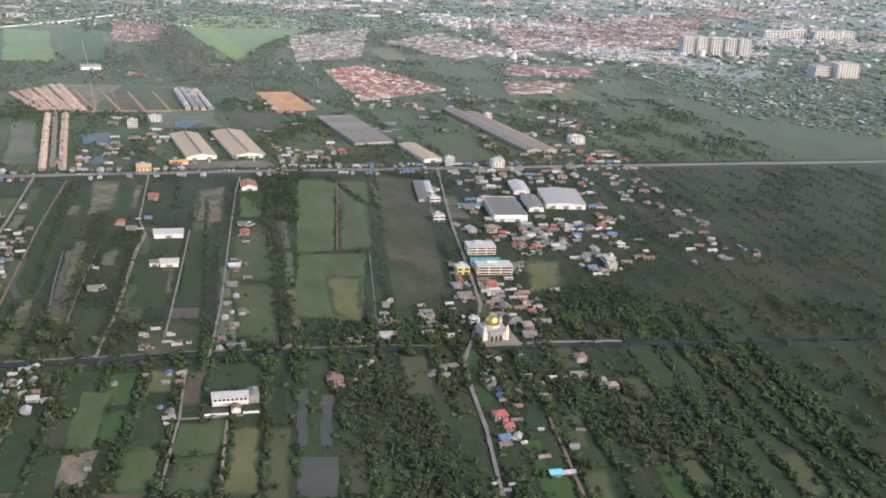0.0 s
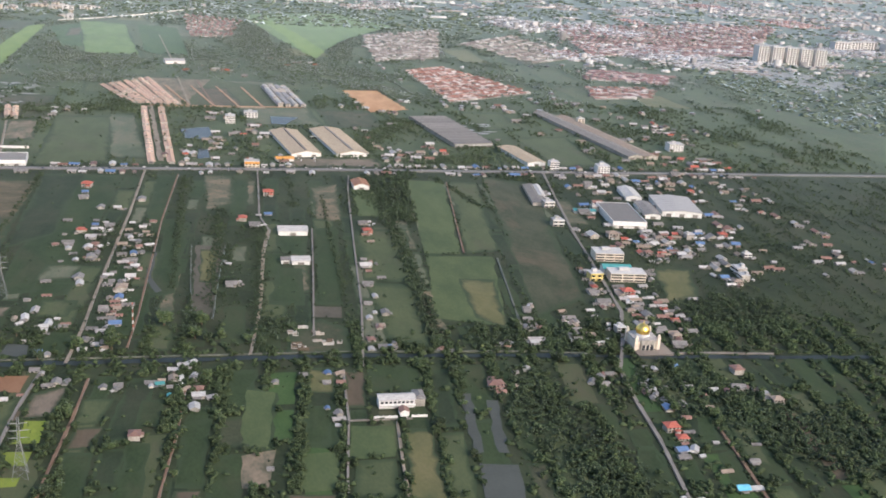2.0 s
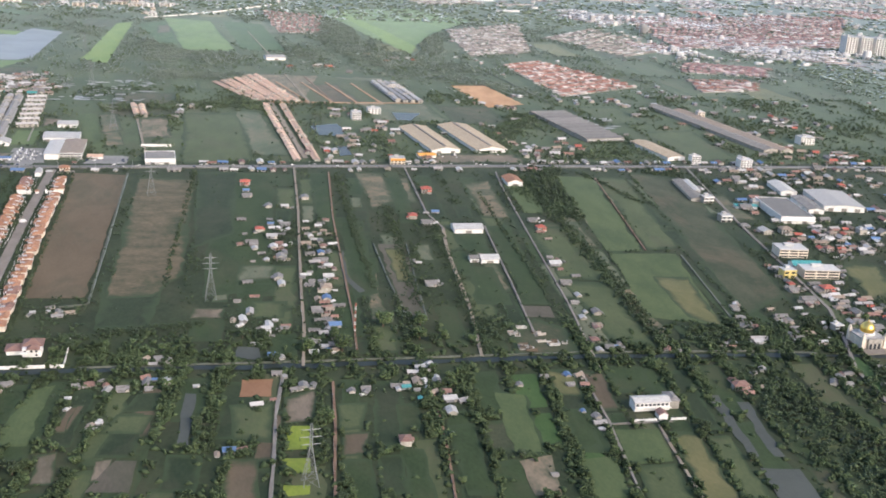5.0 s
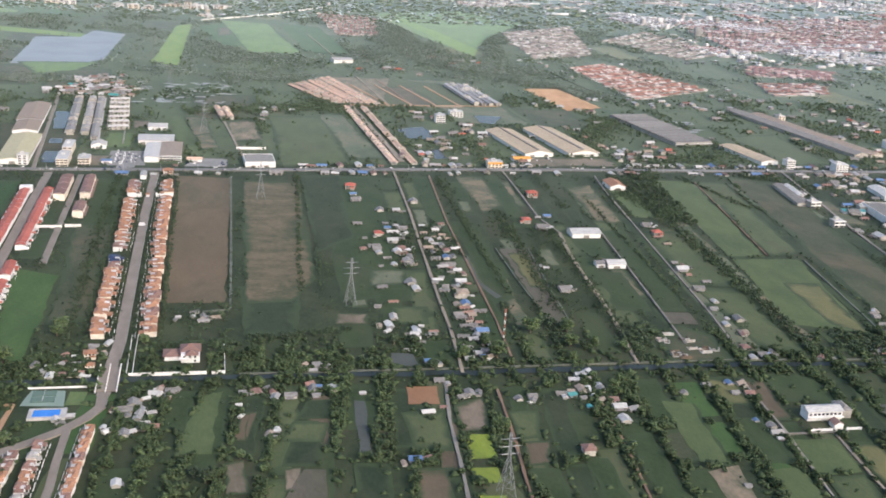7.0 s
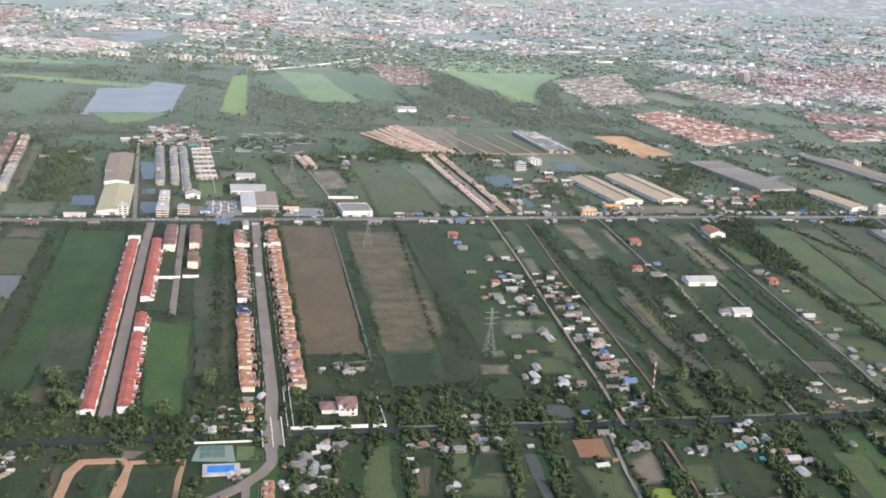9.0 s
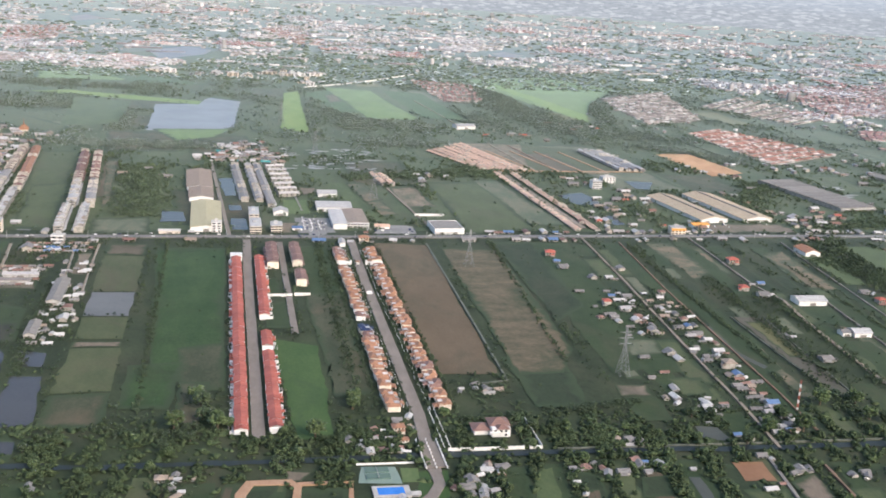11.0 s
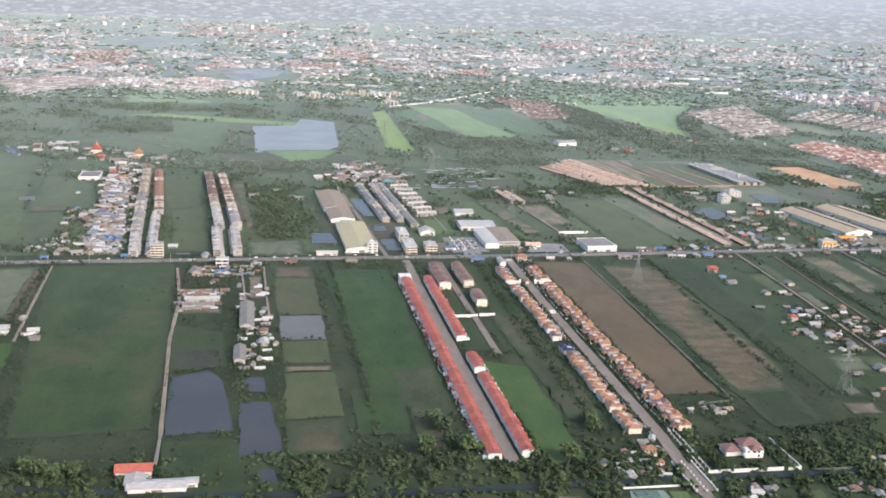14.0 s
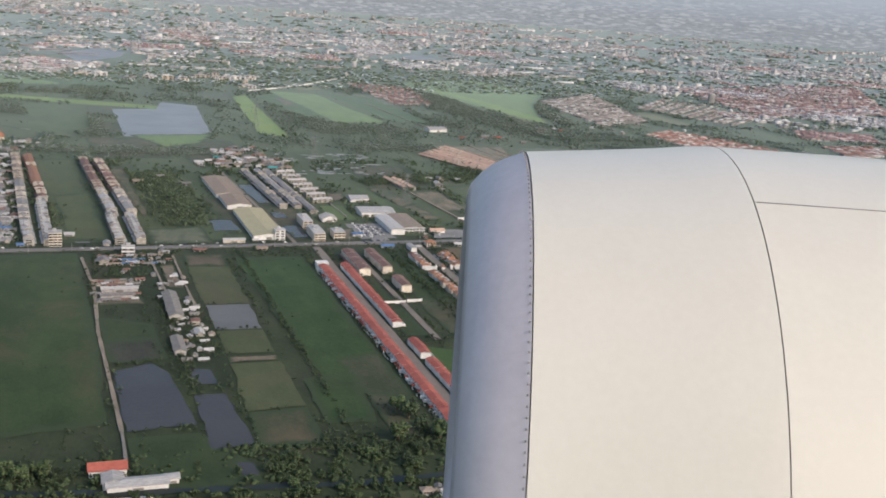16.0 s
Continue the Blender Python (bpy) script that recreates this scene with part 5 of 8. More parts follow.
def build_unit(variant, roof, w, d, storeys):
    """One house of a terrace: it faces +x, w along y, d along x."""
    e = new("terraced_house")
    h = 1.7 * storeys
    wall = {"red": "white_plaster", "brown": "cream_plaster"}.get(roof, "plaster")
    Shape().box(-d / 2, d / 2, -w / 2, w / 2, 0, h).part("wall", wall, e)
    if roof == "flat":
        Shape().box(-d / 2, d / 2, -w / 2, w / 2, h, h + 0.15).box(-d / 2, d / 2, -w / 2, -w / 2 + 0.12, h + 0.15, h + 0.6).box(-d * 0.1, d * 0.25, -w / 2 + 0.3, w / 2 - 0.3, h + 0.15, h + 1.3).part("roof", "roof_flat", e)
    else:
        lift, reach = (0.0, 0.12, 0.24)[variant], (0.25, 0.4, 0.1)[variant]
        Shape().gable(-d / 2 - reach, d / 2 + reach, -w / 2 + 0.04, w / 2 - 0.04, h - 0.12 + lift, h + 1.0 + lift, "y").part("roof", "roof_" + roof, e)
    if roof != "red":
        Shape().box(d / 2, d / 2 + 1.7, -w / 2 + 0.1, w / 2 - 0.1, 1.55, 1.68).part("canopy", "roof_" + ("white" if roof in ("flat", "greytile") else "pinktile" if roof == "pinktile" else roof), e)
    if roof == "red":
        if variant == 0:
            Shape().box(d / 2, d / 2 + 2.1, -w / 2 + 0.2, -w / 2 + 2.2, 0, 1.55).part("front_room", "white_plaster", e)
        elif variant == 1:
            porch = Shape().gable(d / 2 - 0.2, d / 2 + 2.0, -w / 2 + 1.4, w / 2 - 0.2, 1.5, 2.1, "x").part("porch_roof", "roof_red", e)
            Shape().box(d / 2 + 1.6, d / 2 + 1.85, w / 2 - 0.5, w / 2 - 0.25, 0, 1.5).part("column", "white_plaster", porch)
        else:
            Shape().box(d / 2, d / 2 + 1.2, -w / 2, w / 2, 1.5, 1.65).part("canopy", "roof_white", e)
            Shape().box(d / 2 + 2.4, d / 2 + 2.55, -w / 2, w / 2 - 1.5, 0, 0.8).part("front_wall", "white_plaster", e)
    if roof != "red" and roof != "brown":
        tagged(e, "%s-storey terraced house with %s roof" % ({1: "single", 2: "two", 3: "three", 4: "four"}[storeys], ROOF_WORDS[roof]), "terraced house")
        return e
    for z in [1.7 * k + 0.4 for k in range(1, storeys)] + [0.4]:
        windows(e, [(d / 2, 0.35, z)], 1.1, 0.95, "e")
    Shape().box(d / 2 - 0.01, d / 2 + 0.07, -w / 2 + 0.25, -w / 2 + 1.0, 0, 1.5).part("door", "door_wood", e)
    tagged(e, "%s-storey terraced house with %s roof" % ({1: "single", 2: "two", 3: "three", 4: "four"}[storeys], ROOF_WORDS[roof]), "terraced house")
    return e


def terrace(roof, xa, ya, xb, yb, width, depth, storeys, faces, group, gaps=(), uneven=0.25):
    """A row from (xa, ya) to (xb, yb); faces: +1 the fronts look to +x, -1 to -x."""
    length = math.hypot(xb - xa, yb - ya)
    n = max(2, round(length / width))
    tilt = math.degrees(math.atan2(xb - xa, yb - ya))
    pool = {}
    for i in range(n):
        key = (roof, width, depth, storeys, random.choice((0, 1, 2)))
        if any(a <= i / n < b for a, b in gaps):
            continue
        f = (i + 0.5) / n
        x, y = xa + (xb - xa) * f + random.uniform(-uneven, uneven), ya + (yb - ya) * f
        if ya > 430 or roof == "flat":
            pooled_unit(pool, roof, x, y, length / n, depth, storeys, faces, tilt)
            continue
        m = pose(x, y, random.uniform(-0.12, 0.0) if storeys > 1 else 0, 0, 0, -tilt + (0 if faces > 0 else 180)) @ Matrix.Diagonal((1, length / n / width, 1, 1))
        if key in UNITS:
            ob = copy_thing(UNITS[key], m @ UNITS_INV[key])
        else:
            ob = build_unit(key[4], roof, width, depth, storeys)
            UNITS[key] = ob
            ob.matrix_basis = m
            UNITS_INV[key] = Matrix.Diagonal((*ob.scale, 1)).inverted()
        ob["group"] = group
    if pool:
        e = new("terrace_row")
        for k, shape in pool.items():
            shape.part({"dark_glass": "window", "plaster": "wall"}.get(k, "canopy" if k.startswith("canopy") else "roof"), k.replace("canopy_", "roof_"), e)["kind"] = "stuff"
        tagged(e, "long row of %s-storey terraced houses with %s roofs" % ({1: "single", 2: "two", 3: "three", 4: "four"}[storeys], ROOF_WORDS[roof]), "terrace", group)
    clear_poly([(xa - depth / 2 - 1, ya), (xa + depth / 2 + 1, ya), (xb + depth / 2 + 1, yb), (xb - depth / 2 - 1, yb)])


def pooled_unit(pool, roof, x, y, w, d, storeys, faces, tilt):
    """One house of a far row, added to the row's meshes."""
    h = 1.65 * storeys + random.uniform(-0.2, 0.2)
    c, n = math.cos(radians(-tilt + (0 if faces > 0 else 180))), math.sin(radians(-tilt + (0 if faces > 0 else 180)))
    wall, top, shade, glass = Shape().box(-d / 2, d / 2, -w / 2, w / 2, 0, h), Shape(), Shape().box(d / 2, d / 2 + 1.7, -w / 2 + 0.1, w / 2 - 0.1, 1.7, 1.85), Shape()
    if roof == "flat":
        h += random.uniform(-1.3, 0.5)
        wall = Shape().box(-d / 2, d / 2, -w / 2, w / 2, 0, h)
        cover = random.choice(("flat", "flat", "grey", "white", "rust", "greytile"))
        key = "roof_" + cover
        pool.setdefault(key, Shape()).add([(x + a * c - b * n, y + a * n + b * c, z) for a, b, z in Shape().gable(-d / 2 - 0.2, d * 0.1, -w / 2 + 0.1, w / 2 - 0.1, h + 0.6, h + 1.2, "y").v], Shape().gable(0, 1, 0, 1, 0, 1, "y").f)
        top.box(-d / 2, d / 2, -w / 2, w / 2, h, h + 0.15).box(-d * 0.1, d * 0.25, -w / 2 + 0.3, w / 2 - 0.3, h + 0.15, h + random.uniform(0.8, 2.0))
        wall.box(-d / 2, d / 2, -w / 2, -w / 2 + 0.2, h, h + 0.9)
    else:
        top.gable(-d / 2 - 0.5, d / 2 + 0.5, -w / 2, w / 2, h - 0.15, h + 1.25, "y")
        if random.random() < (0.45 if storeys > 2 else 0.2):
            wall.box(-d / 2 - 0.5, d / 2 + 0.5, w / 2 - 0.18, w / 2 + 0.18, h - 0.2, h + 1.7)
    for k in range(storeys):
        glass.box(d / 2, d / 2 + 0.06, -w * 0.3, w * 0.3, 1.65 * k + 0.4, 1.65 * k + 1.25)
        glass.box(-d / 2 - 0.06, -d / 2, -w * 0.2, w * 0.2, 1.65 * k + 0.5, 1.65 * k + 1.2)
        glass.box(-d * 0.3, d * 0.3, -w / 2 - 0.05, -w / 2, 1.65 * k + 0.5, 1.65 * k + 1.2)
    for key, shape in (("plaster", wall), ("roof_" + roof, top), ("canopy_" + ("white" if roof in ("flat", "greytile") else roof), shade), ("dark_glass", glass)):
        pool.setdefault(key, Shape()).add([(x + a * c - b * n, y + a * n + b * c, z) for a, b, z in shape.v], shape.f)


UNITS_INV = {}
terrace("red", -406.2, 338, -406, 42, 4.1, 6.4, 2, 1, "red-roofed terrace, west row")
terrace("red", -390.2, 340, -390, 208, 4.1, 6.0, 2, -1, "red-roofed terrace, east row")
terrace("red", -390, 178, -390, 44, 4.1, 6.0, 2, -1, "red-roofed terrace, east row", gaps=((0.17, 0.24),))
Shape().box(-410.5, -402, 338.6, 345, 0, 4.6).part("building_end", "white_plaster")
tagged(bpy.data.objects["building_end"], "white end block of the red-roofed terrace", "building")
terrace("brown", -380.5, 372, -380.5, 318, 6, 8, 3, 1, "brown-roofed blocks")
terrace("brown", -363.4, 372, -363.4, 322, 6, 7, 3, -1, "brown-roofed blocks")
terrace("brown", -363.2, 300, -363.2, 276, 6, 7, 3, -1, "brown-roofed blocks")
terrace("pinktile", -118.5, 432, -133.5, 676, 4.9, 4.8, 1, 1, "pink-roofed terrace by the estate road")
terrace("pinktile", -100.5, 432, -114, 676, 4.9, 4.8, 1, -1, "pink-roofed terrace by the estate road")
terrace("greytile", -397, 528, -406, 692, 5.0, 6.5, 2, -1, "grey-roofed town houses")
terrace("greytile", -384, 528, -392.5, 692, 5.0, 6, 2, -1, "grey-roofed town houses")
terrace("greytile", -374.5, 508, -384, 692, 5.0, 6, 2, 1, "grey-roofed town houses")
for i in range(7):
    f = i / 6
    terrace("white", -367 - 8 * f, 552 + 130 * f, -348 - 8 * f, 556 + 130 * f, 4.6, 6, 2, -1, "grey-roofed town houses across the lane", uneven=0.05)
terrace("white", -541, 500, -547.6, 592, 5.0, 7, 3, 1, "shop-house row")
terrace("brown", -548, 597, -558, 738, 5.0, 7, 3, 1, "shop-house row")
terrace("greytile", -526, 500, -533.2, 592, 5.0, 7, 3, -1, "shop-house row")
terrace("brown", -533.6, 597, -544.5, 738, 5.0, 7, 3, -1, "shop-house row")
terrace("flat", -540, 416, -544, 498, 5.0, 7, 3, 1, "flat-roofed shop-house row")
terrace("flat", -525, 416, -529, 498, 5.0, 7, 3, -1, "flat-roofed shop-house row")
terrace("greytile", -607, 478, -614.8, 628, 5.0, 7, 3, 1, "shop-house row behind the market")
terrace("rust", -615.1, 633, -622, 765, 5.0, 7, 3, 1, "shop-house row behind the market")
terrace("brown", -594, 555, -598.9, 619, 5.0, 7, 3, -1, "shop-house row behind the market")
terrace("terracotta", -599.3, 624, -610, 766, 5.0, 7.5, 2, -1, "red-roofed shop-house row")
terrace("flat", -602.5, 416, -607, 476, 5.0, 7, 3, 1, "flat-roofed shop-house row")
terrace("flat", -589.5, 416, -596, 552, 5.0, 7, 3, -1, "flat-roofed shop-house row")
terrace("pinktile", -262, 605, -268, 655, 4.6, 5, 2, 1, "small tan terrace")
terrace("pinktile", -254, 603, -260, 652, 4.6, 5, 2, -1, "small tan terrace")

# ---- large sheds and halls ----


def saw_hall(x, y, w, d, h, rise, bays, roof, label, tilt=0.0):
    """A wide hall whose roof is a run of low ridges across it."""
    e = new("warehouse")
    Shape().box(-w / 2, w / 2, -d / 2, d / 2, 0, h).part("wall", "plaster", e)
    for i in range(bays):
        y0 = -d / 2 + d * i / bays
        Shape().gable(-w / 2 - 0.4, w / 2 + 0.4, y0 + 0.1, y0 + d / bays - 0.1, h, h + rise, "x", 0.2).part("roof", "roof_" + roof, e)
    Shape().box(-w / 2 - 0.3, w / 2 + 0.3, -d / 2 - 2.4, -d / 2, h * 0.62, h * 0.68).part("canopy", "roof_flat", e)
    for i in range(6):
        x0 = (i + 0.5) * w / 6 - w / 2
        Shape().box(x0 - 2, x0 + 2, -d / 2 - 0.08, -d / 2 + 0.02, 0, h * 0.55).part("door", "roof_dark_sheet", e)
    e.matrix_basis = pose(x, y, 0, 0, 0, tilt)
    tagged(e, label, "warehouse")
    clear_poly([(x - w / 2 - 2, y - d / 2 - 3), (x + w / 2 + 2, y - d / 2 - 3), (x + w / 2 + 2, y + d / 2 + 3), (x - w / 2 - 2, y + d / 2 + 3)])


def flat_hall(x, y, w, d, h, label, tilt=0.0):
    """A white hall with a flat grey roof behind a parapet, and a paved apron."""
    e = new("warehouse")
    Shape().box(-w / 2, w / 2, -d / 2, d / 2, 0, h).part("wall", "white_plaster", e)
    Shape().gable(-w / 2 + 0.5, w / 2 - 0.5, -d / 2 + 0.5, d / 2 - 0.5, h + 0.05, h + 0.5, "y", 0.2).part("roof", "roof_dark_sheet", e)
    s = Shape()
    for a, b, c, f in ((-w / 2, w / 2, -d / 2, -d / 2 + 0.4), (-w / 2, w / 2, d / 2 - 0.4, d / 2), (-w / 2, -w / 2 + 0.4, -d / 2 + 0.4, d / 2 - 0.4), (w / 2 - 0.4, w / 2, -d / 2 + 0.4, d / 2 - 0.4)):
        s.box(a, b, c, f, h, h + 0.8)
    s.part("parapet", "white_plaster", e)
    for x0 in (-w * 0.25, w * 0.2):
        Shape().box(x0 - 1.8, x0 + 1.8, -d / 2 - 0.08, -d / 2 + 0.02, 0, h * 0.5).part("door", "roof_dark_sheet", e)
    Shape().box(-w / 2, w / 2, -d / 2 - 1.6, -d / 2, h * 0.52, h * 0.57).part("canopy", "white_plaster", e)
    e.matrix_basis = pose(x, y, 0, 0, 0, tilt)
    tagged(e, label, "warehouse")
    clear_poly([(x - w / 2 - 2, y - d / 2 - 3), (x + w / 2 + 2, y - d / 2 - 3), (x + w / 2 + 2, y + d / 2 + 3), (x - w / 2 - 2, y + d / 2 + 3)])


def shed(x, y, w, d, h, rise, roof, label, along="y", tilt=0.0, wall="white_plaster", doors=1, ridge=False):
    """A long hall centred at x, y: walls, pitched roof, loading doors in its south end."""
    e = new("warehouse")
    Shape().gable_wall(-w / 2, w / 2, -d / 2, d / 2, 0, h, h + rise, along).part("wall", wall, e)
    s = Shape().gable(-w / 2 - 0.6, w / 2 + 0.6, -d / 2 - 0.5, d / 2 + 0.5, h - 0.1, h + rise + 0.1, along, 0.25)
    n = max(4, int((d if along == "y" else w) / 6))
    for i in range(n):
        f = (i + 0.5) / n - 0.5
        if along == "y":
            s.bar((-w / 2 - 0.5, f * d, h + 0.22), (0, f * d, h + rise + 0.42), 0.12).bar((0, f * d, h + rise + 0.42), (w / 2 + 0.5, f * d, h + 0.22), 0.12)
        else:
            s.bar((f * w, -d / 2 - 0.4, h + 0.22), (f * w, 0, h + rise + 0.42), 0.12).bar((f * w, 0, h + rise + 0.42), (f * w, d / 2 + 0.4, h + 0.22), 0.12)
    s.part("roof", "roof_" + roof, e)
    if ridge:
        s = Shape()
        s.box(-1.0, 1.0, -d / 2 + 3, d / 2 - 3, h + rise, h + rise + 0.8) if along == "y" else s.box(-w / 2 + 3, w / 2 - 3, -1.0, 1.0, h + rise, h + rise + 0.8)
        s.part("ridge_vent", "roof_dark_sheet", e)
    for i in range(doors):
        x0 = (i - (doors - 1) / 2) * w / max(doors, 1)
        k = min(2.2, w / doors * 0.3)
        Shape().box(x0 - k, x0 + k, -d / 2 - 0.08, -d / 2 + 0.02, 0, h * 0.62).part("door", "roof_dark_sheet", e)
    e.matrix_basis = pose(x, y, 0, 0, 0, tilt)
    tagged(e, label, "warehouse")
    clear_poly([(x - w / 2 - 2, y - d / 2 - 3), (x + w / 2 + 2, y - d / 2 - 3), (x + w / 2 + 2, y + d / 2 + 3), (x - w / 2 - 2, y + d / 2 + 3)])
    return e


shed(15, 515, 28, 100, 3.4, 2.3, "cream_sheet", "long factory hall with a cream sheet roof", tilt=8, doors=2, ridge=True)
shed(59, 522, 31, 108, 3.4, 2.4, "cream_sheet", "long factory hall with a cream sheet roof", tilt=8, doors=2, ridge=True)
saw_hall(187, 585, 42, 136, 3.6, 1.1, 11, "dark_sheet", "large factory hall with a ridged grey sheet roof", tilt=9)
shed(236, 477, 19, 68, 3.6, 1.2, "cream_sheet", "factory hall with a tan sheet roof", tilt=10)
shed(341, 585, 17, 220, 3.4, 1.8, "dark_sheet", "very long weathered factory hall with a grey sheet roof", tilt=9, doors=2, wall="plaster")
shed(360, 575, 15, 200, 3.2, 1.6, "rust", "very long weathered factory hall with a rusty sheet roof", tilt=9, wall="plaster")
flat_hall(261, 272, 28, 56, 5.0, "big white warehouse with a flat grey roof and white parapet", -6)
shed(292, 290, 13, 40, 3.6, 1.0, "grey", "grey factory shed beside the white warehouse", tilt=-8)
shed(296, 340, 14, 34, 3.4, 1.8, "white", "shed with a rounded pale roof", tilt=-8)
shed(322, 300, 34, 50, 4.6, 1.0, "white", "big white hall with a white roof", tilt=-10, wall="white_plaster", doors=3)
shed(235, 288, 18, 7, 2.4, 0.5, "teal", "low open shed with a dull teal roof", "x", -6)
shed(206, 335, 12, 60, 2.8, 0.9, "dark_sheet", "long low shed with a dark roof beside the lane", tilt=-8, wall="plaster")
shed(213, 345, 5, 34, 3.4, 0.8, "white", "narrow shed with a bright white roof", tilt=-8)
shed(-12.5, 233, 21, 13, 3.4, 1.8, "white", "long white farm hall beside a dirt road", "x", wall="white_plaster")
shed(-13, 167, 12, 10, 3, 1.6, "white", "white farm shed in a green field", "x", wall="white_plaster")
shed(-23, 168, 6, 7, 2.6, 1.2, "grey", "small grey farm shed", "x")
flat_hall(-234, 432, 25, 28, 4.2, "warehouse with white front and flat grey roof beside the main road", 3)
shed(-430, 468, 24, 92, 3.6, 1.6, "khaki", "large hall with an olive cream roof beside the main road", tilt=1)
shed(-436, 549, 21, 42, 3.6, 1.6, "rust", "old hall with a rusty brown roof", tilt=2)
shed(-439, 612, 23, 78, 3.6, 1.6, "rust", "old hall with a rusty brown roof", tilt=2)
shed(-321, 506, 30, 24, 4, 1.6, "white", "white factory hall with a pale pitched roof", "x", wall="white_plaster", doors=4)
shed(-322, 561, 17, 17, 3, 1.8, "white", "white open-sided hall with a pale roof", "x")
shed(-368, 484, 12, 14, 3, 2.4, "white", "white hall with a rounded pale roof", "y")
shed(-287, 437, 12, 7, 2.4, 1.2, "pinktile", "low shop with a pinkish tiled roof", "x")
shed(-357, 430, 8, 6, 2.2, 0.8, "blue", "small blue-roofed shelter beside a yard", "x")
shed(0, 450, 16, 9, 2.8, 1.0, "orange", "bright orange canopy roof beside the factory halls", "x", 8)
shed(-457, 417, 16, 5, 2.4, 0.8, "flat", "low pale pavilion beside the main road", "x", wall="cream_plaster")
shed(-547, 300, 22, 6, 2.4, 0.8, "flat", "long low workshop with a pale grey roof", "x", wall="concrete")
shed(-549, 287, 20, 5, 2.2, 0.7, "grey", "long low workshop with a grey roof", "x", wall="concrete")
shed(-518, 262, 8, 48, 2.8, 1.4, "dark_sheet", "long low shed with a dark roof", wall="concrete")
shed(-522, 190, 6, 24, 2.6, 1.2, "dark_sheet", "low shed with a dark roof", wall="concrete")
shed(-666, 243, 17, 11, 3, 1.4, "white", "white farm shed at the end of a dirt road", "x", wall="white_plaster")
shed(-555, 29, 24, 8, 2.6, 1.0, "white", "white long-roofed shed beside the canal", "x", wall="white_plaster")
shed(-564.5, 33, 8, 9, 3.0, 1.2, "white", "small white-roofed shed beside the canal", "y", wall="white_plaster")
shed(-541, 31, 5, 5, 2.6, 0.6, "flat", "small pale block beside the canal", "x")
shed(-566, 44, 15, 8, 3.2, 1.8, "red", "red-roofed house beside the white shed", "x")
shed(-103, 982, 26, 18, 4, 2, "white", "bright white hall among trees", "x", tilt=10, wall="white_plaster")
shed(57, 362, 13, 20, 3.5, 2.2, "terracotta", "hall with an orange-brown roof beside the lane")
flat_hall(-676, 738, 20, 30, 3.4, "large pale-roofed hall near the temple")


def block(x, y, w, d, storeys, label, wall="white_plaster", tilt=0.0, roof="roof_flat", bays=None, storey=2.0):
    """A flat-roofed building with floors, window bands and balconies on its south side."""
    e = new("building")
    h = storey * storeys
    Shape().box(-w / 2, w / 2, -d / 2, d / 2, 0, h).part("wall", wall, e)
    Shape().box(-w / 2 - 0.2, w / 2 + 0.2, -d / 2 - 0.2, d / 2 + 0.2, h, h + 0.4).box(-w * 0.2, w * 0.1, 0, d * 0.3, h + 0.4, h + 2.0).part("roof", roof, e)
    bays = bays or max(2, min(8, int(w / 3)))
    for k in range(storeys):
        Shape().box(-w / 2, w / 2, -d / 2 - 0.7, -d / 2, storey * (k + 1) - 0.22, storey * (k + 1) - 0.02).part("ledge", wall, e)
        for i in range(bays):
            x0 = (i + 0.5) * w / bays - w / 2
            Shape().box(x0 - w / bays * (0.44 if bays == 3 else 0.30), x0 + w / bays * (0.44 if bays == 3 else 0.30), -d / 2 - 0.06, -d / 2 + 0.02, storey * k + 0.5, storey * k + storey * 0.75).part("window", "dark_glass", e)
    e.matrix_basis = pose(x, y, 0, 0, 0, tilt)
    tagged(e, label, "building")
    clear_disc(x, y, max(w, d) * 0.7)
    return e


block(211, 172, 21, 14, 3, "three-storey cream school building with long galleries", "cream_plaster", -6, bays=3)
b = block(208, 128, 25, 12, 3, "three-storey beige school building with a teal hall behind", "cream_plaster", -6, bays=3)
shed(206, 142, 20, 10, 4, 2, "teal", "school hall with a teal roof", "x", -6)
block(-421, 424, 8, 7, 4, "four-storey white shop building beside the main road")
block(-390.5, 430, 9, 28, 3, "three-storey cream shop building beside the main road", "cream_plaster")
block(-374, 426, 9, 14, 3, "three-storey cream shop building beside the main road", "cream_plaster")
block(-391, 470, 8, 26, 3, "cream shop building behind the main road", "cream_plaster")
shop = block(-31, 426, 13, 8, 3, "orange and white shop building beside the main road", "cream_plaster")
Shape().box(-6.6, 6.6, -5.0, -4.72, 3.9, 5.7).part("fascia", "roof_orange", shop)
block(-43, 610, 10, 10, 4, "white apartment block with flat roof")
block(-20, 640, 14, 10, 3, "white apartment block with flat roof")
block(-585, 418, 9, 9, 5, "five-storey cream shop building", "cream_plaster")
block(300, 420, 12, 10, 4, "four-storey white shop building by the main road")
block(255, 432, 9, 8, 4, "white office building by the main road")
block(420, 520, 16, 12, 4, "white office building among trees")
block(356, 640, 8, 8, 4, "pale pink four-storey apartment block", "cream_plaster")
block(1046, 965, 40, 30, 8, "tall white office building with window bands", storey=2.8)
block(1010, 975, 30, 24, 4, "low white annex of an office building", storey=4)
for i in range(5):
    block(890 + 24 * i, 1205 - 6 * i, 20, 26, 9, "tall white block of a close-set row", storey=3.3, bays=4, tilt=-8)
for i in range(6):
    block(1180 + 38 * i, 1420 + 12 * (i % 3), 34, 20, 4, "long white institute building among trees", storey=4, bays=5)
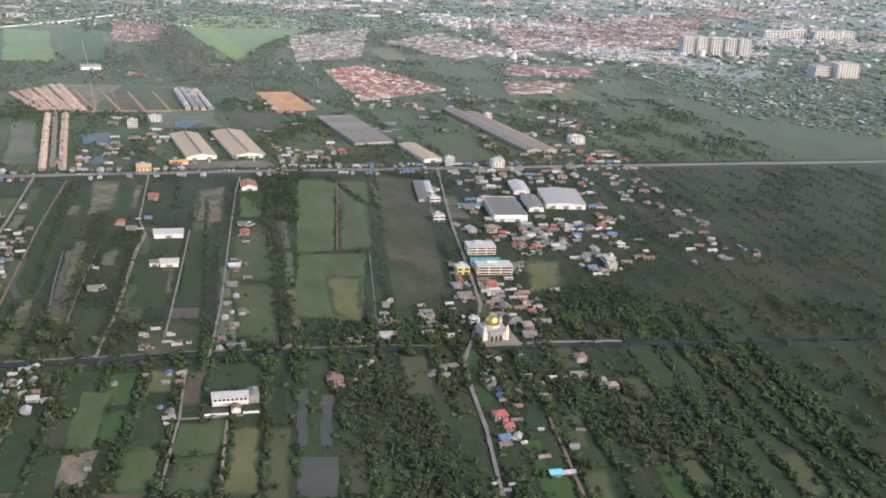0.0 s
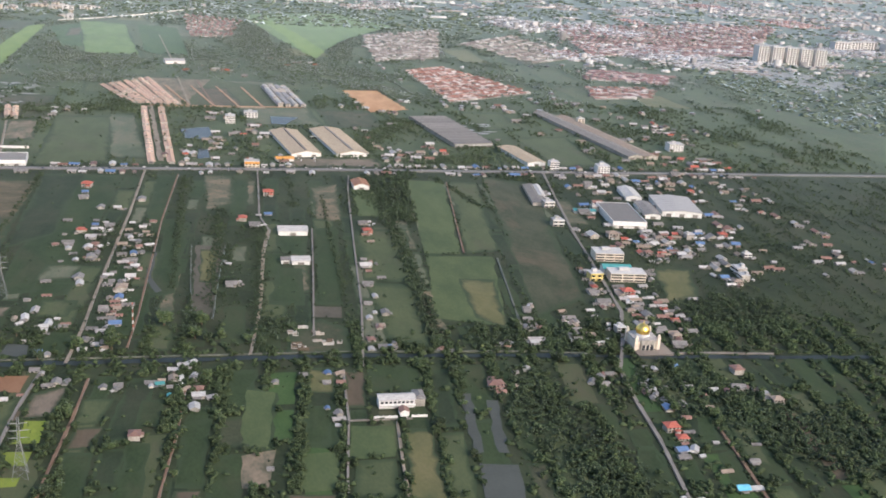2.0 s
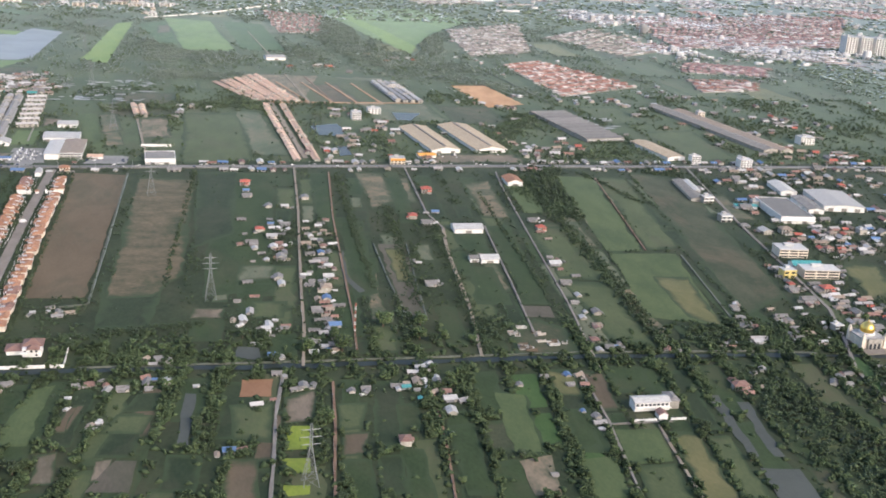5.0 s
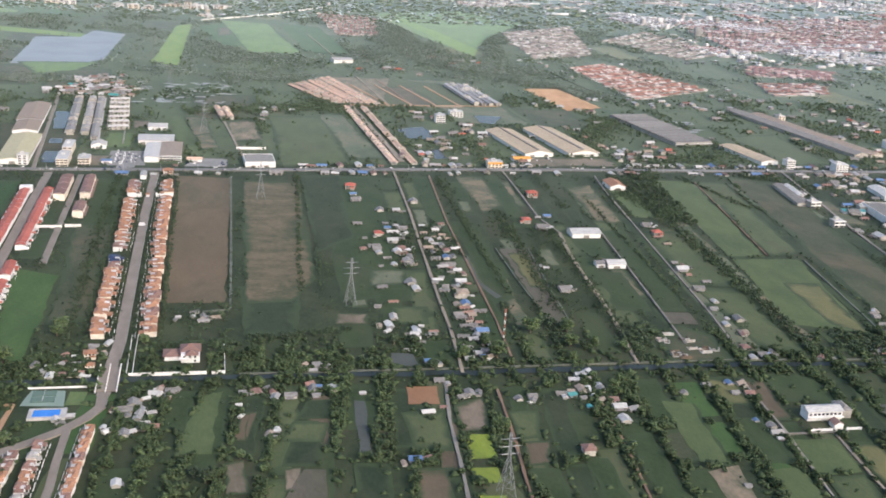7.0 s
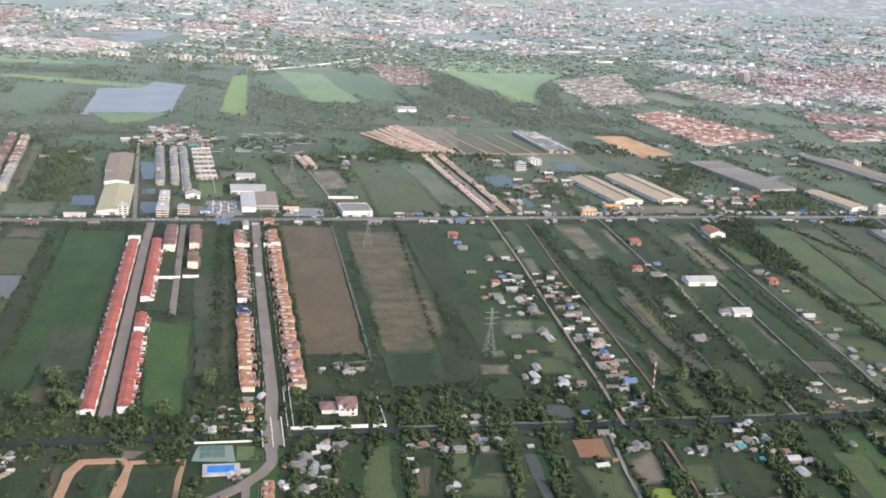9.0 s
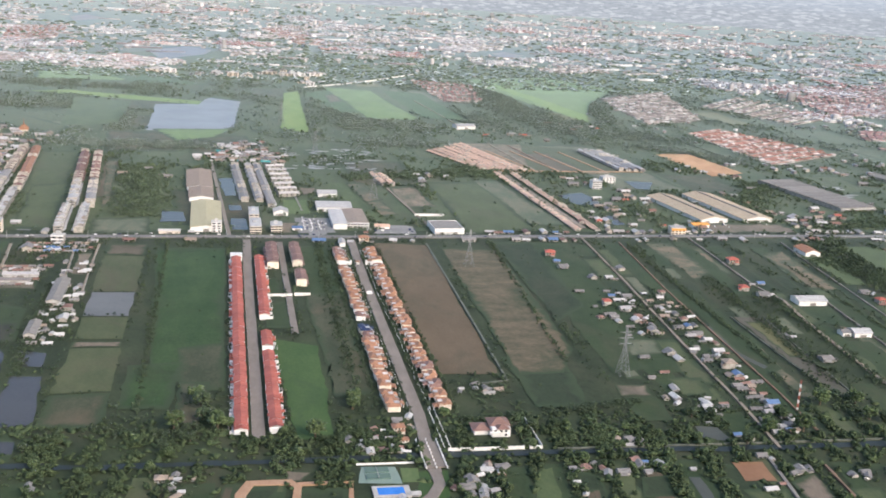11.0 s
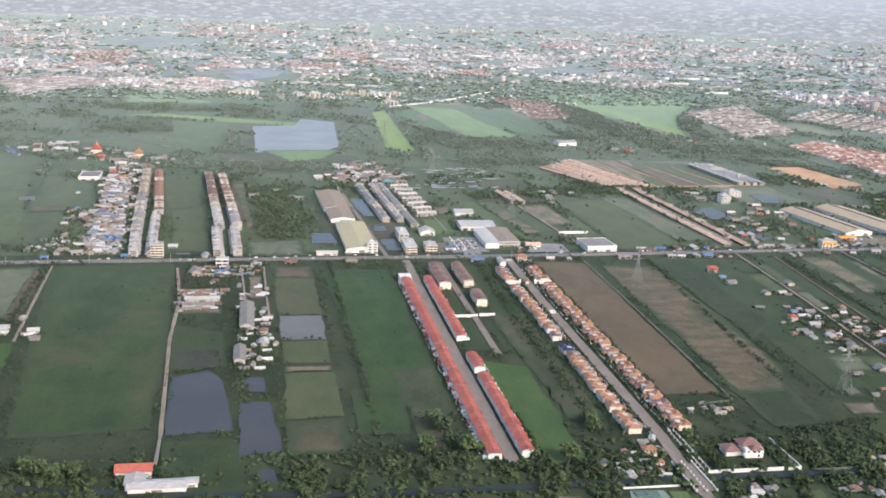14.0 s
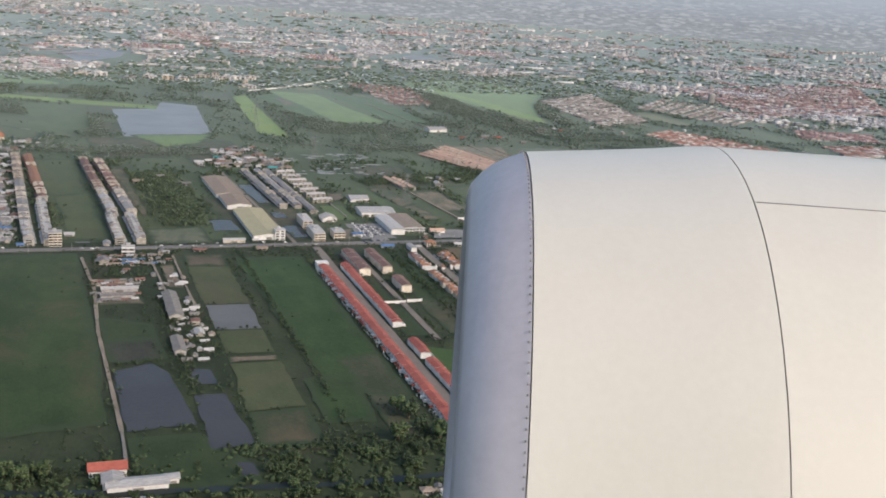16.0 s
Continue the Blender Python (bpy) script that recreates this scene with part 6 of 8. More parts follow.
for cx, cy, n in ((-387, 1492, 4), (-302, 1530, 7), (-252, 1542, 5), (-342, 1526, 4), (-440, 1505, 5), (-285, 1425, 4), (-520, 1530, 5)):
    for i in range(n):
        block(cx + random.gauss(0, 15), cy + random.gauss(0, 15), random.uniform(7, 22), random.uniform(8, 16), random.choice((1, 1, 2, 2, 3)), "distant pale building beside the fields", "white_plaster" if i % 3 else "cream_plaster", storey=2.4, bays=2, tilt=random.choice((-12, -4, 0, 6)), roof=random.choice(("roof_flat", "roof_flat", "roof_grey")))
far_wall = new("wall_far")
FAR_WALL = ((-290, 1365), (-235, 1412), (-186, 1460), (-125, 1538), (-69, 1613))
for (xa, ya), (xb, yb) in zip(FAR_WALL, FAR_WALL[1:]):
    Shape().bar((xa, ya, 0.9), (xb, yb, 0.9), 1.9).part("panel", "white_plaster", far_wall)
tagged(far_wall, "long white boundary wall across distant fields", "wall")

# showroom beside the estate street: two wings with glass bands, deep white eaves and a canopy on posts
showroom = new("building")
Shape().box(-327.5, -316.2, 432, 482, 0, 4.6).part("wall", "white_plaster", showroom)
Shape().gable(-328.2, -315.8, 431.2, 482.6, 4.6, 5.2, "y", 0.2).part("roof", "roof_flat", showroom)
Shape().box(-316.2, -298.5, 439, 487, 0, 4.0).part("wing", "white_plaster", showroom)
Shape().gable(-316.0, -297.6, 437.6, 487.6, 4.3, 5.0, "y", 0.2).part("wing_roof", "roof_rust", showroom)
for k in range(2):
    Shape().box(-316.6, -297.4, 435.6, 439, 1.9 * k + 2.0, 1.9 * k + 2.35).part("eave", "white_plaster", showroom)
    for i in range(6):
        Shape().box(-315.6 + 2.9 * i, -313.2 + 2.9 * i, 438.9, 439.02, 1.9 * k + 0.3, 1.9 * k + 1.8).part("window", "dark_glass", showroom)
for i in range(5):
    Shape().box(-316.2 + 4.5 * i, -315.8 + 4.5 * i, 435.8, 436.2, 0, 2.0).part("column", "white_plaster", showroom)
tagged(showroom, "pale two-winged showroom with glass bands and deep white eaves", "building")
clear_poly([(-332, 428), (-296, 428), (-296, 490), (-332, 490)])
yard_wall = new("wall_yard")
Shape().box(-252, -226, 481, 481.5, 0, 2.2).part("panel", "white_plaster", yard_wall)
tagged(yard_wall, "long white wall behind a warehouse yard", "wall")

# long white hall by the near lane: two stepped storeys, a lower wing, a front wall
hall = new("building")
Shape().box(4.5, 22.5, -53, -46, 0, 4.6).part("wall", "white_plaster", hall)
Shape().gable(4, 23, -53.6, -45.4, 4.6, 6.0, "x", 0.2).part("roof", "roof_white", hall)
Shape().box(4.4, 22.6, -54.6, -53, 2.0, 2.3).box(4.4, 22.6, -54.7, -54.55, 2.3, 2.7).part("balcony", "white_plaster", hall)
for i in range(8):
    Shape().box(5.2 + 2.15 * i, 6.7 + 2.15 * i, -53.08, -52.98, 2.7, 3.9).part("window", "dark_glass", hall)
Shape().box(23, 28, -52, -42, 0, 4.4).part("wing", "plaster", hall)
Shape().hip(22.6, 28.4, -52.4, -41.6, 4.4, 6.0).part("wing_roof", "roof_grey", hall)
Shape().gable_wall(13.5, 18, -62, -57, 0, 2.4, 3.6, "y").part("gatehouse", "white_plaster", hall)
Shape().gable(13.1, 18.4, -62.4, -56.6, 2.3, 3.7, "y").part("gatehouse_roof", "roof_brown", hall)
tagged(hall, "long white two-storey hall with a grey wing beside a lane", "building")
fence = new("wall_front")
Shape().box(-1, 12, -63.4, -63.1, 0, 1.3).box(19, 27, -63.4, -63.1, 0, 1.3).part("panel", "white_plaster", fence)
for i in range(10):
    Shape().box(-1 + 2.9 * i, -0.6 + 2.9 * i, -63.5, -63.0, 0, 1.6).part("post", "white_plaster", fence)
tagged(fence, "white boundary wall with posts", "wall")
clear_poly([(-3, -64), (30, -64), (30, -40), (2, -40)])

# the villa near the bridge and its long white wall
villa = new("house")
Shape().box(-288, -279, 33, 41, 0, 4.4).box(-296, -288, 36, 44, 0, 2.4).part("wall", "white_plaster", villa)
Shape().hip(-288.8, -278.2, 36, 46, 4.4, 7.0).hip(-286, -279.5, 31.5, 37.5, 4.4, 6.2).part("roof", "roof_brown", villa)
Shape().hip(-297, -287.6, 35.2, 45, 2.4, 4.2).part("wing_roof", "roof_brown", villa)
Shape().box(-289.5, -284, 31.5, 33, 2.1, 2.9).part("balcony", "white_plaster", villa)
windows(villa, [(-281.2, 33, 0.5), (-281.2, 33, 2.5), (-283.6, 33, 2.5), (-286.5, 33, 2.5)], 1.2, 1.1)
tagged(villa, "large white villa with brown-red hipped roofs", "house")
clear_poly([(-298, 28), (-276, 28), (-276, 46), (-298, 46)])
for xa, xb in ((-312, -275.5), (-273, -267)):
    w = new("wall_long")
    Shape().box(xa, xb, 19.0, 19.35, 0, 1.7).part("panel", "white_plaster", w)
    for i in range(int((xb - xa) / 3) + 1):
        Shape().box(xa + 3 * i - 0.15, xa + 3 * i + 0.15, 18.9, 19.45, 0, 1.9).part("post", "white_plaster", w)
    tagged(w, "long white boundary wall beside the canal", "wall")
Shape().box(-267, -266.7, 19.0, 52, 0, 1.5).part("wall_side", "white_plaster")
tagged(bpy.data.objects["wall_side"], "white side wall of the villa garden", "wall")

# bridge of the estate street over the canal
bridge = new("bridge")
Shape().box(-326, -316, 2, 28, 0.6, 1.25).part("deck", "street", bridge)
for x in (-325.8, -321.2, -316.3):
    rail = Shape().box(x, x + 0.3, 0, 30, 1.2, 1.45 if x == -321.2 else 1.9).part("rail", "concrete" if x == -321.2 else "white_plaster", bridge)
    for i in range(9):
        Shape().box(x - 0.12, x + 0.42, 0.2 + 3.6 * i, 0.7 + 3.6 * i, 1.2, 2.2).part("post", "white_plaster", rail)
tagged(bridge, "concrete road bridge with white railings over the canal", "bridge")

# sports ground and swimming pool
Shape().box(-350, -338.5, -22, -15.5, 0, 1.25).part("swimming_pool", "pool_water")
tagged(bpy.data.objects["swimming_pool"], "bright blue swimming pool with a concrete rim", "pool")
rim = Shape().box(-352, -336, -23.5, -22, 0, 1.3).box(-352, -336, -15.5, -14, 0, 1.3).box(-352, -350, -22, -15.5, 0, 1.3).box(-338.5, -336, -22, -15.5, 0, 1.3).part("pavement", "concrete")
tagged(rim, "pale paved rim of the pool", "pavement", kind="structure")
clear_poly([(-356, -26), (-330, -26), (-330, 8), (-356, 8)])
court_fence = new("fence")
for x0, x1, y0, y1 in ((-356, -330, 8.4, 8.7),):
    Shape().box(x0, x1, y0, y1, 0, 0.9).part("rail", "white_plaster", court_fence)
tagged(court_fence, "low white wall behind the sports courts", "fence")
for y0 in (-6.5, -0.2):
    tagged(Shape().box(-353, -342.5, y0, y0 + 4.6, 0.3, 0.98).part("pavement_court", "courtpaint"), "darker green playing court", "court", kind="structure")
    net = new("net")
    for x in (-347.8,):
        Shape().box(x - 0.04, x + 0.04, y0 + 0.1, y0 + 4.5, 0.9, 1.5).part("mesh_panel", "roof_white", net)
    for yy in (y0, y0 + 4.5):
        Shape().box(-347.86, -347.74, yy, yy + 0.1, 0.9, 1.7).part("post", "galvanised", net)
    tagged(net, "low white net across a court", "net")

# the mosque with its golden dome
mosque = new("mosque")
MX, MY = 173, 14
Shape().box(MX - 7, MX + 7, MY - 6, MY + 8, 0, 6.2).part("wall", "cream_plaster", mosque)
Shape().box(MX - 7.4, MX + 7.4, MY - 6.4, MY + 8.4, 6.2, 6.9).part("roof", "concrete", mosque)
for dx in (-7, 7):
    for dy in (-6, 8):
        Shape().box(MX + dx - 0.9, MX + dx + 0.9, MY + dy - 0.9, MY + dy + 0.9, 0, 8.4).turned([(0.9, 8.4), (0.9, 9.0), (0.5, 9.8), (0.05, 10.4)], 12, MX + dx, MY + dy).part("turret", "cream_plaster", mosque)
Shape().box(MX - 4.2, MX + 4.2, MY - 7.6, MY - 6, 0, 7.2).part("portal", "plaster", mosque)
for k in range(3):
    x = MX - 2.6 + 2.6 * k
    Shape().box(x - 0.85, x + 0.85, MY - 7.68, MY - 7.58, 0.2, 3.6).turned([(0.85, 3.6), (0.6, 4.2), (0.05, 4.6)], 10, x, MY - 7.45).part("arch", "dark_glass", mosque)
Shape().turned([(4.4, 6.9), (4.4, 8.2), (4.2, 8.3)], 32, MX, MY + 2).part("drum", "white_plaster", mosque)
dome = Shape().turned([(3.6, 8.2), (4.1, 9.2), (4.25, 10.2), (3.95, 11.3), (3.25, 12.4), (2.2, 13.3), (1.05, 13.9), (0.3, 14.3), (0.13, 15.2), (0.02, 15.9)], 40, MX, MY + 2).part("dome", "gold", mosque, "polished golden dome")
dome.data.polygons.foreach_set("use_smooth", [True] * len(dome.data.polygons))
tagged(mosque, "cream mosque with corner turrets and a golden dome", "mosque")
forecourt = Shape().box(MX - 8, MX + 14, MY - 14, MY + 10, 0, 1.0).part("pavement_forecourt", "street")
tagged(forecourt, "pale paved forecourt of the mosque", "pavement", kind="structure")
clear_poly([(MX - 9, MY - 14), (MX + 15, MY - 14), (MX + 15, MY + 12), (MX - 9, MY + 12)])

# temple on the far side of the main road
for i, (x, y, s) in enumerate(((-689, 892, 0.8), (-640, 866, 0.7))):
    t = new("temple")
    Shape().box(-6, 6, -5, 5, 0, 6).part("wall", "cream_plaster", t)
    Shape().gable(-7, 7, -6, 6, 6, 10, "x", 0.3).gable(-4.5, 4.5, -6.5, 6.5, 8, 13, "x", 0.3).part("roof", "roof_red" if i % 2 == 0 else "roof_terracotta", t)
    Shape().turned([(1.8, 12), (1.4, 15), (0.6, 18), (0.1, 23)], 12).part("spire", "roof_terracotta" if i else "roof_rust", t)
    t.matrix_basis = pose(x, y, 0, 0, 0, 10 * i) @ Matrix.Diagonal((s, s, s, 1))
    tagged(t, "temple hall with stepped orange-red roofs and a spire", "temple")
    clear_disc(x, y, 10 * s)

# pylons
def pylon(x, y, h, w, tilt, label="grey steel lattice power pylon with three crossarms"):
    e = new("power_pylon")
    def corner(z):
        f = z / h
        k = w / 2 * (1 - 0.84 * min(f / 0.62, 1)) - (0.0 if f < 0.62 else w * 0.035 * (f - 0.62))
        return [(-k, -k, z), (k, -k, z), (k, k, z), (-k, k, z)]
    levels = [h * f for f in (0, 0.16, 0.30, 0.42, 0.52, 0.62, 0.72, 0.81, 0.90, 1.0)]
    for c in range(4):
        rows = [corner(z)[c] for z in levels]
        lv = [(x + a, y + b, z) for x, y, z in rows for a, b in ((-0.07, -0.07), (0.07, -0.07), (0.07, 0.07), (-0.07, 0.07))]
        lf = [(4 * i + k, 4 * i + (k + 1) % 4, 4 * i + 4 + (k + 1) % 4, 4 * i + 4 + k) for i in range(len(rows) - 1) for k in range(4)]
        Shape().add(lv, lf + [(3, 2, 1, 0), tuple(len(lv) - 4 + k for k in range(4))]).part("leg", "galvanised", e)
    s = Shape()
    for za, zb in zip(levels, levels[1:]):
        a, b3 = corner(za), corner(zb)
        for c in range(4):
            d = (c + 1) % 4
            s.bar(a[c], b3[d], 0.07).bar(a[d], b3[c], 0.07).bar(b3[c], b3[d], 0.07)
    s.part("bracing", "galvanised", e)
    for f, reach in ((0.66, 0.62), (0.78, 0.72), (0.90, 0.6)):
        z = h * f
        k = abs(corner(z)[0][0])
        for sx in (-1, 1):
            tip = sx * w * reach
            root = sx * k
            arm = Shape().add([(root, -0.22, z), (root, 0.22, z), (root, 0, z + 0.4), (tip, -0.06, z + 0.2), (tip, 0.06, z + 0.2), (tip, 0, z + 0.32)],
                              [(0, 1, 4, 3), (1, 2, 5, 4), (2, 0, 3, 5), (0, 2, 1), (3, 4, 5)]).part("crossarm", "galvanised", e)
            Shape().prism(tip, 0, z - 1.4, z + 0.2, 0.1, 0.1, 8).part("insulator", "dark_glass", arm)
    e.matrix_basis = pose(x, y, 0, 0, 0, tilt)
    tagged(e, label, "power pylon", "pylons of one power line")
    clear_disc(x, y, w)


pylon(-195, 108, 28, 6.6, 4)
pylon(-157, -103, 28, 6.6, 4)
pylon(-237, 325, 28, 6.6, 4)
pylon(-280, 545, 28, 8, 4)
pylon(-318, 760, 28, 8, 4)
pylon(-345, 975, 30, 8, 4)
mast = new("radio_mast")
for k in range(8):                                    # painted in red and white lengths
    z0, z1 = 2.2 * k, 2.2 * k + 2.2
    length = Shape()
    for a in range(3):
        c, n = 0.42 * math.cos(2.1 * a), 0.42 * math.sin(2.1 * a)
        c2, n2 = 0.42 * math.cos(2.1 * (a + 1)), 0.42 * math.sin(2.1 * (a + 1))
        length.bar((-118 + c, 53 + n, z0), (-118 + c, 53 + n, z1), 0.13).bar((-118 + c, 53 + n, z0), (-118 + c2, 53 + n2, z1), 0.08)
    length.part("section", "roof_red" if k % 2 else "white_plaster", mast)
tagged(mast, "slim red and white lattice radio mast", "mast")

# poles of the power line along the main road
def build_pole():
    e = new("utility_pole")
    Shape().prism(0, 0, 0, 6.2, 0.14, 0.09, 8).part("pole", "concrete", e)
    Shape().box(-0.9, 0.9, -0.06, 0.06, 5.4, 5.52).part("crossarm", "concrete", e)
    arm = Shape().box(-0.9, 0.9, -0.06, 0.06, 5.9, 6.02).part("crossarm", "concrete", e)
    for x in (-0.8, 0.0, 0.8):
        Shape().prism(x, 0, 6.02, 6.3, 0.06, 0.04, 6).part("insulator", "white_plaster", arm)
    tagged(e, "slim concrete utility pole beside the main road", "utility pole", "poles along the main road")
    return e


first_pole = None
for i in range(38):
    x = -690 + 29 * i
    y_road = float(np.interp(x, (-1100, -550, -300, 0, 300, 1200), (400, 404, 407, 417, 419, 425)))
    m = pose(x, y_road - 5.2, 0, 0, 0, 90)
    if first_pole is None:
        first_pole = build_pole()
        first_pole.matrix_basis = m
    else:
        copy_thing(first_pole, m)

# ruined compound by the canal: broken roofless walls, heaps and slabs
shards = random.Random(4)
for k in range(15):
    x0, y0, w, d = shards.uniform(-34, -5), shards.uniform(16, 52), shards.uniform(3.0, 6.5), shards.uniform(2.6, 5)
    e = new("ruin")
    s = Shape()
    for a, b4, c, d4 in ((0, w, 0, 0.35), (0, w * shards.uniform(0.3, 1), d - 0.35, d), (0, 0.35, 0.35, d - 0.35), (w - 0.35, w, 0.35, d * shards.uniform(0.3, 0.9))):
        s.box(a, b4, c, d4, 0, shards.uniform(0.6, 2.2))
    s.part("wall", shards.choice(("concrete", "plaster", "bark")), e)
    Shape().box(0.4, w * 0.6, 0.4, d - 0.4, 0, 0.9).part("floor_slab", shards.choice(("street", "roof_rust")), e)
    e.matrix_basis = pose(x0, y0, 0, 0, 0, shards.uniform(-8, 8))
    tagged(e, "roofless broken shell of an unfinished building", "ruin")
    clear_poly([(x0 - 1, y0 - 1), (x0 + w + 1, y0 - 1), (x0 + w + 1, y0 + d + 1), (x0 - 1, y0 + d + 1)])

# shops, stalls and houses along the main road
x = -690.0
while x < 460:
    y_road = float(np.interp(x, (-1100, -550, -300, 0, 300, 1200), (400, 404, 407, 417, 419, 425)))
    busy = 0.85 if x > -160 else 0.3
    for side in (-1, 1):
        gap = any(abs(x - a) < 9 for a in (-568, -505, -398, -373, -318, -120, -95, 51, 240, -431, -110))
        if random.random() < busy * (1 if side > 0 else 0.7) and not gap and FREE[int((y_road + side * 13 - PY0) / PSTEP), int((x - PX0) / PSTEP)] > 0.5:
            house(random.choice(("grey", "white", "rust", "grey", "flat", "greytile", "blue", "brown", "flat", "brown", "white")), x, y_road + side * random.uniform(11, 15), random.uniform(3.6, 7.5), "small", "roadside_houses")
    x += random.uniform(6, 10)
# market town east of the mosque road
for k in range(260):
    x, y = random.uniform(205, 430), random.uniform(20, 410)
    if x > 190 + 0.13 * y + 8 and FREE[int((y - PY0) / PSTEP), int((x - PX0) / PSTEP)] > 0.5 and not (225 < x < 275 and 60 < y < 160) and not (x > 216 and y < 128):
        house(random.choice(("grey", "grey", "white", "rust", "blue", "brown", "white", "flat", "greytile", "rust", "brown", "grey")), x, y, random.uniform(4, 7.5), "small", "market_houses")
# crowded small roofs beside the mosque and two short rows in the fields west of it
quarter = random.Random(5)
for x0, x1, y0, y1, lean, n in ((184, 196, 36, 104, 0.10, 34), (198, 210, 30, 96, 0.05, 30), (108, 112, 20, 84, 0.16, 12), (136, 140, 34, 74, 0.16, 8), (166, 172, 78, 108, 0.1, 9), (236, 290, 214, 232, 0.0, 18), (236, 296, 168, 190, 0.1, 16)):
    for k in range(n):
        y = quarter.uniform(y0, y1)
        x = quarter.uniform(x0, x1) + lean * (y - y0)
        if FREE[int((y - PY0) / PSTEP), int((x - PX0) / PSTEP)] > 0.3:
            pooled("mosque_quarter_houses", quarter.choice(("grey", "rust", "brown", "grey", "white", "greytile", "red", "rust")), x, y, quarter.uniform(0.5, 0.95), quarter.choice((0, 5, -6, 90)) + quarter.uniform(-4, 4), False)
# houses among the trees north of the main road
for k in range(150):
    x, y = random.uniform(-90, 470), random.uniform(435, 760)
    if FREE[int((y - PY0) / PSTEP), int((x - PX0) / PSTEP)] > 0.5 and random.random() < (0.9 if x < 0 or x > 250 else 0.35):
        house(random.choice(("grey", "white", "rust", "white", "brown", "grey")), x, y, random.uniform(4, 8), "far", "northern_houses")
for k in range(70):
    x, y = random.uniform(-445, -350), random.uniform(705, 765)
    house(random.choice(("grey", "white", "rust", "white", "brown", "teal", "grey", "flat")), x, y, random.uniform(4, 8), "far", "northern_houses")
for k in range(170):
    x, y = random.uniform(-662, -612), random.uniform(425, 830)
    if FREE[int((y - PY0) / PSTEP), int((x - PX0) / PSTEP)] > 0.5:
        house(random.choice(("grey", "white", "grey", "rust", "brown", "greytile", "flat", "rust")), x, y, random.uniform(4, 7), "far", "western_houses")
for col in range(4):                                # crowded small roofs beside the shop-house rows
    y = 428.0
    while y < 745:
        house(random.choice(("grey", "white", "greytile", "rust", "grey", "white", "grey", "flat", "grey", "blue", "greytile", "brown")), -617 - 0.067 * (y - 430) - 6.2 * col + random.uniform(-1, 1), y, random.uniform(4.2, 6.2), "far", "western_houses")
        y += random.uniform(4.5, 7.5)
for k in range(80):
    x, y = random.uniform(-780, -600), random.uniform(830, 960)
    if FREE[int((y - PY0) / PSTEP), int((x - PX0) / PSTEP)] > 0.5:
        house(random.choice(("grey", "white", "rust", "white", "flat")), x, y, random.uniform(5, 9), "far", "temple_houses")
for yy, x0, x1 in ((322, -562, -530), (314, -563, -532), (293, -562, -533), (280, -560, -536), (382, -556, -512), (372, -552, -510), (362, -550, -512)):
    x = x0
    while x < x1:
        house(random.choice(("grey", "flat", "rust", "white", "rust", "blue" if yy > 350 else "grey", "brown")), x, yy + random.uniform(-2, 2), random.uniform(3.0, 5.0), "small", "compound_sheds")
        x += random.uniform(3.6, 6.5)
for k in range(40):
    y = random.uniform(166, 345)
    house(random.choice(("grey", "white", "rust", "flat", "grey")), random.uniform(-524, -504), y, random.uniform(2.4, 4.4), "small", "compound_sheds")
for k in range(60):
    x, y = random.uniform(-425, -368), random.uniform(736, 840)
    house(random.choice(("grey", "white", "rust", "white", "brown", "grey")), x, y, random.uniform(4, 8), "far", "northern_houses")
for cx, cy, n in ((-210, 640, 14), (-75, 455, 16), (-60, 520, 14), (-30, 570, 12), (105, 470, 18), (140, 500, 10), (60, 1010, 12), (-40, 930, 10), (280, 480, 16), (420, 460, 20), (450, 620, 20), (-160, 840, 8), (120, 690, 14), (-480, 640, 6), (-660, 560, 10)):
    for k in range(n):
        x, y = random.gauss(cx, 16), random.gauss(cy, 18)
        if FREE[int((y - PY0) / PSTEP), int((x - PX0) / PSTEP)] > 0.5:
            house(random.choice(("grey", "white", "red", "rust", "brown", "grey", "flat")), x, y, random.uniform(4, 7.5), "far", "northern_houses")
# small houses crowding the lanes
crowd = random.Random(23)
for line, y0, y1, sides, chance in ((((10, -150), (61, -145), (114, -142), (200, -136), (279, -130)), 22, 262, ((4, 22, 0.85),), 1), (((61, -145), (114, -142), (200, -136), (279, -130)), 186, 262, ((-42, -5, 0.8), (-30, -5, 0.5)), 1), (((10, -150), (61, -145), (114, -142), (200, -136)), 40, 160, ((-34, -8, 0.35),), 1),
                                    (((-17, 147), (22, 164), (67, 181), (144, 193), (238, 207)), 12, 150, ((7, 44, 0.9), (7, 60, 0.8), (-22, -6, 0.6)), 1), (((-161, 125), (-98, 136), (-53, 141), (-17, 147)), -130, -10, ((6, 26, 0.5), (10, 60, 0.3)), 1), (((30, 9), (88, 17), (212, 30), (350, 45)), 16, 250, ((3, 16, 0.32),), 1),
                                    (((0, -150), (60, -90)), -30, 6, ((-80, 60, 0.7),), 1)):
    y = float(y0)
    while y < y1:
        for near, far, share in sides:
            x = float(np.interp(y, [a for a, b in line], [b for a, b in line])) + crowd.uniform(near, far)
            if crowd.random() < share and FREE[int((y - PY0) / PSTEP), int((x - PX0) / PSTEP)] > 0.012:
                pooled("lane_houses", crowd.choice(("grey", "grey", "rust", "white", "brown", "greytile", "flat", "grey")), x, y, crowd.uniform(0.45, 0.85), crowd.choice((0, 0, 5, -6, 90)) + crowd.uniform(-4, 4), False)
        y += crowd.uniform(3.6, 6.0)
emit_pools()

# ---- distant housing estates: too many and too small to count ----


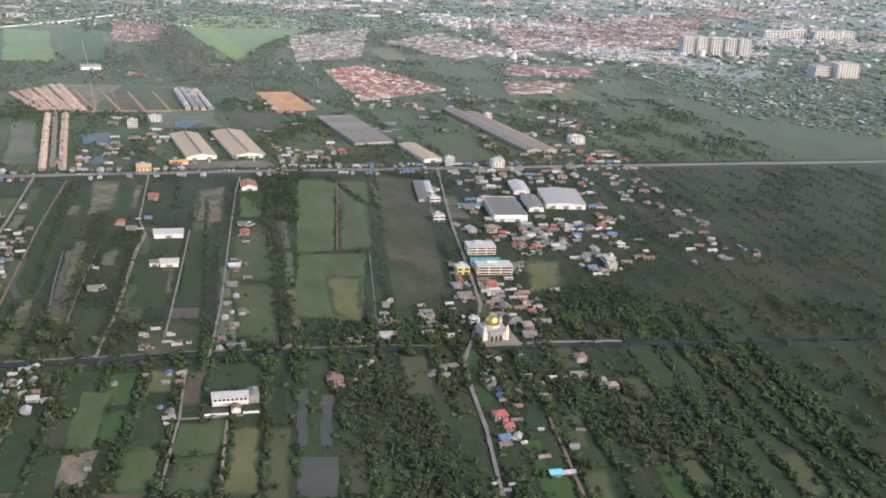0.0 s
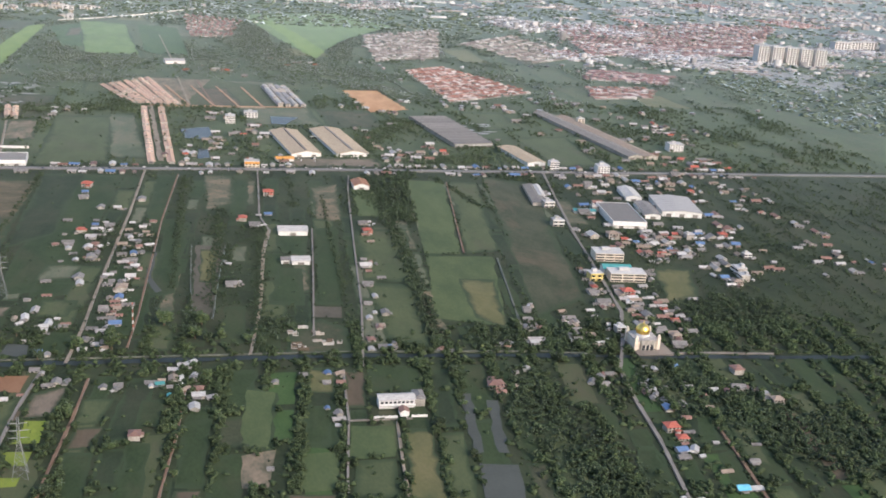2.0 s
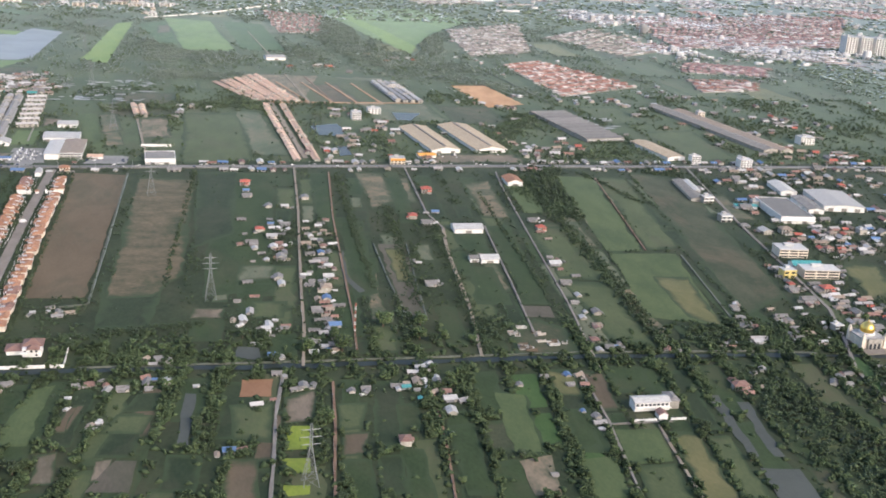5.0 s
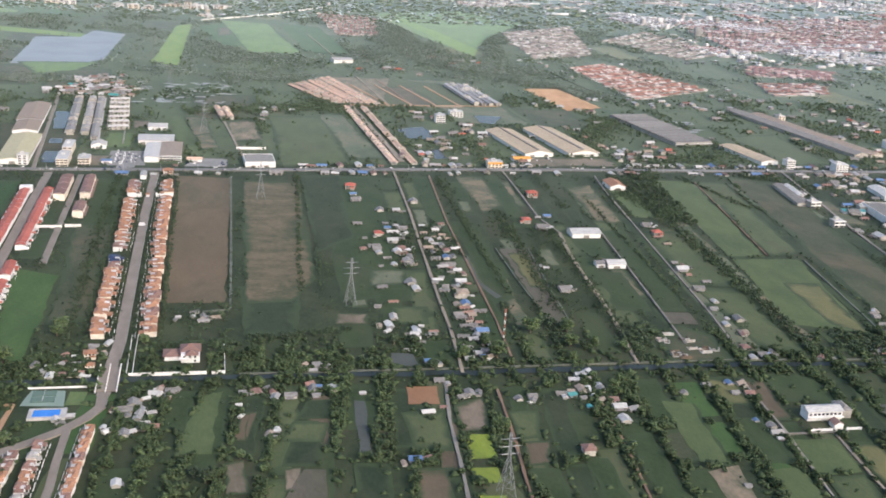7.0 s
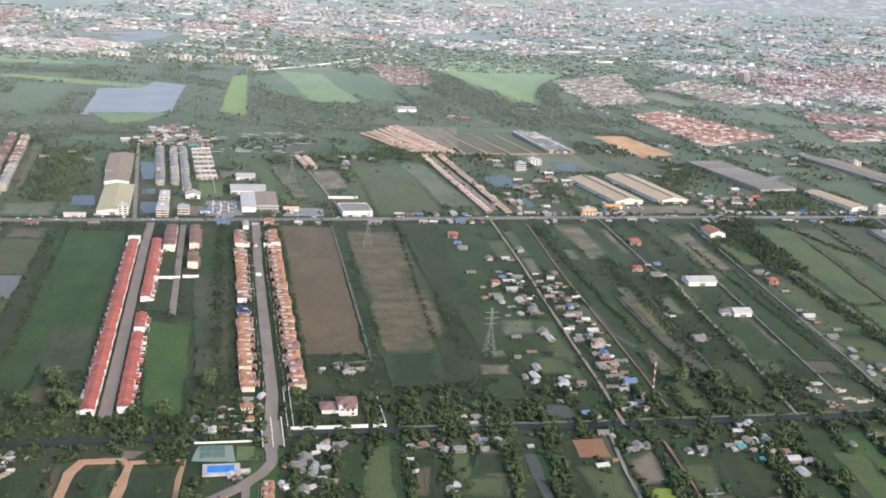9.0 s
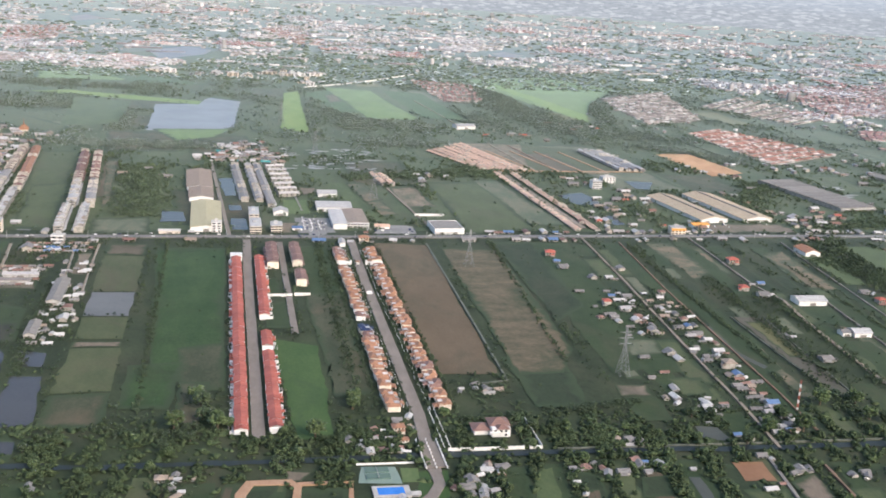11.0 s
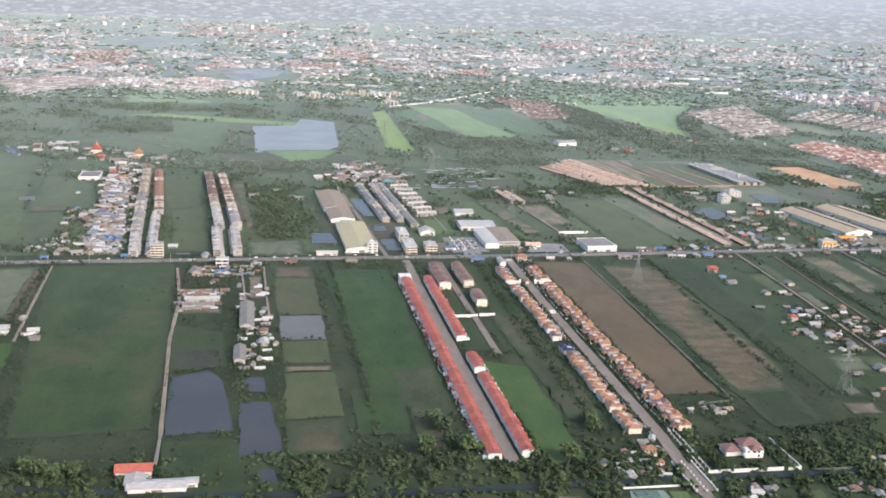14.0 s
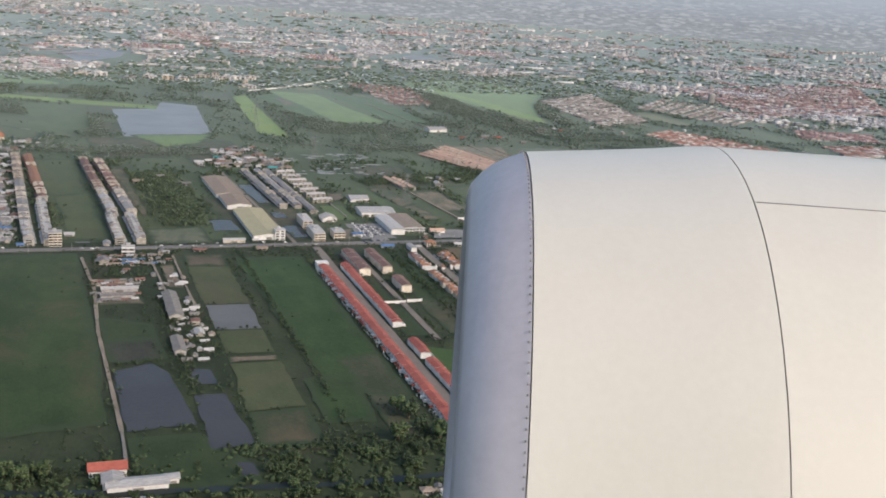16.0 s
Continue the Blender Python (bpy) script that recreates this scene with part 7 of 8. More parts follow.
def estate(roof, quad, rows, per_row, size, label, skip=0.07):
    """Close-built rows of small houses filling a four-sided plot, in one mesh of walls and one of roofs."""
    (ax, ay), (bx, by), (cx, cy), (dx, dy) = quad
    walls, roofs = Shape(), Shape()
    pitch = math.hypot(bx - ax, by - ay) / per_row
    for r in range(rows):
        v = (r + 0.5) / rows + (0.10 if r % 2 else -0.10) / rows      # rows stand back to back, in pairs
        shift = random.uniform(-0.5, 0.5)
        for k in range(per_row):
            if random.random() < skip:
                continue
            u = (k + 0.5 + shift) / per_row
            x = (ax * (1 - u) + bx * u) * (1 - v) + (dx * (1 - u) + cx * u) * v + random.uniform(-0.4, 0.4)
            y = (ay * (1 - u) + by * u) * (1 - v) + (dy * (1 - u) + cy * u) * v + random.uniform(-0.4, 0.4)
            w, d, h = pitch * random.uniform(0.80, 1.02), size * random.uniform(0.75, 0.95), random.uniform(1.9, 2.7)
            walls.box(x - w / 2, x + w / 2, y - d / 2, y + d / 2, 0, h)
            roofs.hip(x - w / 2 - 0.3, x + w / 2 + 0.3, y - d / 2 - 0.9, y + d / 2 + 0.5, h - 0.3, h + 1.3)
    e = new("housing_estate")
    walls.part("wall", "far_walls", e)
    roofs.part("roof", roof, e)
    for o in e.children:
        o["kind"] = "stuff"
    tagged(e, label, "housing estate", kind="stuff")
    clear_poly([tuple(p) for p in quad], 0.25)


for i in range(4):                                   # earth roads between the plots
    road("claypath", 2.8, (-84 + 27 * i, 692), (-112 + 30 * i, 812))
road("claypath", 3.0, (-150, 689), (40, 697))
for i in range(7):
    terrace("pinktile", -142 + 7.6 * i, 692, -183 + 8.2 * i, 800 + 9 * i, 4.5, 5.2, 1, 1 if i % 2 else -1, "pink-roofed rows on bare earth")
for i in range(4):
    terrace("white", 17 + 8.5 * i, 700, 6 + 7.5 * i, 818, 4.5, 5, 2, 1 if i % 2 else -1, "pale grey rows on bare earth")
estate("estate_red", ((227, 750), (362, 832), (275, 1018), (214, 975)), 18, 22, 4.6, "dense estate of small red-roofed houses")
estate("estate_grey", ((182, 1050), (290, 1107), (367, 1453), (205, 1330)), 18, 18, 6, "dense estate of pale houses in curved rows")
estate("estate_grey", ((440, 1090), (550, 1173), (495, 1420), (360, 1275)), 13, 18, 6.5, "dense estate of pinkish-roofed houses")
estate("estate_brown", ((571, 1195), (908, 1266), (1250, 1795), (634, 1610)), 26, 36, 8, "wide estate of brown-roofed houses")
estate("estate_brown", ((-81, 1238), (-17, 1237), (10, 1472), (-95, 1528)), 13, 9, 6.5, "estate of brown-roofed houses")
estate("estate_red", ((430, 800), (520, 820), (560, 900), (450, 890)), 6, 10, 9, "small estate of red and white houses")
estate("estate_brown", ((470, 960), (590, 930), (640, 1010), (520, 1050)), 7, 12, 10, "small estate of tan-roofed houses")

estate("estate_grey", ((-889, 1464), (-747, 1677), (-821, 1752), (-959, 1682)), 14, 16, 9, "far estate of tan-roofed houses")
estate("estate_red", ((-874, 1983), (-786, 2067), (-796, 2518), (-926, 2356)), 14, 10, 12, "far estate of red-roofed houses")
estate("estate_red", ((-253, 2160), (-144, 2179), (-264, 2647), (-327, 2631)), 14, 8, 12, "far estate of red-roofed houses")

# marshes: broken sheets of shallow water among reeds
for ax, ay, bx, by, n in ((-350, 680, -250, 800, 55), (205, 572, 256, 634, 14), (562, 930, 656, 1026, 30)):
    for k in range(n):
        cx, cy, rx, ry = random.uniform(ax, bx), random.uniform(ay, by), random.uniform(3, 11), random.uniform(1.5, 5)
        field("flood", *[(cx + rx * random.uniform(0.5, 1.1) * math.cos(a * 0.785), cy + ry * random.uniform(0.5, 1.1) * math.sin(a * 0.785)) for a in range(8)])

# ---- the far town ----
RNG = np.random.default_rng(7)
CUBE = np.array([(-.5, -.5, 0), (.5, -.5, 0), (.5, .5, 0), (-.5, .5, 0), (-.5, -.5, 1), (.5, -.5, 1), (.5, .5, 1), (-.5, .5, 1)])
CUBE_T = np.array([(4, 5, 6), (4, 6, 7), (0, 1, 5), (0, 5, 4), (1, 2, 6), (1, 6, 5), (2, 3, 7), (2, 7, 6), (3, 0, 4), (3, 4, 7)])


def boxes(name, centres, sizes, turns, material, label, category):
    n = len(centres)
    v = CUBE[None] * sizes[:, None, :]
    c, s = np.cos(turns)[:, None], np.sin(turns)[:, None]
    v = np.stack([v[..., 0] * c - v[..., 1] * s, v[..., 0] * s + v[..., 1] * c, v[..., 2]], -1)
    v[..., :2] += centres[:, None, :]
    t = CUBE_T[None] + 8 * np.arange(n)[:, None, None]
    return tagged(new(name, fast_mesh(name, v, t, material)), label, category, kind="stuff")


def fan(n, near, far):
    """Places spread over the far land as the eye sees it: evenly in angle and in nearness."""
    a = RNG.uniform(-0.85, 1.15, n)
    k = RNG.uniform(1 / far, 1 / near, n)
    return np.stack([-330 + np.sin(a) / k, -440 + np.cos(a) / k], 1), 1 / k


def built_up(p):
    """How much of a town stands at a place, 0 to 1."""
    x, y = p[:, 0], p[:, 1]
    wave = np.sin(x * 0.0041 + 1.3) * np.sin(y * 0.0032 + x * 0.0012) + 0.6 * np.sin(x * 0.011 + y * 0.009) + 0.5 * np.sin(y * 0.017 - x * 0.004 + 2)
    base = np.clip((y - 1600) / 350, 0, 1) * 0.9
    base = np.where((x > -150) & (x < 620) & (y < 1650), base * 0.2, base)
    base = np.where((x < -500) & (y > 1560), np.maximum(base, 0.6), base)
    base = np.where((x > 520) & (y > 1050), np.maximum(base, 0.6), base)
    wave2 = np.sin(x * 0.021 + 2 * np.sin(y * 0.013)) * np.sin(y * 0.026 + 1.5 * np.sin(x * 0.009))
    return np.clip(base * (0.62 + 0.42 * wave + 0.5 * wave2), 0, 1)


centre, dist = fan(1700, 1480, 4620)
keep = RNG.uniform(0, 1, len(centre)) < built_up(centre) * np.where(dist > 2800, 1.0, 0.75)
centre, dist = centre[keep], dist[keep]
TOWN = {"far_roofs": [], "estate_grey": [], "estate_brown": [], "far_walls": []}
for (x0, y0), far_off in zip(centre, dist):
    grow = 1 + 0.22 * far_off / 2000
    nr, nc = int(RNG.integers(2, 8)), int(RNG.integers(5, 20))
    i, j = np.meshgrid(np.arange(nr), np.arange(nc), indexing="ij")
    i, j = i.ravel() - nr / 2, j.ravel() - nc / 2
    ang = RNG.choice([0.0, 0.1, -0.15, 0.25]) + RNG.normal(0, 0.05)
    u, v = j * 6.2 * grow + RNG.normal(0, 0.5, len(j)), i * 15 * grow + RNG.normal(0, 0.9, len(i))
    px, py = x0 + u * math.cos(ang) - v * math.sin(ang), y0 + u * math.sin(ang) + v * math.cos(ang)
    ok = RNG.uniform(0, 1, len(px)) < 0.88
    n = int(ok.sum())
    rows = np.column_stack([px[ok], py[ok], RNG.uniform(4.2, 6.2, n) * grow, RNG.uniform(4.5, 7.5, n) * grow, RNG.uniform(1.8, 3.6, n), np.full(n, ang)])
    TOWN[("far_roofs", "far_roofs", "estate_grey", "estate_grey", "far_walls", "far_walls", "estate_brown")[int(RNG.integers(0, 7))]].append(rows)
single, dist = fan(15000, 1450, 4650)
more, more_dist = fan(9000, 2900, 4650)
single, dist = np.concatenate([single, more]), np.concatenate([dist, more_dist])
keep = RNG.uniform(0, 1, len(single)) < built_up(single) * 0.7
single, dist = single[keep], dist[keep]
n = len(single)
high = RNG.gamma(2.0, 0.8, n) + 1.8 + np.where(RNG.uniform(0, 1, n) < 0.03, RNG.uniform(3, 12, n), 0)
TOWN["far_walls"].append(np.column_stack([single, RNG.uniform(4, 12, n) * (1 + 0.2 * dist / 2000), RNG.uniform(4, 8, n), high, RNG.normal(0, 0.1, n)]))
PONDS = ((-510, 1870, 105), (-800, 2780, 150), (245, 2130, 75))


def off_ponds(p):
    """True where no town pond lies."""
    return np.all([(p[:, 0] - x) ** 2 + ((p[:, 1] - y) / 1.3) ** 2 > r * r for x, y, r in PONDS], axis=0)


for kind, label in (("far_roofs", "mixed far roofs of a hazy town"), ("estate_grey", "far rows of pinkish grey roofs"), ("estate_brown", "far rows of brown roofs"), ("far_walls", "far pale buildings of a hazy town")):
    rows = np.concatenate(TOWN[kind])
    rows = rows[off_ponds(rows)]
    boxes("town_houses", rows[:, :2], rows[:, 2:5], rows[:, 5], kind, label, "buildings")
p, dist = fan(1500, 1500, 4600)
keep = RNG.uniform(0, 1, len(p)) < built_up(p)
p = p[keep]
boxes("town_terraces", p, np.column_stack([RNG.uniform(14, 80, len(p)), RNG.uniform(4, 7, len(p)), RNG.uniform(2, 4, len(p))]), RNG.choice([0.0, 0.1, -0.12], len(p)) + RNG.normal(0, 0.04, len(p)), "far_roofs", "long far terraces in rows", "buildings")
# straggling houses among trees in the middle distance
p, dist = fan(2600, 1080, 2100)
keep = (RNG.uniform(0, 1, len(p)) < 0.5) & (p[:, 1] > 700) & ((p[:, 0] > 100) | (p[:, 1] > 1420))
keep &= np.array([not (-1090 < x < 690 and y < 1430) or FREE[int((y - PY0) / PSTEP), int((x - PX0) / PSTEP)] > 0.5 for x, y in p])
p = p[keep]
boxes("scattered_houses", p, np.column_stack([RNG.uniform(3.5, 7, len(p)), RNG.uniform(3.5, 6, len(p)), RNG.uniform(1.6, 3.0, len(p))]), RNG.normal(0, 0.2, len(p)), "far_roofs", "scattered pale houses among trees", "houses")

# ---- vehicles standing along the main road and in yards ----
CARS = []


def build_car(paint):
    e = new("car")
    Shape().add([(-1.3, -0.5, 0.2), (1.3, -0.5, 0.2), (1.3, 0.5, 0.2), (-1.3, 0.5, 0.2), (-1.25, -0.5, 0.52), (1.22, -0.5, 0.48), (1.22, 0.5, 0.48), (-1.25, 0.5, 0.52), (-0.9, -0.42, 0.9), (0.45, -0.42, 0.9), (0.45, 0.42, 0.9), (-0.9, 0.42, 0.9)],
                [(3, 2, 1, 0), (0, 1, 5, 4), (1, 2, 6, 5), (2, 3, 7, 6), (3, 0, 4, 7), (8, 9, 10, 11), (4, 5, 9, 8), (5, 6, 10, 9), (6, 7, 11, 10), (7, 4, 8, 11)]).part("body", paint, e)
    Shape().box(-0.75, 0.35, -0.47, 0.47, 0.58, 0.84).part("side_window", "dark_glass", e)
    for x in (-0.8, 0.8):
        for y in (-0.5, 0.42):
            Shape().box(x - 0.2, x + 0.2, y - 0.02, y + 0.1, 0.0, 0.4).part("wheel", "dark_glass", e)
    tagged(e, "small %s car on the main road" % ("white" if "white" in paint else "dark" if "navy" in paint else "silver"), "car", "cars on the main road")
    return e


for paint in ("white_plaster", "roof_navy", "roof_flat"):
    CARS.append(build_car(paint))
for i in range(75):
    x = random.uniform(-690, 440)
    y_road = float(np.interp(x, (-1100, -550, -300, 0, 300, 1200), (400, 404, 407, 417, 419, 425)))
    m = pose(x, y_road + random.choice((-3.4, -1.6, 1.6, 3.4, 5.5)), 1.08, 0, 0, random.choice((0, 180)))
    if i < 3:
        CARS[i].matrix_basis = m
    else:
        copy_thing(CARS[i % 3], m)

for i in range(30):                                  # parked in the yards of the shops and halls
    x, y = random.choice(((-345, 430), (-338, 446), (-292, 432), (-262, 425), (-350, 462), (70, 455), (20, 455)))
    copy_thing(CARS[i % 3], pose(x + random.uniform(-9, 9), y + random.uniform(-7, 7), 0.3, 0, 0, random.choice((0, 90, 180, 270)) + random.uniform(-8, 8)))

for i in range(34):                                  # rows of parked cars beside the showroom
    copy_thing(CARS[(0, 2, 0, 1)[i % 4]], pose(-351 + 3.2 * (i % 6) + random.uniform(-0.5, 0.5), 429 + 6.5 * (i // 6) + random.uniform(-1, 1), 0.7, 0, 0, 90 + random.uniform(-6, 6)))["group"] = "cars parked beside the showroom"

# ---- trees ----
TUFT = np.array([(1, 0, 0), (-0.5, 0.87, 0), (-0.5, -0.87, 0), (0.1, 0.1, 1), (0, 0, -0.7)])
TUFT_T = np.array([(0, 1, 3), (1, 2, 3), (2, 0, 3), (1, 0, 4), (2, 1, 4), (0, 2, 4)])


def clumps(centres, radii, squash=0.75, ragged=0.38):
    n = len(centres)
    a = RNG.uniform(0, 2 * math.pi, (n, 1))
    v = np.repeat(TUFT[None], n, 0)
    v = np.stack([v[..., 0] * np.cos(a) - v[..., 1] * np.sin(a), v[..., 0] * np.sin(a) + v[..., 1] * np.cos(a), v[..., 2]], -1)
    v = v * (1 + RNG.uniform(-ragged, ragged, (n, 5, 1))) + RNG.normal(0, 0.16, (n, 5, 3))
    v = v * radii[:, None, None]
    v[..., 2] *= squash
    return v + centres[:, None, :], TUFT_T[None] + 5 * np.arange(n)[:, None, None]


def canopy(xy, heights, each, spread=0.5):
    """Leaf clumps of many trees: each tree is a heap of ragged clumps, widest below its top."""
    n = len(xy)
    h = np.repeat(heights, each)
    a, r = RNG.uniform(0, 2 * math.pi, n * each), np.sqrt(RNG.uniform(0, 1, n * each)) * h * spread * 0.72
    z = h * RNG.uniform(0.30, 0.86, n * each) * (1 - 0.28 * r / (h * spread))
    c = np.column_stack([np.repeat(xy[:, 0], each) + r * np.cos(a), np.repeat(xy[:, 1], each) + r * np.sin(a), z])
    return clumps(c, h * RNG.uniform(0.16, 0.31, n * each))


def wood(name, xy, heights, each, material, label):
    v, t = canopy(xy, heights, each)
    return tagged(new(name, fast_mesh(name, v, t, material, True)), label, "trees", kind="stuff")


def free_at(p):
    i, j = ((p[:, 1] - PY0) / PSTEP).astype(int), ((p[:, 0] - PX0) / PSTEP).astype(int)
    ok = (i >= 0) & (i < FREE.shape[0]) & (j >= 0) & (j < FREE.shape[1])
    out = np.ones(len(p))
    out[ok] = FREE[i[ok], j[ok]]
    return out


def thick(p):
    """Thickets and clearings."""
    x, y = p[:, 0], p[:, 1]
    w = np.sin(x * 0.05 + 3 * np.sin(y * 0.011)) + np.sin(y * 0.043 + 2 * np.sin(x * 0.017)) + 0.8 * np.sin(x * 0.13 + y * 0.09)
    lean = np.where(y < 20, 0.12, 0.075)
    u = x - lean * y
    belt = np.sin(u * 0.34 + 1.6 * np.sin(u * 0.043) + 0.9 * np.sin(y * 0.021 + u * 0.01))
    return np.where(y < 20, np.clip(0.36 + 0.70 * belt + 0.22 * w, 0.03, 1), np.where(y < 400, np.clip(0.36 + 0.40 * belt + 0.24 * w, 0.03, 1), np.clip(0.44 + 0.42 * np.sin(u * 0.15 + 1.4 * np.sin(u * 0.03) + np.sin(y * 0.013)) + 0.42 * w, 0.03, 1)))


# by the near lanes, between canal and main road, beyond it, and far off
for name, x0, x1, y0, y1, count, lo, hi, each, share in (("near_trees", -700, 330, -190, 45, 42000, 1.4, 5.0, 13, 1.0), ("eastern_trees", 330, 640, -190, 45, 4000, 2.0, 5.6, 6, 1.0), ("field_trees", -700, 690, 45, 400, 80000, 0.8, 3.4, 5, 0.9), ("roadside_trees", -900, 640, 425, 760, 28000, 2.0, 5.4, 6, 0.95),
                                                         ("far_trees", -1090, 690, 760, 1430, 52000, 2.0, 6.0, 4, 0.95)):
    p = np.column_stack([RNG.uniform(x0, x1, count), RNG.uniform(y0, y1, count)])
    keep = RNG.uniform(0, 1, count) < free_at(p) * thick(p) * share
    p = p[keep]
    light = RNG.uniform(0, 1, len(p)) < 0.13
    hh = lo + (hi - lo) * RNG.beta(1.7, 2.2, len(p))
    wood(name, p[~light], hh[~light], each, "leaf_far_hazed" if name == "far_trees" else "leaf_mid_hazed" if name == "roadside_trees" else "leaf_near" if name in ("near_trees", "eastern_trees") else "leaf_mix", "dense dark green trees and bushes")
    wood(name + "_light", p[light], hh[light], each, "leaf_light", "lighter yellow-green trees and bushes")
p, dist = fan(34000, 1500, 4500)
keep = RNG.uniform(0, 1, len(p)) < (0.95 - 0.6 * built_up(p)) * np.clip(1.7 - dist / 2900, 0.3, 1)
inside = (p[:, 0] > -1090) & (p[:, 0] < 690) & (p[:, 1] < 1430)
keep &= ~inside & off_ponds(p)
p, dist = p[keep], dist[keep]
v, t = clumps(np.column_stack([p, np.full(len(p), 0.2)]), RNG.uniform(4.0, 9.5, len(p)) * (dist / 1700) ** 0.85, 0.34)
tagged(new("town_trees", fast_mesh("town_trees", v, t, "leaf_far_hazed", True)), "far dark trees between the buildings", "trees", kind="stuff")

# low undergrowth between the near trees
p = np.column_stack([RNG.uniform(-700, 330, 46000), RNG.uniform(-190, 60, 46000)])
p = p[RNG.uniform(0, 1, len(p)) < free_at(p) * (0.15 + 0.85 * thick(p))]
v, t = clumps(np.column_stack([p, np.full(len(p), 0.35)]), RNG.uniform(1.0, 2.8, len(p)), 0.6)
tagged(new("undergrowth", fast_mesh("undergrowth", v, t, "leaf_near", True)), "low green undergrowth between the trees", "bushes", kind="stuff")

# rows of trees along ditches and field edges
HEDGES = ((66, 400, 62, 345, 9), (72, 385, 62, 130, 7), (62, 130, 52, 15, 6), (55, 345, 75, 280, 16), (-62, 290, -75, 90, 8), (-90, 390, -98, 120, 5), (-35, 250, -50, 20, 8), (20, 330, 8, 100, 3), (-205, 395, -222, 130, 3), (-345, 390, -347, 60, 6), (-457, 390, -456, 60, 3), (-412, 60, -440, 45, 14))
DITCHES = ((-475, 55, -440, 38, 18), (-360, 40, -340, 38, 10), (-560, 40, -640, 60, 22), (-548, 385, -548, 330, 6), (-525, 280, -520, 120, 6), (-300, 55, -268, 55, 14), (-250, 60, -200, 70, 12), (130, 390, 150, 300, 6), (-313.0, 360, -312.4, 66, 3.2), (-324.3, 360, -324.3, 66, 3.0), (-338, 360, -338, 62, 3), (-298.6, 360, -299, 66, 2), (-660, 390, -660, 60, 6))
hx = []
for xa, ya, xb, yb, w in HEDGES + DITCHES:
    length = math.hypot(xb - xa, yb - ya)
    n = int(length * max(w, 3) / 3.2)
    f = RNG.uniform(0, 1, n)
    hx.append(np.column_stack([xa + (xb - xa) * f + RNG.normal(0, w / 3, n), ya + (yb - ya) * f + RNG.normal(0, 2, n)]))
for xs in np.arange(-700, 450, 5.0):
    yr = float(np.interp(xs, (-1100, -550, -300, 0, 300, 1200), (400, 404, 407, 417, 419, 425)))
    hx.append(np.array([(xs + RNG.uniform(-1.2, 1.2), yr + sgn * RNG.uniform(6.3, 7.4)) for sgn in (-1, 1) if RNG.uniform() < 0.7]).reshape(-1, 2))
hx = np.concatenate(hx)
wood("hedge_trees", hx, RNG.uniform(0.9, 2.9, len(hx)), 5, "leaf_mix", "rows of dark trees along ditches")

# woods: broad stands of trees
WOODS = ((100, 412, 74, 262, 26), (64, 255, 52, 20, 9), (212, 408, 180, 308, 28), (-484, 470, -494, 690, 36), (-585, 470, -596, 560, 14), (70, 24, 130, 34, 34), (-30, 70, -52, 30, 14), (-60, 200, -92, 40, 12), (40, 440, 150, 640, 24), (120, 450, 200, 470, 20), (-300, 640, -60, 700, 30), (160, -20, 240, -130, 46), (85, -20, 96, -160, 34), (250, 24, 270, 92, 54), (188, 392, 176, 312, 24),
         (30, 1420, 8, 1190, 46), (8, 1190, 55, 950, 70), (40, 960, 160, 945, 60), (-720, 1105, -570, 1095, 50), (-620, 1310, -500, 1290, 44), (-545, 1040, -540, 900, 22), (-610, 815, -420, 800, 34), (-268, 1130, -245, 940, 34), (-235, 1020, -150, 960, 60), (-260, 850, -150, 840, 40), (-165, 720, -140, 660, 26), (-740, 1330, -640, 1340, 50), (100, 880, 190, 760, 40), (-130, 1150, -60, 1010, 40), (-780, 980, -720, 860, 34), (130, 1050, 170, 1300, 26))
hx = []
for xa, ya, xb, yb, w in WOODS:
    n = int(math.hypot(xb - xa, yb - ya) * w / 7)
    f = RNG.uniform(0, 1, n)
    side, length = RNG.uniform(-w / 2, w / 2, n) + RNG.normal(0, w / 6, n), math.hypot(xb - xa, yb - ya)
    hx.append(np.column_stack([xa + (xb - xa) * f - side * (yb - ya) / length, ya + (yb - ya) * f + side * (xb - xa) / length + RNG.normal(0, 5, n)]))
hx = np.concatenate(hx)
hx = hx[free_at(hx) > 0.012]
north = hx[:, 1] > 425
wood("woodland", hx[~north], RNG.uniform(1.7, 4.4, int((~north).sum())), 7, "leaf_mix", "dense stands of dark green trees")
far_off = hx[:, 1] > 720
wood("north_woodland", hx[north & ~far_off], RNG.uniform(1.7, 4.4, int((north & ~far_off).sum())), 7, "leaf_mid_hazed", "dense stands of green trees north of the road")
wood("distant_woodland", hx[far_off], RNG.uniform(1.7, 4.4, int(far_off.sum())), 7, "leaf_far_hazed", "distant hazy stands of trees between fields")

# bushes and small trees round the houses
yards = np.array([g for g in GARDENS if g[1] < 800])
yards = np.repeat(yards, 4, axis=0)
turn, off = RNG.uniform(0, 2 * math.pi, len(yards)), RNG.uniform(3.6, 8.5, len(yards))
gx = np.column_stack([yards[:, 0] + off * np.cos(turn), yards[:, 1] + 0.9 * off * np.sin(turn)])
gx = gx[free_at(gx) > 0.012]
far_yard = gx[:, 1] > 425
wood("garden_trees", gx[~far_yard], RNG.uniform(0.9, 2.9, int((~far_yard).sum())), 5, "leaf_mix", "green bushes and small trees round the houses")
wood("north_garden_trees", gx[far_yard], RNG.uniform(1.2, 3.4, int(far_yard.sum())), 4, "leaf_mid_hazed", "green bushes and small trees round the northern houses")

# single trees that stand out


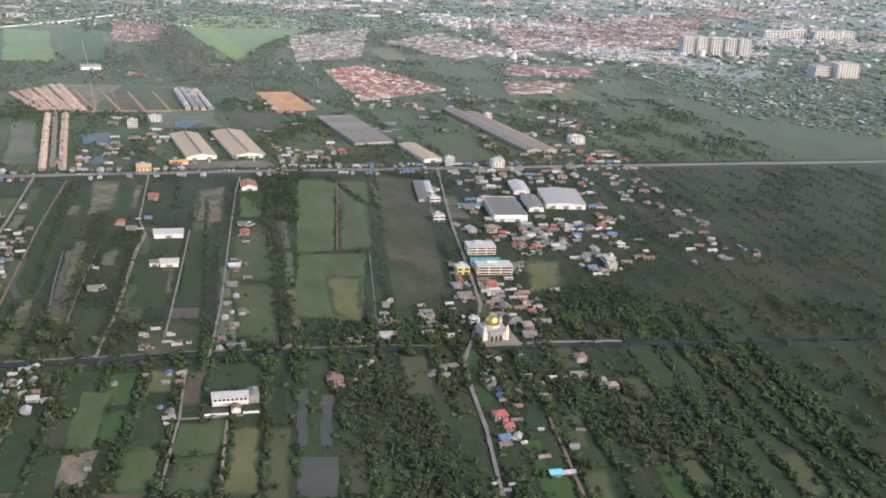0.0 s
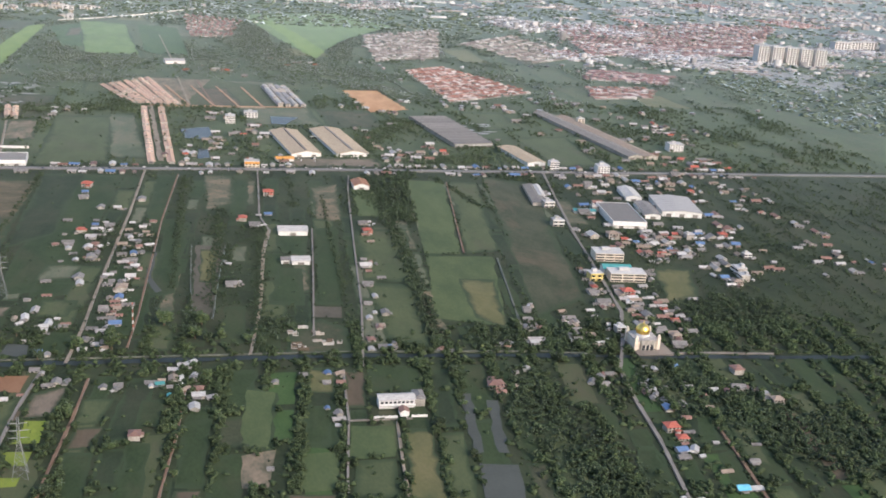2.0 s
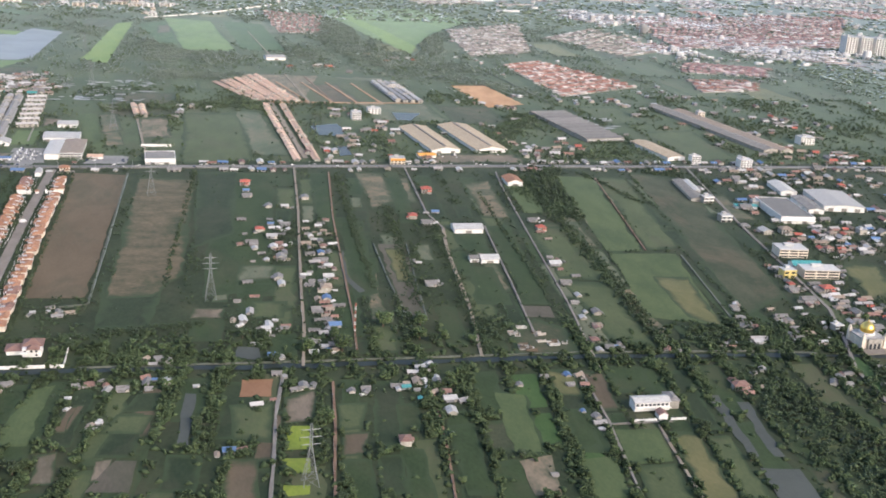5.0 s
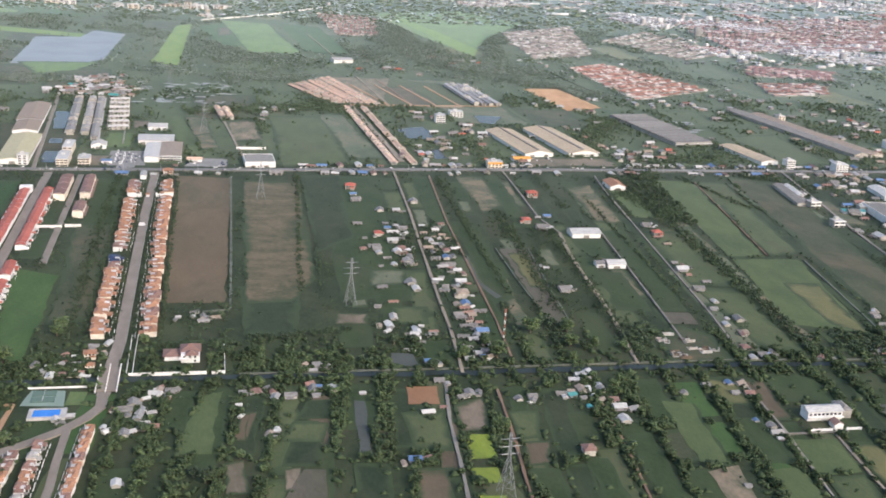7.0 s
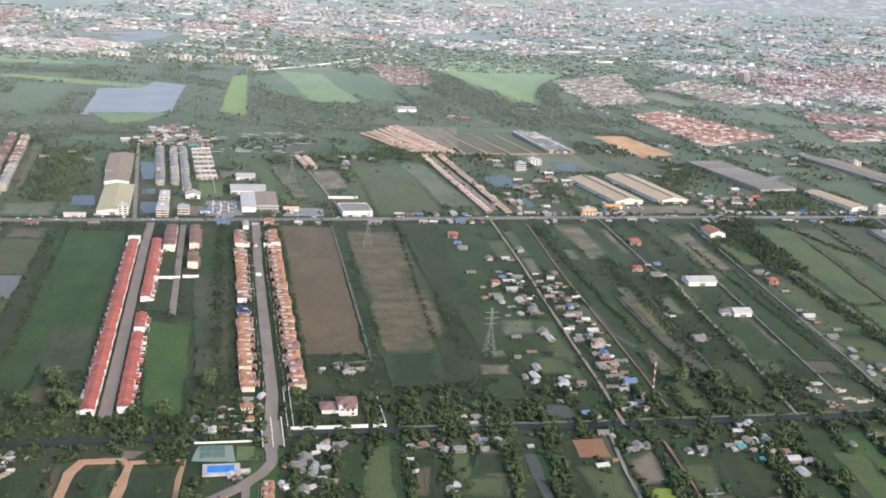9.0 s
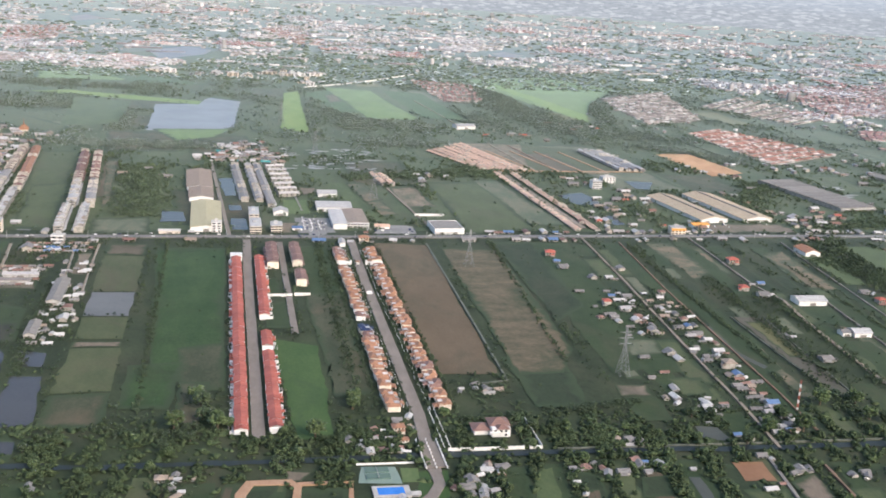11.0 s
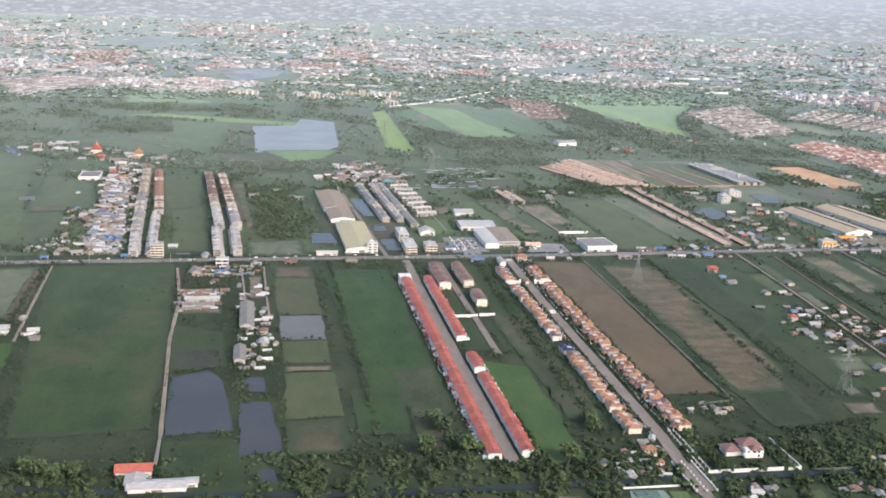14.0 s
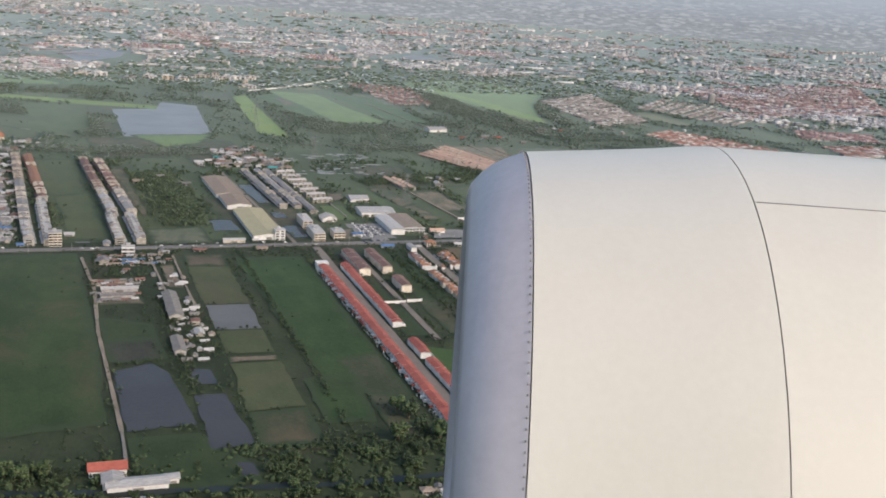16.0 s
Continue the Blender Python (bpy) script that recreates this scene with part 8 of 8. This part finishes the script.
def build_tree(k):
    e = new("tree")
    trunk = Shape().prism(0, 0, 0, 0.45, 0.055, 0.032, 7)
    for a in range(4):
        ang = a * 1.6 + k
        trunk.bar((0, 0, 0.32), (0.25 * math.cos(ang), 0.25 * math.sin(ang), 0.58), 0.03)
    trunk.part("trunk", "bark", e)
    n = 95
    a, r = RNG.uniform(0, 2 * math.pi, n), np.sqrt(RNG.uniform(0, 1, n)) * 0.36
    z = RNG.uniform(0.38, 0.92, n) * (1 - 0.35 * r)
    v, t = clumps(np.column_stack([r * np.cos(a), r * np.sin(a), z]), RNG.uniform(0.07, 0.15, n), 0.9, 0.45)
    crown = new("crown", fast_mesh("crown", v, t, "leaf_light" if k % 2 else "leaf_mix", True))
    crown.parent = e
    tagged(e, "broad-leaved tree with a %s crown" % ("yellow-green" if k % 2 else "dark green"), "tree")
    return e


protos = [build_tree(k) for k in range(4)]
spots = [(-425, 75), (-428, 85), (-424, 60), (-437, 52), (-417, 50), (-351, 70), (-350, 78), (-372, 38), (-600, 42), (-606, 46), (-592, 44), (-612, 50), (-146, 30), (-128, 28), (-101, 60), (-84, 40), (-80, 60)]
k = 0
while len(spots) < 130:
    x, y = random.uniform(-640, 250), random.uniform(-170, 60)
    if FREE[int((y - PY0) / PSTEP), int((x - PX0) / PSTEP)] > 0.5:
        spots.append((x, y))
for i, (x, y) in enumerate(spots):
    s = random.uniform(7.5, 10.5) if i < 17 else random.uniform(4.0, 6.5)
    m = pose(x, y, 0, 0, 0, random.uniform(0, 360)) @ Matrix.Diagonal((s * 1.15, s * 1.15, s, 1))
    if i < 4:
        protos[i].matrix_basis = m
    else:
        base = protos[(i % 2) * 2 + 1 if i < 17 else i % 4]
        copy_thing(base, m @ Matrix.Diagonal((*base.scale, 1)).inverted())

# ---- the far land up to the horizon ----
# rim wall that carries the painted, self-lit haze
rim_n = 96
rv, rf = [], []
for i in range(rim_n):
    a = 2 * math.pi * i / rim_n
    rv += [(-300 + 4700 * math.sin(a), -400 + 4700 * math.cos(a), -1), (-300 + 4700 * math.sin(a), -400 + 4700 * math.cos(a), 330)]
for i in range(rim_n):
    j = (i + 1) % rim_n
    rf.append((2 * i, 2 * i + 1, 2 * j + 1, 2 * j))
backdrop = tagged(new("backdrop", mesh_from("backdrop", rv, rf, ["far_haze_glow"])), "glowing backdrop painted as pale hazy land at the horizon", "backdrop", kind="structure")

# ---- the aircraft's engine nacelle, where it stands at the end of the flight ----
ENGINE_EYE = Vector((-584.03, -389.49, 212.63))
beam = radians(20.6)
side_dir, ahead = Vector((math.sin(beam), math.cos(beam), 0)), Vector((-math.cos(beam), math.sin(beam), 0))
DEP, DIST = radians(26.9), 5.8
axis_at = ENGINE_EYE + side_dir * (DIST * math.cos(DEP)) - Vector((0, 0, DIST * math.sin(DEP)))
nacelle = new("jet_engine")
m = Matrix((side_dir, Vector((0, 0, 1)), -ahead)).transposed().to_4x4()
nacelle.matrix_basis = Matrix.Translation(axis_at) @ m


def ring(name, rows, material, n=128, label=""):
    s = Shape().turned(rows, n)
    ob = s.part(name, material, nacelle, label)
    ob.data.polygons.foreach_set("use_smooth", [True] * len(ob.data.polygons))
    return ob


surface("nacelle_paint", (0.59, 0.562, 0.485), (0.63, 0.602, 0.525), 0.6, 30, 0.32, 0.01, spec=0.4)
surface("bare_lip", (0.50, 0.465, 0.475), (0.57, 0.53, 0.54), 1.2, 25, 0.5, 0.02, metal=0.25)
surface("dark_seam", (0.24, 0.23, 0.22), (0.30, 0.29, 0.28), 1, 9, 0.6, 0.0)
S0 = 0.065
ring("lip", [(1.44, S0 + 0.30), (1.46, S0 + 0.12), (1.50, S0 + 0.03), (1.545, S0), (1.60, S0 + 0.015), (1.655, S0 + 0.06), (1.70, S0 + 0.11), (1.74, S0 + 0.18), (1.775, S0 + 0.268)], "bare_lip", label="bare metal inlet lip")
ring("inlet", [(1.44, S0 + 0.305), (1.40, S0 + 0.7), (1.40, S0 + 1.3), (0.2, S0 + 1.35)], "dark_seam")
cowl = ring("cowl", [(1.779, S0 + 0.273), (1.81, S0 + 0.6), (1.84, S0 + 0.9), (1.865, S0 + 1.1), (1.87, S0 + 1.195)], "nacelle_paint", label="white painted fan cowl")
ring("seam", [(1.862, S0 + 1.195), (1.862, S0 + 1.200)], "dark_seam")
rear = ring("rear_cowl", [(1.87, S0 + 1.200), (1.87, S0 + 2.0), (1.85, S0 + 2.6), (1.78, S0 + 3.4), (1.62, S0 + 4.3), (1.40, S0 + 5.0), (0.9, S0 + 5.1)], "nacelle_paint")
a0 = radians(110)
Shape().bar((1.872 * math.cos(a0), 1.872 * math.sin(a0), S0 + 1.205), (1.872 * math.cos(a0), 1.872 * math.sin(a0), S0 + 2.3), 0.004).part("latch_seam", "dark_seam", rear)
chine = radians(172)
Shape().add([((1.86 + h) * math.cos(chine + w), (1.86 + h) * math.sin(chine + w), S0 + z) for w in (-0.008, 0.008) for h, z in ((0, 1.86), (0, 2.9), (0.22, 2.9), (0.20, 2.35))], [(0, 1, 2, 3), (7, 6, 5, 4), (0, 3, 7, 4), (3, 2, 6, 7), (2, 1, 5, 6)]).part("strake", "nacelle_paint", rear)
rivets = Shape()
for i in range(260):
    a = 2 * math.pi * i / 260
    c, s2 = math.cos(a), math.sin(a)
    rivets.box(1.779 * c - 0.004, 1.779 * c + 0.004, 1.779 * s2 - 0.004, 1.779 * s2 + 0.004, S0 + 0.255, S0 + 0.262)
rivets.part("rivet_row", "dark_seam", cowl)
tagged(nacelle, "white jet engine nacelle with a bare metal inlet lip", "jet engine")
